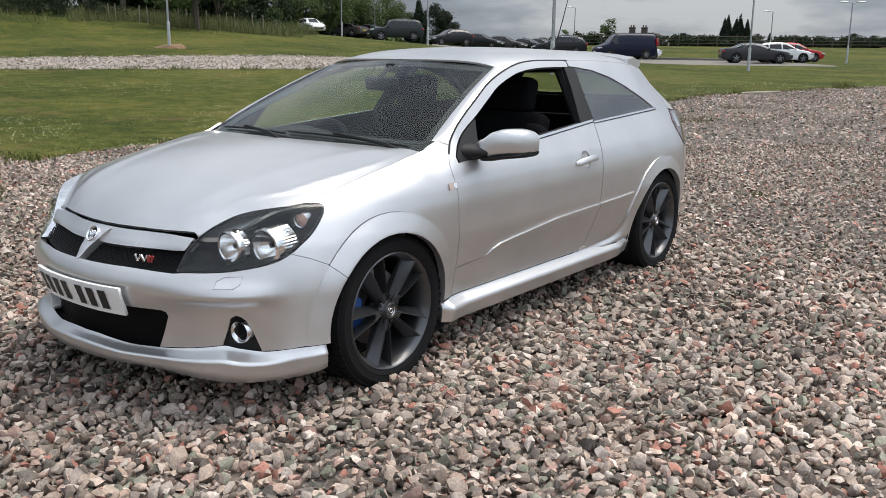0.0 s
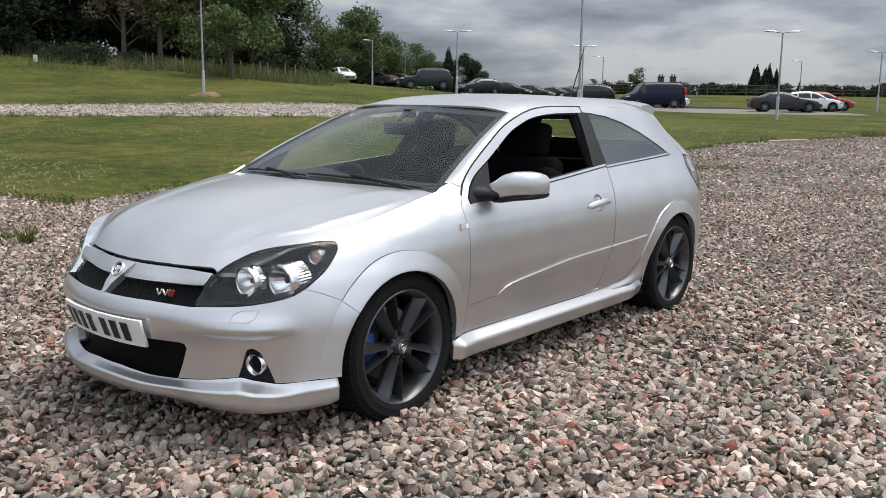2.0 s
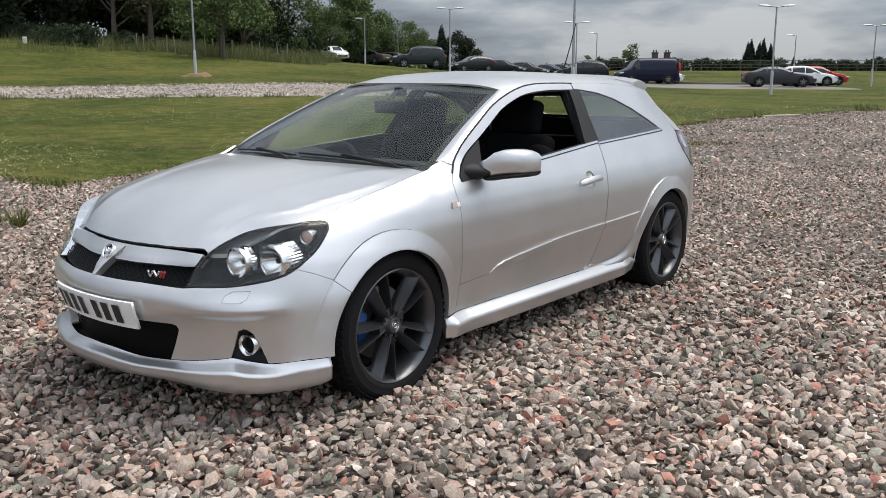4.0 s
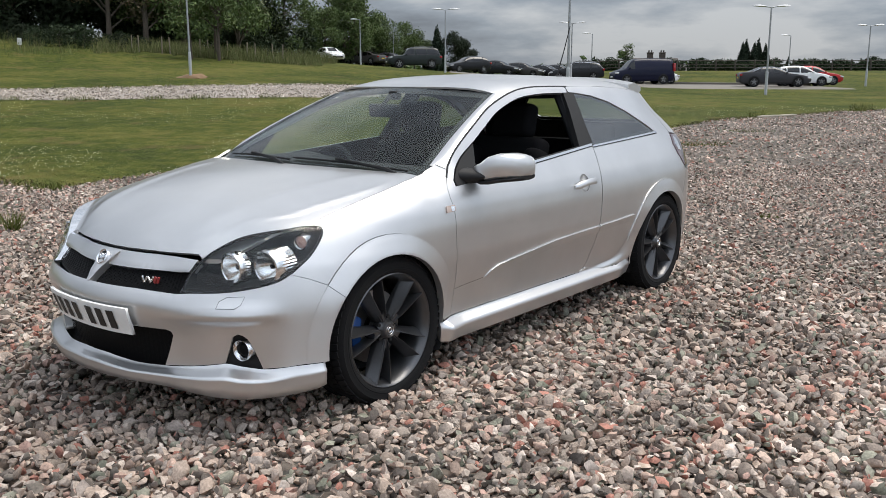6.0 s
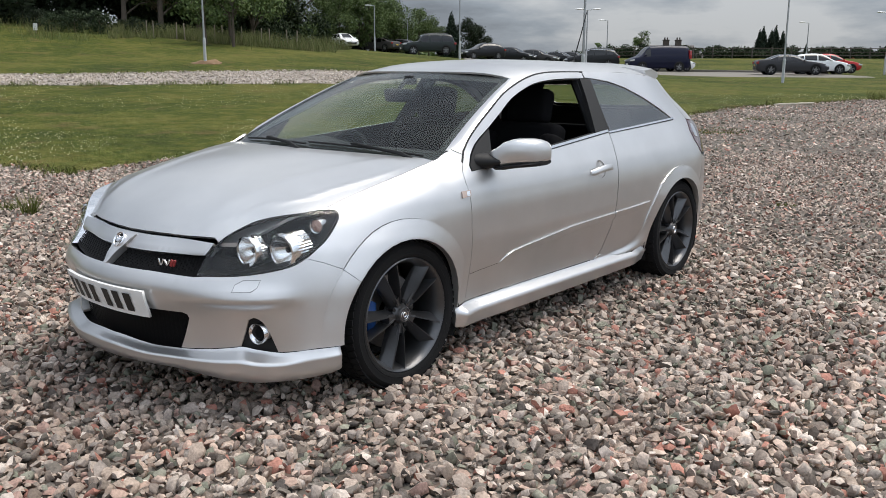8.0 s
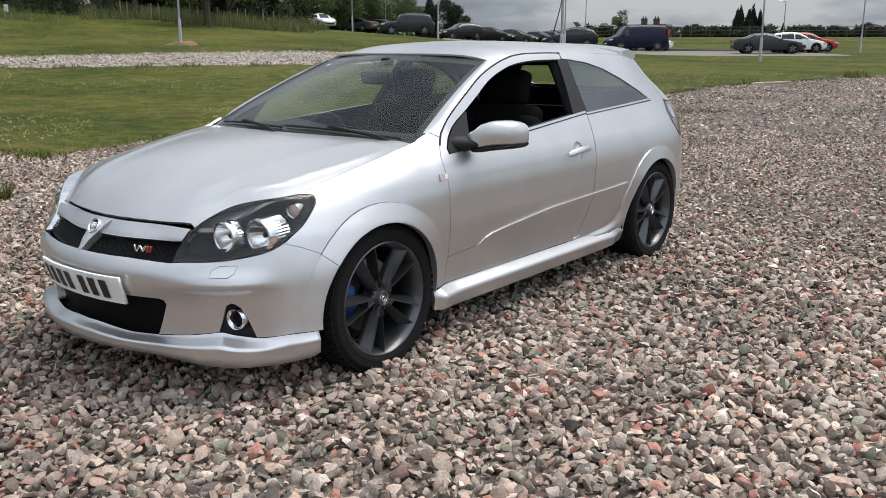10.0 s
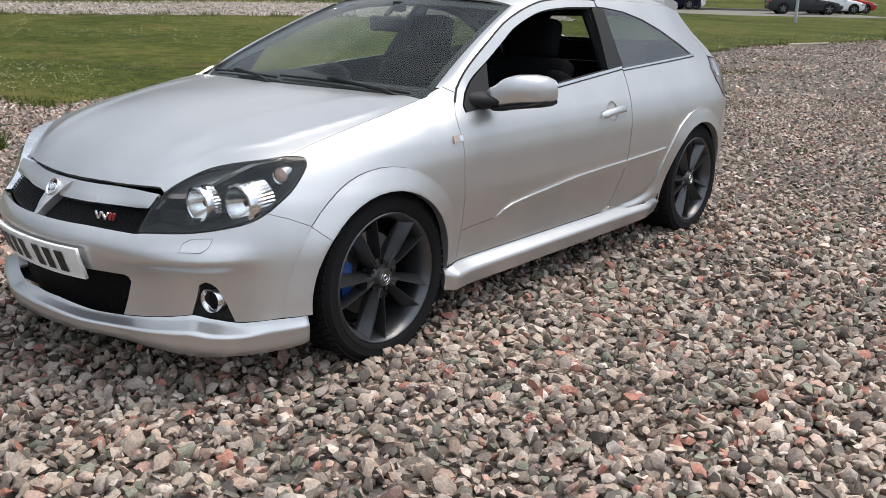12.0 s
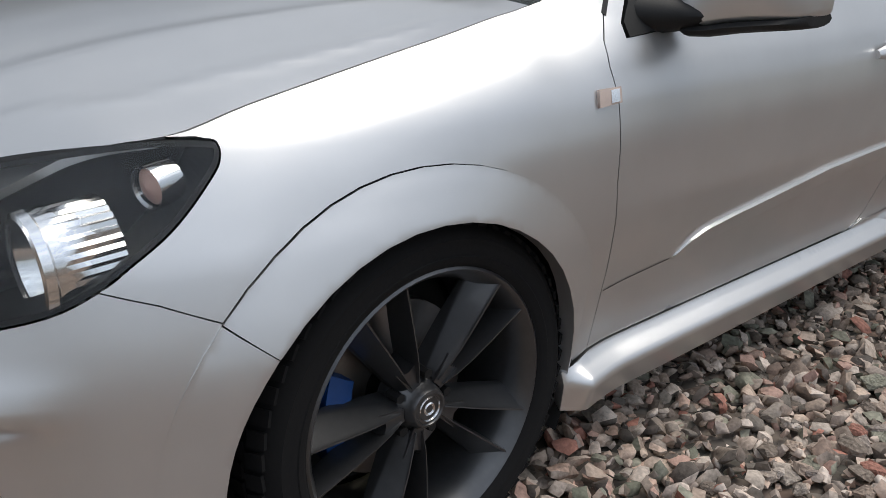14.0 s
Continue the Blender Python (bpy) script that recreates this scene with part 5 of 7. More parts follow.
def seat(x, y, back, wide=.52, name="seat"):
    holder = new(name)
    holder.parent = car
    tagged(holder, "black cloth bucket seat")
    holder.location = (x, y, 0)
    bm = bmesh.new()
    box(bm, (wide, .52, .16), Matrix.Translation((0, 0, .42)) @ pose(0, 0, 0, -8), .05, 3)
    for k in (-1, 1):
        box(bm, (.10, .48, .10), Matrix.Translation((k * (wide / 2 - .04), .0, .50)) @ pose(0, 0, 0, -8), .04, 3)
    part("cushion", bm, CLOTH, holder)
    bm = bmesh.new()
    box(bm, (wide * .92, .13, .62), Matrix.Translation((0, .30, .74)) @ pose(0, 0, 0, -back), .05, 3)
    for k in (-1, 1):
        box(bm, (.11, .16, .50), Matrix.Translation((k * (wide / 2 - .05), .26, .74)) @ pose(0, 0, 0, -back), .05, 3)
    part("backrest", bm, CLOTH, holder)
    bm = bmesh.new()
    box(bm, (.27, .11, .20), Matrix.Translation((0, .41, 1.135)) @ pose(0, 0, 0, -back * .7), .045, 3)
    part("headrest", bm, CLOTH, holder)
    bm = bmesh.new()
    for k in (-.07, .07):
        rod(bm, (k, .37, .98), (k, .41, 1.12), .007)
    part("headrest_post", bm, BLACK, holder)


seat(.36, -.10, 18)
seat(-.36, -.10, 18)
bm = bmesh.new()
box(bm, (1.22, .5, .18), Matrix.Translation((0, .80, .42)), .05, 3)
box(bm, (1.20, .14, .56), Matrix.Translation((0, 1.12, .70)) @ pose(0, 0, 0, -20), .05, 3)
for x in (-.38, .38):
    box(bm, (.26, .10, .14), Matrix.Translation((x, 1.24, 1.01)), .04, 3)
part("rear_bench", bm, CLOTH, car, "black rear bench seat")
bm = bmesh.new()
box(bm, (1.1, .5, .02), Matrix.Translation((0, 1.48, .93)), .005)
box(bm, (1.40, 2.6, .02), Matrix.Translation((0, .2, .27)))
part("cabin_floor", bm, CLOTH, car, "black carpet and parcel shelf")
for s in (1, -1):
    skin("quarter_trim", body, [(.45, .3), (.44, .95), (.50, .975), (1.40, 1.02), (1.55, .9), (1.5, .4)], DASH, car, "dark rear side trim", out=-.09, gap=0, depth=0, sides=(s,), h=.1)
    skin("pillar_lining", body, [(1.37, 1.04), (1.25, 1.11), (1.09, 1.19), (.92, 1.245), (.75, 1.28), (.6, 1.30), (.6, 1.325), (1.1, 1.315), (1.40, 1.285), (1.55, 1.1), (1.57, 1.03)], DASH, car, "dark pillar lining", out=-.035, gap=0, depth=0, sides=(s,), h=.06)
    bm = bmesh.new()
    tube(bm, [tuple(Vector((body(.47, z, -.05).x * s, .47 - (1.28 - z) * .18, z))) for z in (1.29, 1.2, 1.1, 1.0)], .035, 8)
    part("pillar_cover", bm, DASH, car, "dark cover of the door pillar")
bm = bmesh.new()
box(bm, (.25, .035, .072), Matrix.Translation((.035, -.46, 1.205)) @ pose(0, 0, 0, 6, 0, -8), .02, 3)
rod(bm, (.03, -.46, 1.24), (.03, -.40, 1.29), .012)
box(bm, (.06, .05, .05), Matrix.Translation((.03, -.37, 1.285)), .015)
part("rear_view_mirror", bm, BLACK, car, "black rear-view mirror")
bm = bmesh.new()
box(bm, (.05, .012, .06), Matrix.Translation((.16, -.36, 1.265)) @ pose(0, 0, 0, -50), .004)
part("sensor_cover", bm, GREYTRIM, car, "pale light sensor on the windscreen")

# ---- lamp posts ----
POLE = plain("galvanised_steel", (.36, .37, .38), .45, metal=.7, vary=.1)
POLE_LOW = plain("painted_post_foot", (.42, .43, .44), .5, vary=.1)
LAMPHEAD = plain("pale_lamp_head", (.55, .56, .57), .4, vary=.05)


def lamp_post(u, v, top, heads, turn=0.0, thick=.055):
    z0 = land(u, v)
    x, y = to_xy(u, v)
    h = top - z0
    yaw = math.degrees(math.atan2(RIGHT.y, RIGHT.x)) + turn
    ob = thing("street_lamp", "grey steel lamp post with %s flat head%s" % (("one", "") if heads == 1 else ("two", "s")), "street lamp", (x, y, z0 - .05), "lamp posts of the car park", yaw)
    bm = bmesh.new()
    rod(bm, (0, 0, 1.2), (0, 0, h), thick, thick * .72, 10)
    part("pole", bm, POLE, ob)
    bm = bmesh.new()
    rod(bm, (0, 0, 0), (0, 0, 1.25), thick * 1.45, thick * 1.45, 10)
    rod(bm, (0, 0, 1.25), (0, 0, 1.33), thick * 1.45, thick, 10)
    part("foot", bm, POLE_LOW, ob)
    for k in ((1,) if heads == 1 else (1, -1)):
        bm = bmesh.new()
        rod(bm, (0, 0, h), (k * .35, 0, h + .04), .03, .025, 8)
        part("arm", bm, POLE, ob)
        bm = bmesh.new()
        rings = []
        for t, w, d in ((.0, .07, .04), (.15, .13, .07), (.5, .16, .09), (.85, .13, .07), (1, .05, .03)):
            px = k * (.30 + .72 * t)
            pz = h + .05 + .03 * t
            rings.append([bm.verts.new((px, w * math.cos(a), pz + d * math.sin(a) * (.9 if math.sin(a) > 0 else .35))) for a in [2 * math.pi * i / 10 for i in range(10)]])
        for a, b in zip(rings, rings[1:]):
            for i in range(10):
                bm.faces.new((a[i], a[(i + 1) % 10], b[(i + 1) % 10], b[i]))
        bm.faces.new(rings[0])
        bm.faces.new(rings[-1])
        part("lamp_head", bm, LAMPHEAD, ob)
    return ob


lamp_post(44.2, -12.45, 6.5, 1, -55)
lamp_post(80, -7.0, 6.85, 1, 150)
lamp_post(100, -5.0, 6.75, 1, 150)
lamp_post(66, .60, 6.6, 2)
lamp_post(35, 5.24, 5.85, 2)
lamp_post(69, 10.55, 5.8, 2)
lamp_post(90, 15.85, 6.1, 1, 180)
lamp_post(48, 18.14, 5.3, 2)
lamp_post(90, 36.2, 5.9, 1, 180)
lamp_post(66, 32.5, 5.4, 2)
# mound of bare earth at the foot of the post on the bank
bm = bmesh.new()
x, y = to_xy(44.6, -12.6)
bmesh.ops.create_icosphere(bm, subdivisions=3, radius=1.0)
for p in bm.verts:
    p.co = Vector((p.co.x * .95, p.co.y * .7, (p.co.z + .35 * p.co.x) * .26)) * (1 + .25 * noise.noise(p.co * 1.7))
bmesh.ops.transform(bm, matrix=Matrix.Translation((x, y, land(44.6, -12.6) - .12)) @ pose(0, 0, 0, 0, 0, 40), verts=bm.verts)
tagged(part("earth_mound", bm, EARTH), "bare reddish earth heaped round a post", "earth", kind="structure")

# ---- parked cars ----
CAR_GLASS = plain("dark_car_glass", (.004, .0045, .005), .06, vary=.05, spec=.5)
DULL_ALLOY = plain("dull_alloy", (.22, .22, .225), .5, metal=.4)
PLATE_YELLOW = plain("yellow_plate", (.62, .46, .05), .4, vary=.03)
TAILLENS = plain("red_tail_lens", (.30, .02, .02), .15, coat=.6)
HEADGLASS = plain("clear_lamp_glass", (.70, .72, .74), .12, metal=.6)


def car_paint(name, c, coat=.25):
    return plain(name, c, .40, metal=.0, spec=.12, coat=coat, vary=.05, scale=2)


# length, width, wheel radius, outline of the top from nose to tail, waistline, windscreen from and to, rear glass from and to, door pillars
SHAPES = {
    "hatch": (4.1, 1.75, .32, [(0, .52), (.012, .64), (.05, .76), (.16, .88), (.27, .96), (.40, 1.27), (.48, 1.41), (.60, 1.46), (.76, 1.43), (.88, 1.33), (.95, 1.08), (.985, .96), (1, .60)],
              [(0, .58), (.1, .76), (.3, .90), (.6, .95), (.88, 1.01), (1, .9)], (.29, .47), (.86, .95), (.56, .78)),
    "saloon": (4.85, 1.86, .34, [(0, .50), (.012, .62), (.05, .73), (.18, .86), (.29, .94), (.40, 1.22), (.48, 1.37), (.58, 1.42), (.69, 1.38), (.79, 1.20), (.87, 1.06), (.95, 1.03), (.987, .96), (1, .58)],
               [(0, .56), (.1, .74), (.3, .89), (.6, .94), (.88, .98), (1, .9)], (.31, .47), (.71, .86), (.55, .70)),
    "estate": (4.6, 1.82, .34, [(0, .52), (.012, .66), (.05, .78), (.16, .92), (.26, 1.0), (.37, 1.34), (.45, 1.50), (.56, 1.56), (.78, 1.53), (.90, 1.43), (.955, 1.16), (.985, 1.0), (1, .60)],
               [(0, .58), (.1, .80), (.3, .95), (.6, 1.0), (.88, 1.05), (1, .95)], (.28, .45), (.89, .955), (.54, .76)),
    "offroad": (4.7, 1.86, .38, [(0, .62), (.010, .84), (.04, .97), (.20, 1.06), (.27, 1.10), (.35, 1.50), (.40, 1.67), (.52, 1.75), (.86, 1.73), (.93, 1.66), (.975, 1.18), (.99, 1.08), (1, .70)],
                [(0, .66), (.1, .95), (.3, 1.05), (.6, 1.08), (.9, 1.10), (1, 1.0)], (.28, .40), (.92, .975), (.50, .72)),
    "van": (4.75, 1.90, .34, [(0, .58), (.010, .80), (.05, .96), (.15, 1.12), (.19, 1.22), (.28, 1.72), (.34, 1.87), (.55, 1.93), (.92, 1.91), (.972, 1.84), (.988, 1.22), (1, .66)],
            [(0, .62), (.1, .94), (.25, 1.10), (.6, 1.16), (.9, 1.16), (1, 1.0)], (.19, .33), (2.0, 2.0), (.345, .60)),
}


def parked_car(kind, u, v, heading, paint, label, category="car"):
    """heading: degrees the nose is turned from facing right along the car park."""
    ln, wd, r, top_pts, belt_pts, screen_t, rear_t, pillars = SHAPES[kind]
    x, y = to_xy(u, v)
    z = land(u, v) + .05
    yaw = math.degrees(math.atan2(RIGHT.y, RIGHT.x)) + heading
    ob = thing("van" if kind == "van" else "parked_car", label, category, (x, y, z), "parked cars", yaw)
    X = lambda t: ln * (.5 - t)
    hw = wd / 2
    top, waist = curve(*zip(*top_pts)), curve(*zip(*belt_pts))
    tum, boxy = (.20, .30) if kind in ("van", "offroad") else (.36, .42)
    stations = sorted({round(k / 58, 4) for k in range(59)} | {.003, .008, .025, .042, .975, .99, .996})
    rings, zb_at, zt_at = [], [], []
    for t in stations:
        zt = top(t)
        zb = min(waist(t), zt - .02)
        w = hw * (1 - .26 * max(0, (.13 - t) / .13) ** 2.2 - .15 * max(0, (t - .90) / .10) ** 2.2)
        b = .21 + .16 * max(0, (.05 - t) / .05) + .14 * max(0, (t - .96) / .04) + (.04 if kind == "offroad" else 0)
        half = [(.55 * w, b), (.90 * w, b), (.965 * w, b + .06), (.99 * w, b + .16), (w, b + (zb - b) * .55), (.992 * w, b + (zb - b) * .80), (.955 * w, zb)]
        for k in range(1, 11):
            a = math.pi / 2 * k / 10
            zz = zb + (zt - zb) * math.sin(a) ** .95
            half.append((.955 * w * (1 - tum * (zz - zb)) * max(0.0, math.cos(a)) ** boxy, zz))
        rings.append(half)
        zb_at.append(zb)
        zt_at.append(zt)
    n = len(rings[0])
    verts = [(X(t), k * p[0], p[1]) for t, ring in zip(stations, rings) for k in (1, -1) for p in ring]
    shell, panes = [], []
    for i in range(len(stations) - 1):
        t = (stations[i] + stations[i + 1]) / 2
        zb, zt = (zb_at[i] + zb_at[i + 1]) / 2, (zt_at[i] + zt_at[i + 1]) / 2
        for k in (0, 1):
            for j in range(n - 1):
                a = (2 * i + k) * n + j
                b = (2 * i + 2 + k) * n + j
                zc = (rings[i][j][1] + rings[i][j + 1][1] + rings[i + 1][j][1] + rings[i + 1][j + 1][1]) / 4
                side = 6 <= j < 14
                glazed = side and screen_t[0] + .03 < t < rear_t[1] - .035 and zb + .035 < zc < zt - .10 and all(abs(t - q) > .011 for q in pillars)
                if kind == "van" and side and t > pillars[0]:
                    glazed = False
                for t0, t1 in (screen_t, rear_t):
                    glazed = glazed or (not side and j >= 13 and t0 < t < t1)
                face = (a, a + 1, b + 1, b) if k else (a, b, b + 1, a + 1)
                (panes if glazed else shell).append(face)
        a, b = 2 * i * n, (2 * i + 2) * n
        shell.append((a, a + n, b + n, b))
    for i in (0, len(stations) - 1):
        shell.append(tuple(range(2 * i * n, 2 * i * n + n)) + tuple(reversed(range(2 * i * n + n, 2 * i * n + 2 * n))))
    for name, faces, mat, text in (("body", shell, paint, ""), ("glasshouse", panes, CAR_GLASS, "dark glass")):
        bm = bmesh.new()
        vs_ = [bm.verts.new(p) for p in verts]
        for f in faces:
            bm.faces.new([vs_[q] for q in f])
        bmesh.ops.delete(bm, geom=[q for q in bm.verts if not q.link_faces], context="VERTS")
        bmesh.ops.remove_doubles(bm, verts=bm.verts, dist=.0008)
        part(name, bm, mat, ob, text)
    if kind in ("estate", "offroad"):
        for k in (1, -1):
            bm = bmesh.new()
            tube(bm, [(X(t), k * hw * .66, top(t) + .01 + .035 * math.sin(math.pi * (t - .46) / .40) ** .4) for t in (.47, .52, .62, .72, .80, .85)], .016, 6)
            part("roof_rail", bm, DULL_ALLOY, ob)
    if kind in ("saloon", "estate"):
        # bright strip over the side windows
        for k in (1, -1):
            pts = []
            for i in range(19):
                t = screen_t[0] + .035 + (rear_t[1] - screen_t[0] - .075) * i / 18
                zt = top(t)
                zb = min(waist(t), zt - .02)
                f = max(0.0, zt - .085 - zb) / (zt - zb)
                zz = zb + f * (zt - zb)
                pts.append((X(t), k * (.955 * hw * (1 - tum * (zz - zb)) * max(0.0, 1 - f ** 2.1) ** (boxy / 2) + .006), zz))
            bm = bmesh.new()
            tube(bm, pts, .016, 6)
            part("window_trim", bm, BRIGHT, ob, "bright strip over the side windows")
    for t in (.19, .80):
        for k in (1, -1):
            bm = bmesh.new()
            lathe(bm, [(-.09, r * .62), (-.09, r * .95), (-.05, r), (.07, r), (.10, r * .94), (.10, r * .68)], 24, "Y", (X(t), k * (hw - .075), r))
            part("tyre", bm, RUBBER, ob)
            bm = bmesh.new()
            lathe(bm, [(k * .07, .03), (k * .085, r * .3), (k * .05, r * .5), (k * .075, r * .62), (k * .098, r * .69)], 20, "Y", (X(t), k * (hw - .075), r))
            for g in range(5):
                a = 2 * math.pi * g / 5
                box(bm, (r * .15, .03, r * .56), Matrix.Translation((X(t) + math.sin(a) * r * .36, k * (hw - .0), r + math.cos(a) * r * .36)) @ pose(0, 0, 0, 0, math.degrees(a), 0))
            part("rim", bm, DULL_ALLOY, ob)
            bm = bmesh.new()
            lathe(bm, [(k * .004, .0), (k * .006, r * 1.14)], 28, "Y", (X(t), k * (hw * 1.003), r + .02))
            part("wheel_arch", bm, LINER, ob)
    zl, zr = top(.03) - .08, waist(.97) - .10
    for k in (1, -1):
        bm, rm = bmesh.new(), bmesh.new()
        box(bm, (.34, .30, .12), Matrix.Translation((X(.045), k * hw * .74, zl)) @ pose(0, 0, 0, 0, 8, -30 * k), .045)
        tall = .62 if kind == "van" else .17
        box(rm, (.20, .20, tall), Matrix.Translation((X(.982), k * hw * .86, zr + (.30 if kind == "van" else 0))) @ pose(0, 0, 0, 0, 0, 14 * k), .04)
        part("headlight", bm, HEADGLASS, ob)
        part("tail_light", rm, TAILLENS, ob)
        bm = bmesh.new()
        box(bm, (.11, .18, .13), Matrix.Translation((X(screen_t[0] + .045), k * (hw + .05), waist(.33) + .07)), .045)
        part("door_mirror", bm, paint, ob)
        for t in (pillars[0] - .035, pillars[1] - .03):
            if t > .4 or kind != "van":
                bm = bmesh.new()
                box(bm, (.17, .03, .028), Matrix.Translation((X(t), k * hw * .995, waist(t) - .11)), .01, 1)
                part("door_handle", bm, paint, ob)
    bm = bmesh.new()
    box(bm, (.06, wd * .60, .15), Matrix.Translation((X(.004), 0, .44)), .02)
    part("bumper_grille", bm, BLACK, ob)
    bm = bmesh.new()
    box(bm, (.05, wd * .60, .12), Matrix.Translation((X(.996), 0, .40)), .02)
    part("rear_valance", bm, BLACK, ob)
    for t, mat in ((-.004, PLATE), (1.003, PLATE_YELLOW)):
        bm = bmesh.new()
        box(bm, (.02, .50, .11), Matrix.Translation((X(t), 0, .54 if t < 0 else .64)), .004, 1)
        part("number_plate", bm, mat, ob)
    return ob


GREY_P, WHITE_P, RED_P = car_paint("dark_grey_paint", (.038, .038, .042)), car_paint("white_paint", (.75, .76, .76)), car_paint("red_paint", (.42, .03, .03))
BLACK_P, NAVY_P, TAUPE_P, GREEN_P = car_paint("black_paint", (.018, .019, .021)), car_paint("navy_paint", (.004, .0055, .022)), car_paint("dark_taupe_paint", (.055, .052, .050)), car_paint("dark_green_paint", (.02, .026, .025))


parked_car("saloon", 62, 23.9, -10, GREY_P, "dark grey saloon parked on asphalt")
parked_car("hatch", 64.5, 26.9, -10, WHITE_P, "white hatchback parked beside a grey saloon")
parked_car("hatch", 67.5, 29.1, -10, RED_P, "red hatchback parked behind a white car")
parked_car("van", 68, 15.9, 186, NAVY_P, "navy blue panel van parked on asphalt", "van")
parked_car("hatch", 71.5, 17.6, 4, WHITE_P, "white hatchback half hidden behind a blue van")
parked_car("estate", 74, 11.75, 174, BLACK_P, "black estate car with roof rails")
parked_car("offroad", 76, -2.1, 196, GREEN_P, "dark old off-road estate parked on the bank")
parked_car("hatch", 80, 2.75, 205, BLACK_P, "black hatchback seen from behind")
for u, k, p, hd, l in ((86, .0715, BLACK_P, -24, "black hatchback nose out in the row"), (87, .0985, TAUPE_P, -24, "dark taupe hatchback nose out in the row"), (88, .124, BLACK_P, -26, "black saloon nose out in the row"), (90, .140, GREY_P, -26, "dark grey hatchback in the row")):
    parked_car("hatch" if "saloon" not in l else "saloon", u, u * k, hd, p, l)
parked_car("hatch", 90, -10.95, -62, WHITE_P, "white hatchback at the top of the bank")
parked_car("saloon", 97, -8.05, 150, TAUPE_P, "dark saloon mostly hidden by the bank")
parked_car("hatch", 98, -6.1, 160, GREY_P, "grey hatchback mostly hidden by the bank")

# ---- trees ----
BARK = plain("tree_bark", (.075, .06, .045), .95, vary=.3, scale=3, grain=25, relief=.02)
LEAF_A = by_piece("broad_leaves", [(.055, .088, .025), (.080, .124, .034), (.128, .168, .053), (.068, .100, .034)], .7, relief=0, grain=3.0)
LEAF_B = by_piece("pale_leaves", [(.12, .155, .065), (.18, .21, .095), (.095, .135, .05), (.26, .28, .16)], .7, relief=0, grain=3.0)
# the shade inside the wood is put into this near-black leaf colour
LEAF_E = by_piece("shade_darkened_leaves", [(.009, .017, .006), (.013, .024, .008), (.021, .032, .012), (.011, .019, .007)], .75, relief=0, grain=3.0)
LEAF_F = by_piece("brownish_leaves", [(.085, .073, .036), (.12, .092, .05), (.065, .066, .031), (.155, .12, .07)], .75, relief=0, grain=3.0)
LEAF_D = by_piece("hedge_leaves", [(.018, .032, .012), (.028, .045, .017), (.04, .058, .024), (.022, .036, .016)], .8, relief=0, grain=3.0)
LEAF_C = by_piece("conifer_needles", [(.010, .020, .010), (.016, .028, .014), (.022, .034, .018), (.012, .024, .013)], .8, relief=0, grain=3.0)


def leaf_cloud(rng, blobs, count, size):
    """Many small leaf sprays set in and on a set of uneven lumps."""
    b = np.array(blobs, float)
    w = b[:, 3] ** 2
    b = b[rng.choice(len(b), count, p=w / w.sum())]

    def unit(a):
        return a / np.linalg.norm(a, axis=1)[:, None]
    d = unit(rng.normal(size=(count, 3)))
    rr = b[:, 3] * rng.uniform(.25, 1.0, count) ** .45 * (1 + .18 * rng.normal(size=count))
    c = b[:, :3] + d * rr[:, None] * np.column_stack([np.ones(count), np.ones(count), b[:, 4]])
    a = unit(rng.normal(size=(count, 3)))
    e = unit(np.cross(a, rng.normal(size=(count, 3))))
    s = (size * rng.uniform(.6, 1.5, count))[:, None]
    n = np.cross(a, e)
    verts = np.stack([c - a * s, c - e * s * .5 + n * s * .15, c + a * s, c + e * s * .5 + n * s * .15], 1).reshape(-1, 3)
    faces = [f for k in range(0, 4 * count, 4) for f in ((k, k + 1, k + 2), (k, k + 2, k + 3))]
    return verts, faces


def tree(name, label, seed, height, spread, leaf, count, size, clear=.22, kind="broad", category="tree"):
    rng = np.random.default_rng(seed)
    ob = thing(name, label, category)
    bm = bmesh.new()
    lean = rng.uniform(-.03, .03, 2) * height
    tube(bm, [(0, 0, -.3), (lean[0] * .3, lean[1] * .3, height * .25), (lean[0] * .7, lean[1] * .7, height * .55), (lean[0], lean[1], height * .85)], [height * .026, height * .02, height * .013, height * .004], 8)
    blobs, limbs = [], bmesh.new()
    if kind == "broad":
        for k in range(22):
            a, t = rng.uniform(0, 6.28), rng.uniform(clear, .90)
            reach = spread * (.25 + .75 * math.sin(math.pi * min(1, (t - clear * .6) / (1 - clear * .5)) ** .8)) * rng.uniform(.55, 1.0)
            tip = (lean[0] + math.cos(a) * reach, lean[1] + math.sin(a) * reach, height * t + rng.uniform(0, .08) * height)
            base = (lean[0] * t, lean[1] * t, height * max(clear, t - .16))
            tube(limbs, [base, tuple(np.add(base, tip) / 2 + (0, 0, .04 * height)), tip], [height * .009, height * .006, height * .002], 5)
            blobs.append((*tip, spread * rng.uniform(.26, .46), rng.uniform(.6, .9)))
        blobs.append((lean[0], lean[1], height * .88, spread * .36, 1.0))
        blobs.append((lean[0], lean[1], height * .62, spread * .55, .9))
    else:
        for k in range(20):
            t = .06 + .92 * k / 19
            blobs.append((0, 0, height * t, max(.15, spread * (1.05 - t)), 1.0))
    part("trunk", bm, BARK, ob)
    if len(limbs.verts):
        tagged(part("branchwork", limbs, BARK, ob), kind="stuff")
    else:
        limbs.free()
    v, f = leaf_cloud(rng, blobs, count, size)
    link("crown", v, f, leaf, ob)
    return ob


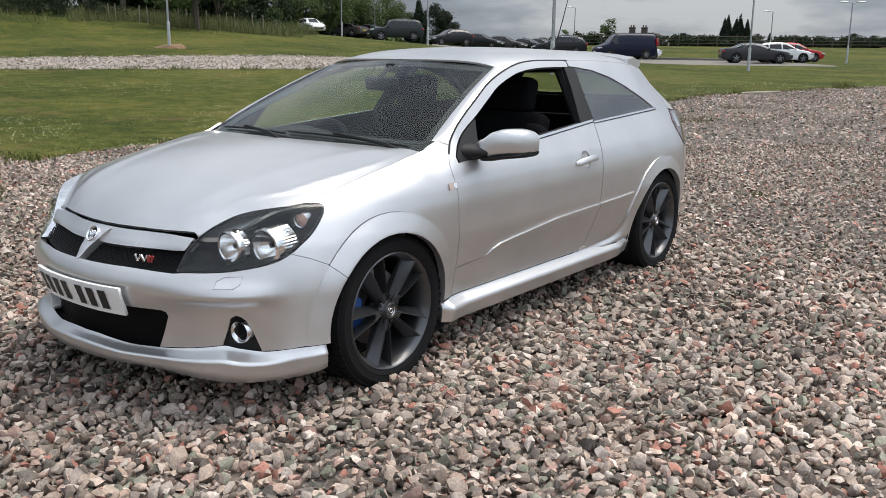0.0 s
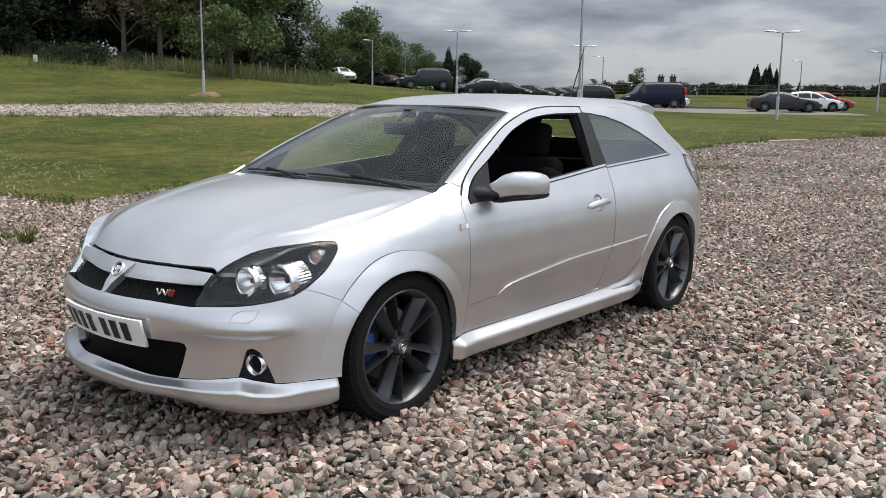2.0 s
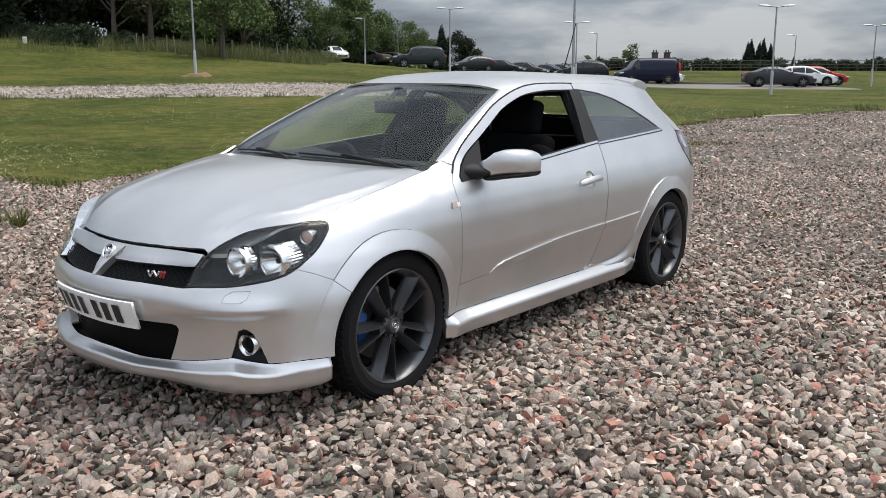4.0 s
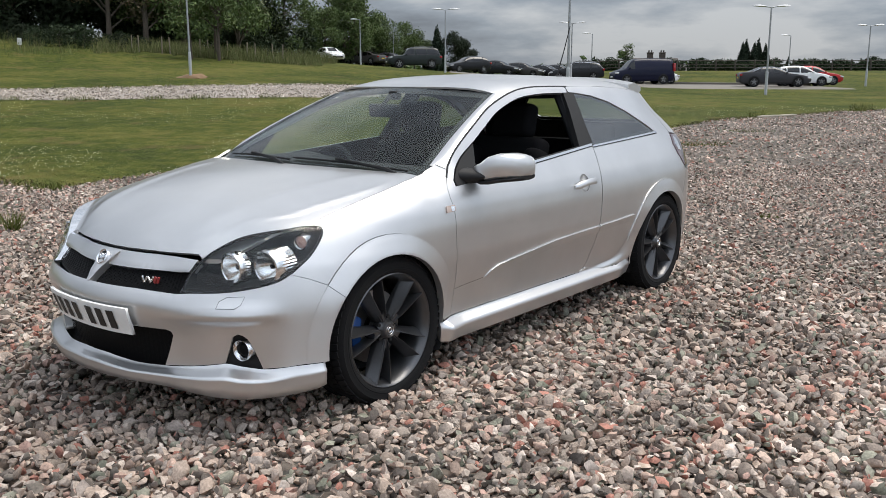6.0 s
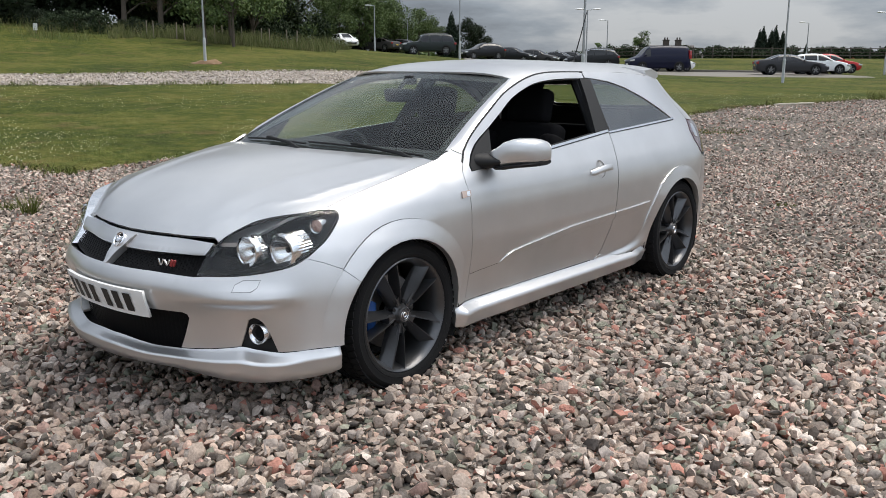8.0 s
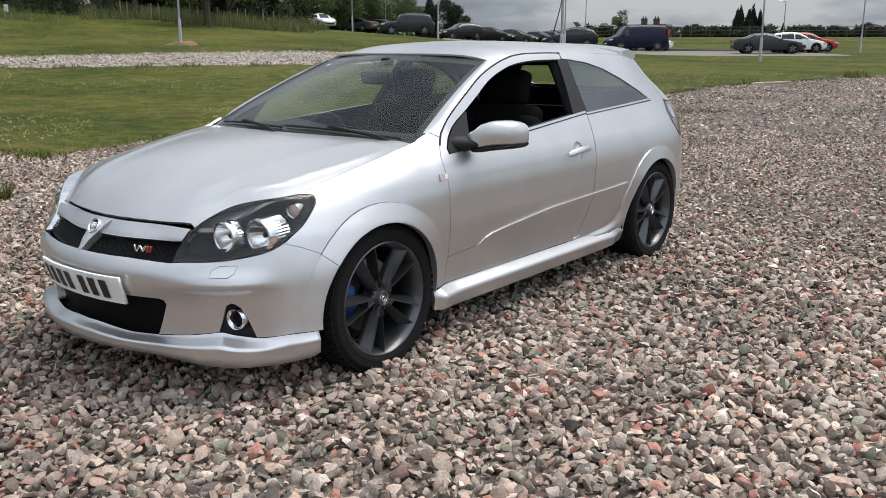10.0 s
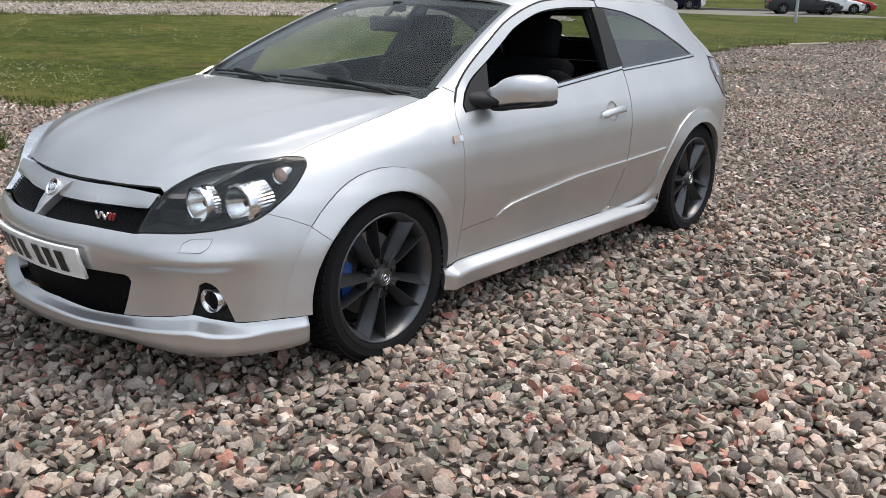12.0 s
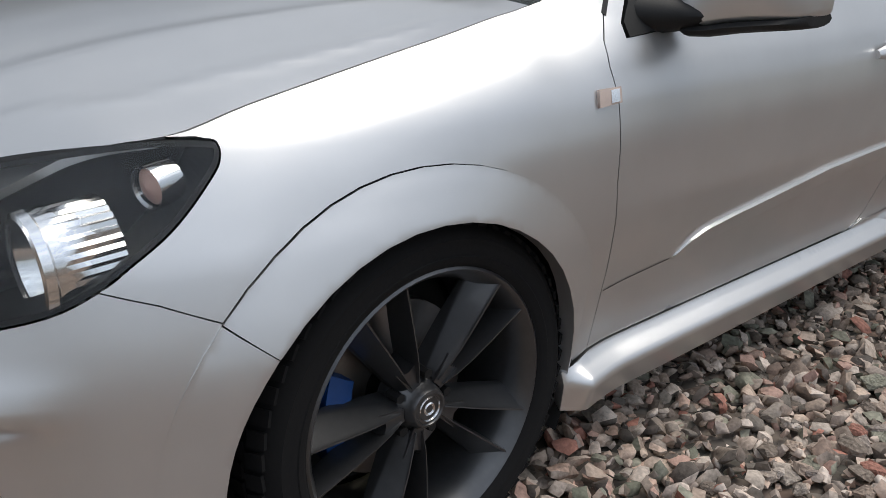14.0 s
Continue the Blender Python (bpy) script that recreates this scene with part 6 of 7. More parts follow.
def plant(src, u, v, scale=1.0, turn=0.0, sink=.0):
    x, y = to_xy(u, v)
    k = copy_thing(src, pose(x, y, land(u, v) - sink, 0, 0, turn))
    k.scale = (scale, scale, scale * random.uniform(.92, 1.08))
    return k


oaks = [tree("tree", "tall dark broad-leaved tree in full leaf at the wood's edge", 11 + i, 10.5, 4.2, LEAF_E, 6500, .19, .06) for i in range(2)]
oaks += [tree("tree", "green broad-leaved tree in full leaf at the wood's edge", 13 + i, 10.5, 4.0, LEAF_A, 6800, .175, .06) for i in range(2)]
pales = [tree("tree", "pale-leaved tree at the wood's edge", 31 + i, 10.0, 3.6, LEAF_B, 6500, .16, .10) for i in range(2)]
browns = [tree("tree", "thin brownish tree with bare lower stems", 41, 10.0, 3.4, LEAF_F, 6000, .13, .13)]
firs = [tree("conifer", "dark upright conifer beyond the car park", 51 + i, 7.5, 1.9, LEAF_C, 9000, .17, kind="fir") for i in range(2)]
saplings = [tree("sapling", "young staked tree on the grass bank", 61 + i, 5.2, 1.5, LEAF_A, 1500, .12, .4) for i in range(2)]
bushes = [tree("bush", "shrub with leaf colour darkened for the wood's shade", 81 + i, 2.2, 1.5, LEAF_E, 1200, .13, .05) for i in range(2)]
bushes += [tree("bush", "rough green bush at the edge of the grass", 71 + i, 2.2, 1.5, LEAF_D, 1200, .13, .05) for i in range(3)]
used = set()


def put_first(pool, key, u, v, scale, turn):
    """The first of a kind is moved into place; later ones are copies of it."""
    if key in used:
        return plant(pool, u, v, scale, turn)
    used.add(key)
    x, y = to_xy(u, v)
    pool.matrix_basis = pose(x, y, land(u, v), 0, 0, turn)
    pool.scale = (scale,) * 3
    return pool


rng = random.Random(5)
# the wood's edge: shade-darkened leaves at its far end, then brownish and pale trees, green ones towards the car park
for k in range(24):
    v = -62 + 45 * (k + rng.uniform(-.3, .3)) / 23
    u = 72 + rng.uniform(-2, 6) + max(0, v + 24) * .7
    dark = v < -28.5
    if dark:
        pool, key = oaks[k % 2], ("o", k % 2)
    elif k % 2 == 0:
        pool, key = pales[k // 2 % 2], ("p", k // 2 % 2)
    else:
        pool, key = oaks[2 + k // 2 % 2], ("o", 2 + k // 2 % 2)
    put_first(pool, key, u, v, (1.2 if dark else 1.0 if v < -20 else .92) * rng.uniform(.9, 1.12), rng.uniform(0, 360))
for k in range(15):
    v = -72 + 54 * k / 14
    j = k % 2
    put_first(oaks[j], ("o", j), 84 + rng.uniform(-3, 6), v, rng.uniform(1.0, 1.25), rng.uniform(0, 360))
for u, v, k in ((70.5, -26.2, .95), (71.5, -23.6, 1.02)):
    put_first(browns[0], ("n", 0), u, v, k, 90 * k)
# the lower end of the wood, tree by tree: place and scale
for i, (u, v, k) in enumerate(((88, -15.4, .72), (95, -13.3, .55), (94, -12.0, .52), (98, -10.4, .80), (97, -8.9, .66), (100, -7.4, .56), (101, -6.2, .54), (106, -8.5, .55), (115, -4.3, .52), (115, -3.0, .44),
                               (116, -1.7, .38), (114, 2.3, .47), (115, 3.6, .44))):
    deep = i > 10
    put_first(oaks[i % 2] if deep else oaks[2 + i % 2], ("o", i % 2 if deep else 2 + i % 2), u, v, k, 37 * i)
put_first(firs[0], ("f", 0), 113, -.05, .78, 20)
for i, (u, v, s) in enumerate(((120, 41.8, .52), (121, 42.6, .58), (120, 43.4, .55), (121, 44.3, .56), (120.5, 45.1, .48), (122, 46.0, .36), (140, 56.2, .36))):
    put_first(firs[i % 2], ("f", i % 2), u, v, s, 50 * i)
for i, (u, v, s) in enumerate(((60, -14.9, .9), (62, -15.6, 1.0), (60, -16.8, .85), (122, 26.2, .72))):
    put_first(saplings[i % 2], ("s", i % 2), u, v, s, 80 * i)
for i in range(78):
    if i < 34:
        u, v, s = 67 + rng.uniform(-1.5, 3), -52 + 30 * i / 33, rng.uniform(.3, .65)
    elif i < 54:
        v = -26 + 20 * (i - 34) / 19
        u, s = 76 + max(0, v + 22) * .9 + 13 * smooth(-18, -11, v) + rng.uniform(0, 2), rng.uniform(.8, 1.3)
    else:
        u, v, s = 118 + rng.uniform(-4, 6), 16 + 56 * (i - 54) / 23, rng.uniform(.45, .80)
    j = (i % 2 if i % 5 else 2) if i < 34 else 2 + i % 3
    put_first(bushes[j], ("b", j), u, v, s, 70 * i)
for i, (u, v, s) in enumerate(((63, -28.6, .62), (63.5, -27.2, .70), (64, -25.6, .66))):
    put_first(bushes[2 + i % 3], ("b", 2 + i % 3), u, v, s, 40 * i)

# ---- fences, house, distance ----
WOOD = plain("weathered_fence_wood", (.20, .17, .13), .9, vary=.25, scale=4, grain=30)
post_src = None
for k in (0, 1, 3, 4, 6, 7, 8, 10, 12, 13, 15, 16):
    u, v = 63.5 + .12 * k, -22 + .66 * k + .5 * noise.noise((k * 1.7, 0, 0))
    x, y = to_xy(u, v)
    if post_src is None:
        post_src = thing("fence_post", "weathered round fence post in rough grass", "fence post", (x, y, land(u, v)), "fence along the wood")
        bm = bmesh.new()
        rod(bm, (0, 0, -.2), (0, 0, 1.15), .045, .040, 8)
        rod(bm, (0, 0, 1.15), (0, 0, 1.19), .040, .016, 8)
        part("post", bm, WOOD, post_src)
    else:
        copy_thing(post_src, pose(x, y, land(u, v), rng.uniform(-3, 3), rng.uniform(-3, 3), 0))
FENCE = plain("dark_fence_wood", (.07, .06, .05), .9, vary=.25)
# white notice board at the edge of the wood
notice = thing("notice_board", "small white notice board on a post by the wood", "sign", (*to_xy(60, -28.4), land(60, -28.4)), turn=math.degrees(math.atan2(RIGHT.y, RIGHT.x)))
bm = bmesh.new()
box(bm, (.06, .06, .75), Matrix.Translation((0, .04, .28)), .005, 1)
part("post", bm, WOOD, notice)
bm = bmesh.new()
box(bm, (.30, .02, .46), Matrix.Translation((0, 0, .42)), .006, 1)
part("board", bm, plain("white_board", (.75, .75, .73), .5, vary=.06), notice)
rail = thing("rail_fence", "long wooden post-and-rail fence before the hedge", "fence")
for k in range(36):
    u, v = 108, 20 + 2.4 * k
    x, y = to_xy(u, v)
    bm = bmesh.new()
    box(bm, (.14, .14, 1.5), Matrix.Translation((x, y, land(u, v) + .6)), .01, 1)
    part("post", bm, FENCE, rail)
for h in (.35, .75, 1.2):
    bm = bmesh.new()
    tube(bm, [(*to_xy(108, v), land(108, v) + h) for v in (19, 22, 26, 40, 60, 106)], .05, 6)
    part("rail", bm, FENCE, rail)
ROOF = plain("dark_roof_slate", (.085, .075, .07), .85, vary=.2, grain=12)
BRICK = plain("house_brick", (.075, .06, .052), .9, vary=.2, grain=10)
ROOF_R = plain("red_roof_tile", (.36, .10, .06), .85, vary=.2, grain=10)


def house(u, v, w, d, eave, ridge, roofmat, stacks, label, turn=0.0):
    x, y = to_xy(u, v)
    ob = thing("house", label, "house", (x, y, land(u, v) - .3), turn=math.degrees(math.atan2(RIGHT.y, RIGHT.x)) + turn)
    bm = bmesh.new()
    box(bm, (w, d, eave), Matrix.Translation((0, 0, eave / 2)), .02, 1)
    part("wall", bm, BRICK, ob)
    bm = bmesh.new()
    e = .35
    pts = [(-w / 2 - e, -d / 2 - e, eave - .1), (w / 2 + e, -d / 2 - e, eave - .1), (w / 2 + e, d / 2 + e, eave - .1), (-w / 2 - e, d / 2 + e, eave - .1), (-w / 2 - e, 0, ridge), (w / 2 + e, 0, ridge)]
    vs6 = [bm.verts.new(p) for p in pts]
    for f in ((0, 1, 5, 4), (2, 3, 4, 5), (1, 2, 5), (3, 0, 4), (3, 2, 1, 0)):
        bm.faces.new([vs6[i] for i in f])
    part("roof", bm, roofmat, ob, shade=False)
    for sx in stacks:
        bm = bmesh.new()
        box(bm, (.9, .8, 1.7), Matrix.Translation((sx * w / 2, 0, ridge)), .02, 1)
        box(bm, (1.05, .95, .16), Matrix.Translation((sx * w / 2, 0, ridge + .86)), .02, 1)
        for k in (-.22, .22):
            rod(bm, (sx * w / 2 + k, 0, ridge + .9), (sx * w / 2 + k, 0, ridge + 1.3), .13, .11, 8)
        part("chimney", bm, BRICK, ob)
    return ob


house(150, 37.2, 7.2, 6, .9, 2.75, ROOF, (-.22, .36), "low dark-roofed house with two chimneys behind a hedge")
house(175, 52, 16, 8, .8, 1.9, ROOF, (), "long dark roof behind the hedge")
house(165, 84, 16, 7, .8, 2.0, ROOF_R, (), "red-tiled roof behind the hedge")
house(165, 104, 12, 7, .8, 2.0, ROOF_R, (), "red-tiled roof behind the hedge")
# hedge and far woods
verts, faces = [], []
g = np.random.default_rng(9)
blobs = []
for k in range(190):
    u, v = 113 + g.uniform(-.8, .8), 17 + 88 * k / 189
    if noise.noise((v * .21, 0, 1)) < -.22:
        continue
    x, y = to_xy(u, v)
    blobs.append((x, y, land(u, v) + g.uniform(.3, .8), g.uniform(.5, .75), 1.0))
vv, ff = leaf_cloud(g, blobs, 42000, .17)
tagged(link("hedge", vv, ff, LEAF_D), "uneven field hedge beyond the car park", "hedge", kind="stuff")
blobs = []
for k in range(260):
    u, v = 330 + g.uniform(-20, 60), -260 + 620 * k / 259
    x, y = to_xy(u, v)
    blobs.append((x, y, land(u, v) + g.uniform(-1, 2.2), g.uniform(3, 5.5), .7))
vv, ff = leaf_cloud(g, blobs, 9000, 1.3)
tagged(link("far_woods", vv, ff, LEAF_A), "low dark line of distant trees", "woods", kind="stuff")

# ---- grass and weeds ----
BLADE = by_piece("grass_blades", [(.062, .084, .015), (.078, .100, .018), (.095, .112, .024), (.140, .132, .045)], .8, relief=0, grain=5.0, broad=.42)
FLOWER = plain("white_clover_heads", (.62, .60, .42), .8)
DRYGRASS = by_piece("rough_grass", [(.08, .105, .03), (.125, .14, .05), (.20, .185, .085), (.10, .12, .037)], .85, relief=0, grain=5.0)


def blades(rng, places, lo, hi, width, lean=.35):
    """Thin blades; returns their points and faces."""
    verts, faces = [], []
    for x, y, z in places:
        h, a, w = rng.uniform(lo, hi), rng.uniform(0, 6.28), width * rng.uniform(.6, 1.4)
        dx, dy = rng.normal(0, lean * h, 2)
        k = len(verts)
        c, s = math.cos(a) * w, math.sin(a) * w
        if c * dy - s * dx < 0:
            c, s = -c, -s
        verts += [(x - c, y - s, z), (x + c, y + s, z), (x + dx, y + dy, z + h)]
        faces.append((k, k + 1, k + 2))
    return verts, faces


g = np.random.default_rng(3)
places = []
while len(places) < 60000:
    u = 9 + 24 * g.uniform(0, 1) ** 1.6
    v = u * g.uniform(-.62, .62)
    if u > yard_edge(v) + .05 * g.normal() and not (near(v) - .1 < u < far(v)):
        x, y = to_xy(u, v)
        places.append((x, y, land(u, v) - .02))
vv, ff = blades(g, places, .010, .026, .005, 1.2)
tagged(link("lawn_grass", vv, ff, BLADE, normals=[(0, 0, 1)] * len(vv)), "short mown lawn grass", "grass", kind="stuff")
verts, faces = [], []
for x, y, z in places[:5200]:
    u, v = to_uv(x, y)
    if noise.noise((x * .25, y * .25, 5)) < -.12:
        continue
    r, h = g.uniform(.006, .011), z + g.uniform(.03, .05)
    k = len(verts)
    verts += [(x + r, y, h), (x - r, y, h), (x, y + r, h), (x, y - r, h), (x, y, h + r), (x, y, h - r)]
    faces += [tuple(k + i for i in f) for f in ((0, 2, 4), (2, 1, 4), (1, 3, 4), (3, 0, 4), (2, 0, 5), (1, 2, 5), (3, 1, 5), (0, 3, 5))]
tagged(link("clover_flowers", verts, faces, FLOWER), "scattered white clover heads in the lawn", "flowers", kind="stuff")
places = []
for k in range(85000):
    v = g.uniform(-52, -8)
    first = 51 + max(0, v + 34) * .42
    u = first + (68 - first) * g.uniform(0, 1) ** .7 + 1.6 * g.normal()
    if noise.noise((u * .35, v * .22, 2)) + .35 * noise.noise((u * 1.4, v * 1.1, 9)) < .28 * (1 - min(1, (u - first) / 6)):
        continue
    if v < -.39 * u and g.uniform() < .86:
        continue
    x, y = to_xy(u, v)
    places.append((x, y, land(u, v) - .03))
vv, ff = blades(g, places, .15, 1.15, .014, .30)
tagged(link("rough_grass", vv, ff, DRYGRASS), "tall unmown grass along the wood", "grass", kind="stuff")


places = []
while len(places) < 30000:
    u = 40 + 26 * g.uniform(0, 1) ** 1.3
    v = u * g.uniform(-.62, .62)
    if u > yard_edge(v) and not near(v) - .3 < u < far(v) + .2 and not (v > 0 and u > 53) and noise.noise((u * .3, v * .3, 4)) + .5 * noise.noise((u, v, 8)) > -.25:
        x, y = to_xy(u, v)
        places.append((x, y, land(u, v) - .025))
vv, ff = blades(g, places, .012, .035, .010, 1.2)
tagged(link("bank_grass", vv, ff, BLADE, normals=[(0, 0, 1)] * len(vv)), "uneven cut grass on the bank", "grass", kind="stuff")


# tufts that creep over the track's edges
places = []
for k in range(5200):
    v = g.uniform(-22, 3)
    u = (near(v) - .15 + .35 * g.normal()) if k % 3 else (far(v) + .2 + .4 * g.normal())
    if noise.noise((v * .9, k % 3 > 0, 3)) + .6 * noise.noise((v * 3.1, k % 3 > 0, 8)) > .12:
        x, y = to_xy(u, v)
        places.append((x, y, land(u, v) - .01))
vv, ff = blades(g, places, .04, .22, .012, .4)
tagged(link("track_tufts", vv, ff, DRYGRASS), "tufts of grass along the edges of the track", "grass", kind="stuff")

# dry worn edge where the lawn meets the stones
places = []
for k in range(9000):
    v = g.uniform(-12, 16)
    u = yard_edge(v) + .10 + .28 * g.normal()
    if abs(v) < .62 * u and noise.noise((v * 1.3, u, 6)) > -.25:
        x, y = to_xy(u, v)
        places.append((x, y, land(u, v) - .01))
vv, ff = blades(g, places, .015, .05, .014)
tagged(link("lawn_edge", vv, ff, by_piece("dry_grass", [(.15, .115, .055), (.20, .15, .08), (.11, .10, .035), (.09, .105, .03)], .85, relief=0, grain=5.0)), "dry worn grass along the gravel's edge", "grass", kind="stuff")


MOSS = by_piece("moss_and_grass", [(.12, .115, .03), (.17, .15, .045), (.09, .10, .02), (.20, .16, .07)], .9, relief=0, grain=5.0)


def weed(u, v, r, count, tall, label, mat=BLADE):
    x0, y0 = to_xy(u, v)
    pl = []
    for k in range(count):
        a, d = g.uniform(0, 6.28), r * math.sqrt(g.uniform(0, 1))
        pl.append((x0 + d * math.cos(a), y0 + d * math.sin(a), land(u, v) - .01))
    vv, ff = blades(g, pl, tall * .4, tall, .007, .45)
    ob = link("weed", vv, ff, mat)
    return tagged(ob, label, "weed", kind="stuff")


weed(5.15, -2.72, .24, 1500, .035, "flat patch of yellow-green moss and grass among the stones", MOSS)
weed(5.35, -2.95, .17, 800, .03, "flat patch of yellow-green moss and grass among the stones", MOSS)
weed(7.9, -3.95, .07, 90, .26, "thin green weed growing in the gravel")
weed(8.1, -4.25, .08, 60, .16, "thin green weed growing in the gravel")
weed(10.9, -5.0, .22, 170, .13, "clump of weeds at the lawn's edge")
weed(8.5, 3.35, .10, 120, .06, "small tuft of grass in the gravel")
weed(17.5, 5.1, .9, 900, .07, "grass creeping into the gravel")
weed(20.5, 7.4, .6, 420, .06, "grass creeping into the gravel")
weed(22.5, 11.6, .5, 260, .05, "grass creeping into the gravel")
weed(25.6, 9.5, .28, 90, .28, "clump of weeds at the yard's edge")
weed(29.6, 14.4, .30, 110, .46, "clump of tall weeds at the yard's edge")
weed(30.4, 15.1, .25, 70, .40, "clump of tall weeds at the yard's edge")
# weathered timber that lies along the edge of the stones
bm = bmesh.new()
pts = []
for i in range(9):
    v = 9.3 + 1.7 * i / 8
    u = yard_edge(v) - .10 - .05 * noise.noise((v * 2, 0, 0))
    pts.append((*to_xy(u, v), land(u, v) + .035 + .008 * (i % 2)))
tube(bm, pts, [.022, .03, .034, .034, .032, .034, .03, .028, .018], 7)
tagged(part("timber_edging", bm, plain("bleached_timber", (.40, .36, .29), .9, vary=.2, grain=30)), "bleached timber pole along the edge of the gravel", "timber")

# ---- loose stones ----
STONE_COLOURS = [(.13, .115, .10), (.40, .345, .30), (.21, .185, .16), (.45, .37, .315), (.29, .26, .23), (.46, .40, .35), (.158, .170, .138), (.41, .315, .265), (.35, .31, .275), (.10, .09, .082), (.42, .355, .30), (.232, .241, .20), (.32, .27, .23), (.36, .33, .295), (.58, .53, .48), (.19, .165, .145), (.37, .265, .23), (.27, .23, .195), (.48, .44, .40), (.34, .18, .145), (.30, .27, .245), (.15, .14, .125), (.40, .36, .32), (.25, .20, .17)]
# the rock is banded: each piece a little stronger in its own hue
STONE_COLOURS = [tuple(max(.02, (r + g + b) / 3 + 1.08 * (c - (r + g + b) / 3)) * k for c, k in zip((r, g, b), (1.0, .935, .90))) for r, g, b in STONE_COLOURS]
STONE = by_piece("crushed_stone", STONE_COLOURS, .78, grain=110.0, vary=.50, relief=.005, broad=.24)
TRACKSTONE = by_piece("pale_track_stones", [(.47, .405, .34), (.35, .295, .245), (.60, .54, .46), (.22, .185, .15)], .85, grain=60.0, vary=.3, relief=.003, broad=.2)
STONE_ONE = by_piece("crushed_stone_single", STONE_COLOURS, .78, island=False, grain=3.0, vary=.50, relief=.05)


def stone_shapes(count, points, seed):
    rng = np.random.default_rng(seed)
    shapes = []
    for k in range(count):
        bm = bmesh.new()
        # points spread evenly round a blunt lump, then jogged
        i = np.arange(points) + .5
        ph, th = np.arccos(1 - 2 * i / points), np.pi * (1 + 5 ** .5) * i + rng.uniform(0, 6.28)
        d = np.stack([np.cos(th) * np.sin(ph), np.sin(th) * np.sin(ph), np.cos(ph)], -1) + rng.normal(0, .27, (points, 3))
        d /= np.linalg.norm(d, axis=1)[:, None]
        d = np.sign(d) * np.abs(d) ** .76
        d *= rng.uniform(.86, 1.08, (points, 1)) * (1.12, rng.uniform(.66, .95), rng.uniform(.36, .62))
        for p in d:
            bm.verts.new(p)
        r = bmesh.ops.convex_hull(bm, input=bm.verts)
        loose = [v for v in bm.verts if not v.link_faces]
        bmesh.ops.delete(bm, geom=loose, context="VERTS")
        bmesh.ops.triangulate(bm, faces=bm.faces)
        bm.verts.ensure_lookup_table()
        shapes.append((np.array([v.co[:] for v in bm.verts]), np.array([[v.index for v in f.verts] for f in bm.faces])))
        bm.free()
    return shapes


SHAPES_NEAR, SHAPES_FAR = stone_shapes(24, 13, 1), stone_shapes(14, 8, 2)


def turns(rng, n, flat):
    """Random rotations; flat stones lie mostly on their broad side."""
    q = rng.normal(size=(n, 4)) * (1, flat, flat, 1)
    q /= np.linalg.norm(q, axis=1)[:, None]
    w, x, y, z = q.T
    return np.stack([np.stack([1 - 2 * (y * y + z * z), 2 * (x * y - z * w), 2 * (x * z + y * w)], -1),
                     np.stack([2 * (x * y + z * w), 1 - 2 * (x * x + z * z), 2 * (y * z - x * w)], -1),
                     np.stack([2 * (x * z - y * w), 2 * (y * z + x * w), 1 - 2 * (x * x + y * y)], -1)], -2)


def scatter(name, xy, zs, sizes, shapes, rng, mat, label):
    n = len(xy)
    which = rng.integers(0, len(shapes), n)
    rot = turns(rng, n, .38)
    vs, fs, base = [], [], 0
    for k, (v, f) in enumerate(shapes):
        idx = np.nonzero(which == k)[0]
        if not len(idx):
            continue
        p = np.einsum("nij,vj->nvi", rot[idx], v) * sizes[idx][:, None, None]
        p += np.column_stack([xy[idx], zs[idx]])[:, None, :]
        vs.append(p.reshape(-1, 3))
        fs.append((f[None] + (base + np.arange(len(idx)) * len(v))[:, None, None]).reshape(-1, 3))
        base += len(idx) * len(v)
    v, f = np.vstack(vs), np.vstack(fs)
    me = bpy.data.meshes.new(name)
    me.vertices.add(len(v))
    me.vertices.foreach_set("co", v.astype(np.float32).ravel())
    me.loops.add(len(f) * 3)
    me.loops.foreach_set("vertex_index", f.astype(np.int32).ravel())
    me.polygons.add(len(f))
    me.polygons.foreach_set("loop_start", np.arange(0, len(f) * 3, 3, dtype=np.int32))
    me.update(calc_edges=True)
    me.polygons.foreach_set("use_smooth", [True] * len(me.polygons))
    me.set_sharp_from_angle(angle=radians(48))
    me.materials.append(mat)
    ob = new(name, me)
    return tagged(ob, label, "gravel", kind="stuff")


def spread(rng, u0, u1, wide, density, extra=0.0):
    """Even, jittered places in the yard between two distances from the walk's start."""
    step = 1 / math.sqrt(density)
    out = []
    for u in np.arange(u0, u1, step):
        half = wide * max(u, 0) + extra
        vs_ = np.arange(-half, half, step)
        out.append(np.column_stack([np.full(len(vs_), u), vs_]))
    uv = np.vstack(out)
    uv += rng.uniform(-.55, .55, uv.shape) * step
    lim = np.array([yard_edge(v) for v in uv[:, 1]]) if u1 > 8 else np.full(len(uv), 99.0)
    uv = uv[uv[:, 0] < lim + .15 * rng.normal(size=len(uv))]
    xy = np.array(START)[None] + uv[:, :1] * np.array(AHEAD)[None] + uv[:, 1:] * np.array(RIGHT)[None]
    z = np.array([land(u, v) for u, v in uv])
    return xy, z


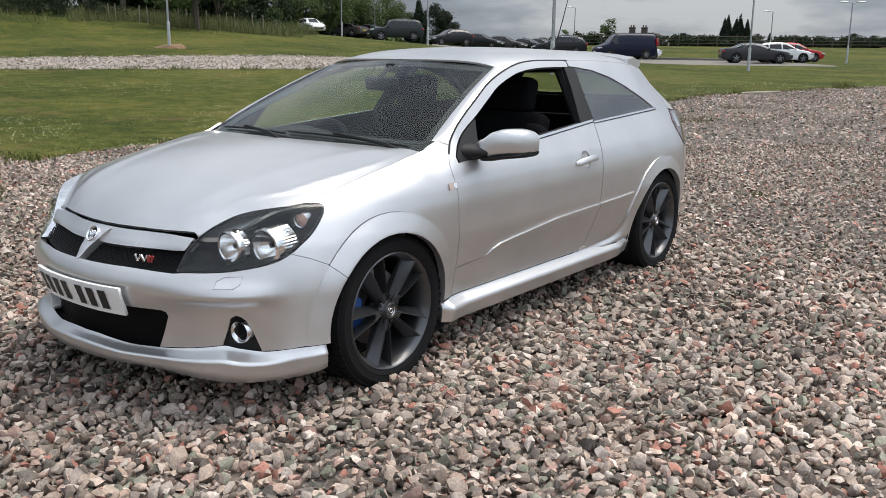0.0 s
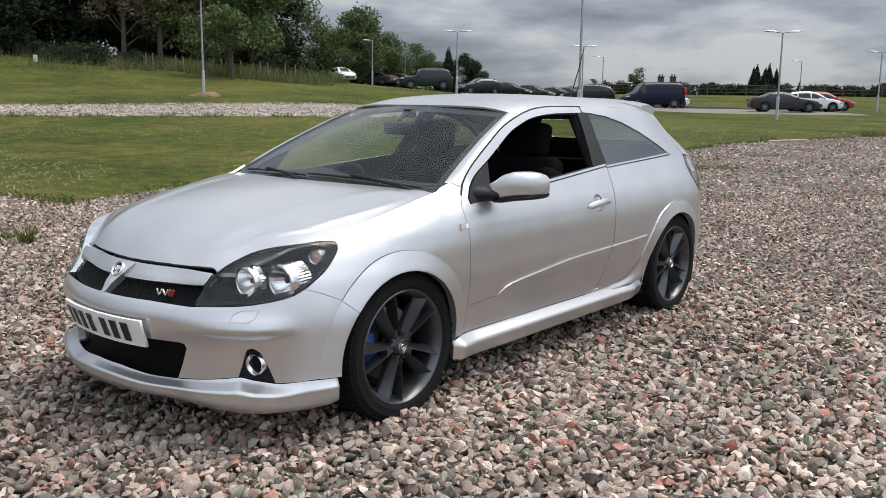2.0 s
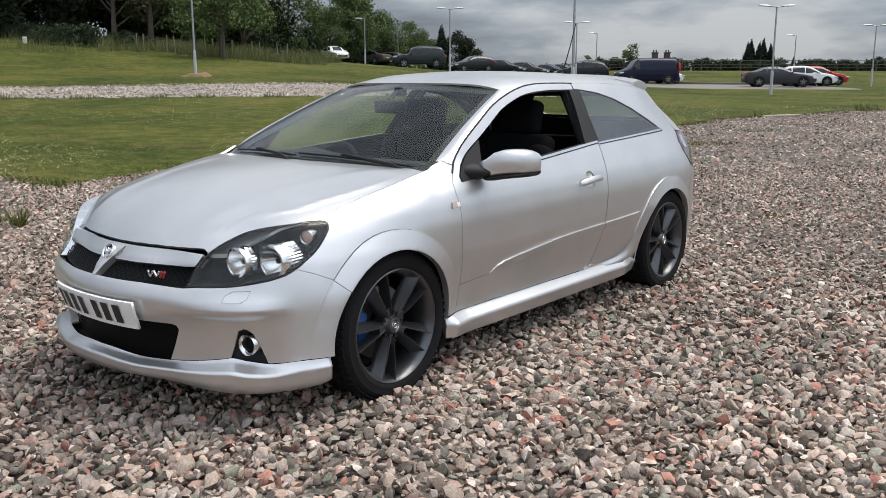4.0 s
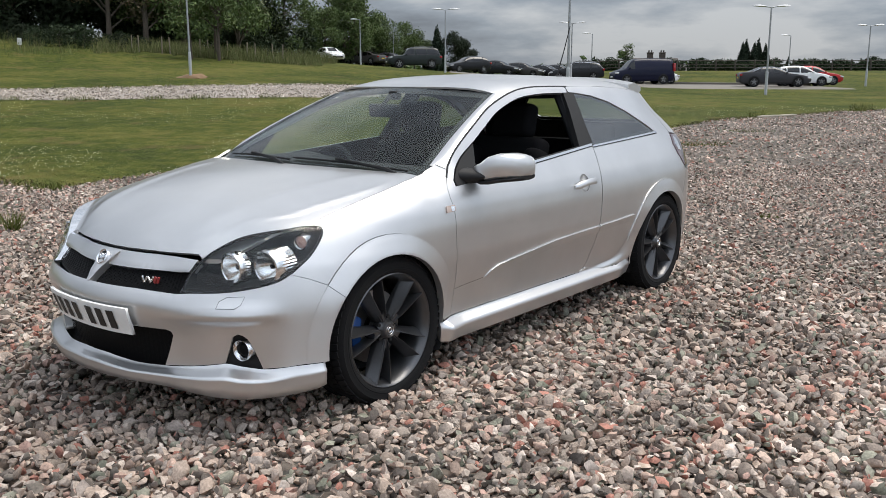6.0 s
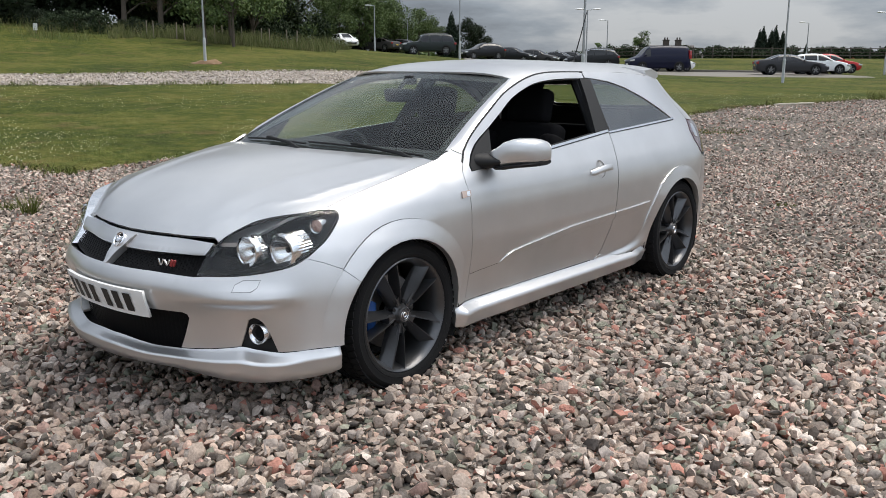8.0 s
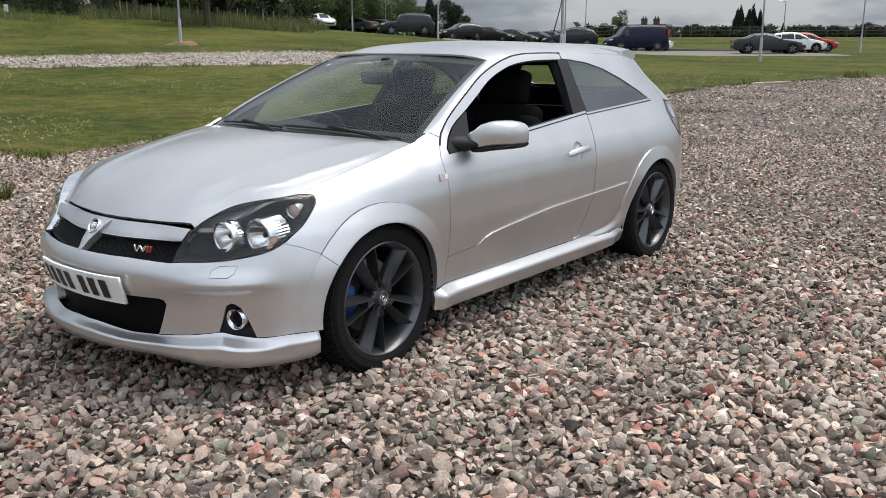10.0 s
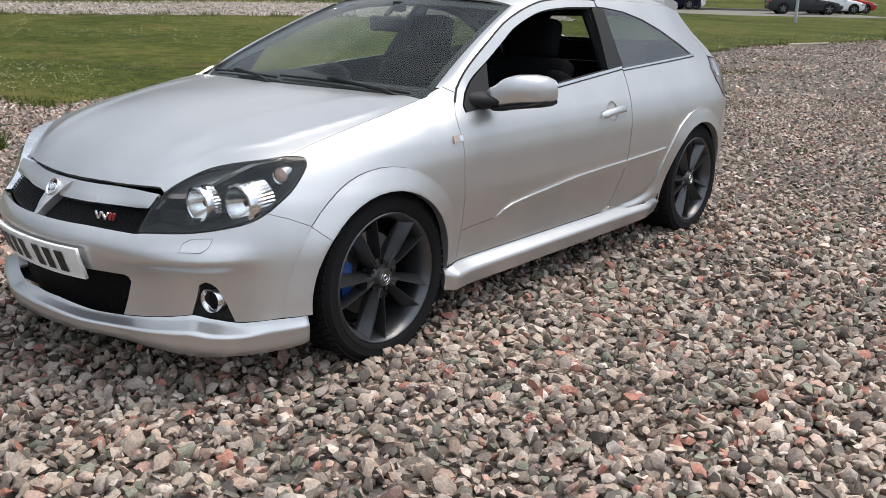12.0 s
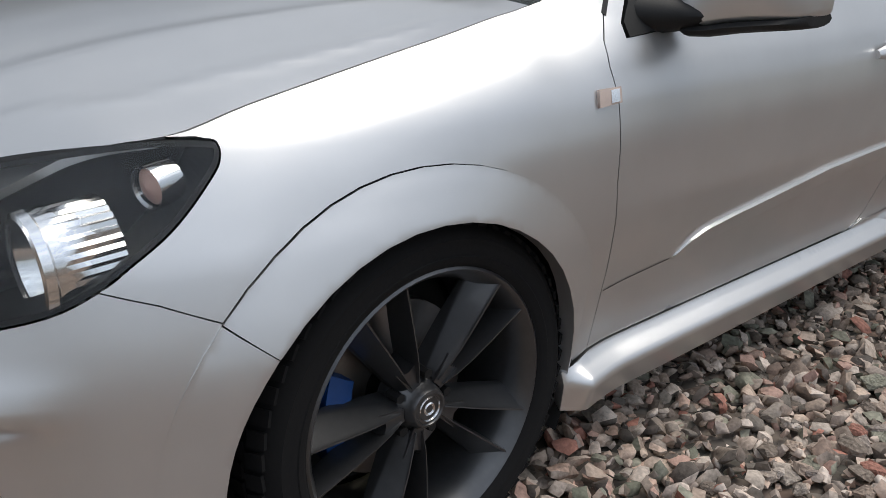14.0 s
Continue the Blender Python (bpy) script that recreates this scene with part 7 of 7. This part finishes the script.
rng_s = np.random.default_rng(21)
xy, z = spread(rng_s, .7, 6.2, .54, 1550, .75)
size = (.0105 + .0215 * rng_s.uniform(size=len(xy)) ** 1.4) * np.where(rng_s.uniform(size=len(xy)) < .07, 1.3, 1.0)
scatter("gravel_near", xy, z + rng_s.uniform(-.014, .034, len(xy)), size, SHAPES_NEAR, rng_s, STONE, "loose crushed stones in grey, pink, buff and brick red")
xy, z = spread(rng_s, 6.2, 13.5, .56, 450, .3)
size = rng_s.uniform(.016, .036, len(xy))
scatter("gravel_middle", xy, z + rng_s.uniform(-.006, .016, len(xy)), size, SHAPES_FAR, rng_s, STONE, "loose crushed stones further over the yard")
xy, z = spread(rng_s, 13.5, 42, .56, 60, .3)
size = rng_s.uniform(.03, .055, len(xy))
scatter("gravel_far", xy, z + rng_s.uniform(-.01, .01, len(xy)), size, SHAPES_FAR, rng_s, STONE, "thinly seen stones at the far side of the yard")

xy = np.column_stack([rng_s.uniform(-8, 8, 20000), rng_s.uniform(-9.5, 6, 20000)])
d = xy - np.array(START)[None]
u, v = d @ np.array(AHEAD), d @ np.array(RIGHT)
xy = xy[~((u > .7) & (np.abs(v) < .54 * u + .75))]
scatter("gravel_beyond", xy, rng_s.uniform(-.008, .018, len(xy)), rng_s.uniform(.018, .042, len(xy)), SHAPES_FAR, rng_s, STONE, "loose crushed stones round the rest of the yard")

uv = np.column_stack([rng_s.uniform(0, 1, 10000), rng_s.uniform(-34, 5, 10000)])
uv[:, 0] = [near(v) + (far(v) - near(v)) * w for w, v in uv]
xy = np.array(START)[None] + uv[:, :1] * np.array(AHEAD)[None] + uv[:, 1:] * np.array(RIGHT)[None]
z = np.array([land(u, v) for u, v in uv])
scatter("track_stones", xy, z + .012, rng_s.uniform(.025, .065, len(xy)), SHAPES_FAR, rng_s, TRACKSTONE, "loose pale stones on the track")

# the stones that lie nearest the walk, one by one
yard = bpy.data.objects["gravel_yard"]
single = []
for k, (v, f) in enumerate(SHAPES_NEAR):
    me = bpy.data.meshes.new("stone")
    me.from_pydata([tuple(p) for p in v], [], [tuple(int(i) for i in t) for t in f])
    me.materials.append(STONE_ONE)
    single.append(me)
for k in range(290):
    x, y = 1.05 + .95 * rng_s.uniform(), -1.55 + 1.5 * rng_s.uniform()
    ob = new("stone", single[k % 24])
    s = rng_s.uniform(.018, .034)
    ob.matrix_basis = pose(x, y, .022 + rng_s.uniform(0, .008), rng_s.uniform(-25, 25), rng_s.uniform(-25, 25), rng_s.uniform(0, 360)) @ Matrix.Diagonal((s, s, s, 1))
    ob.parent = yard
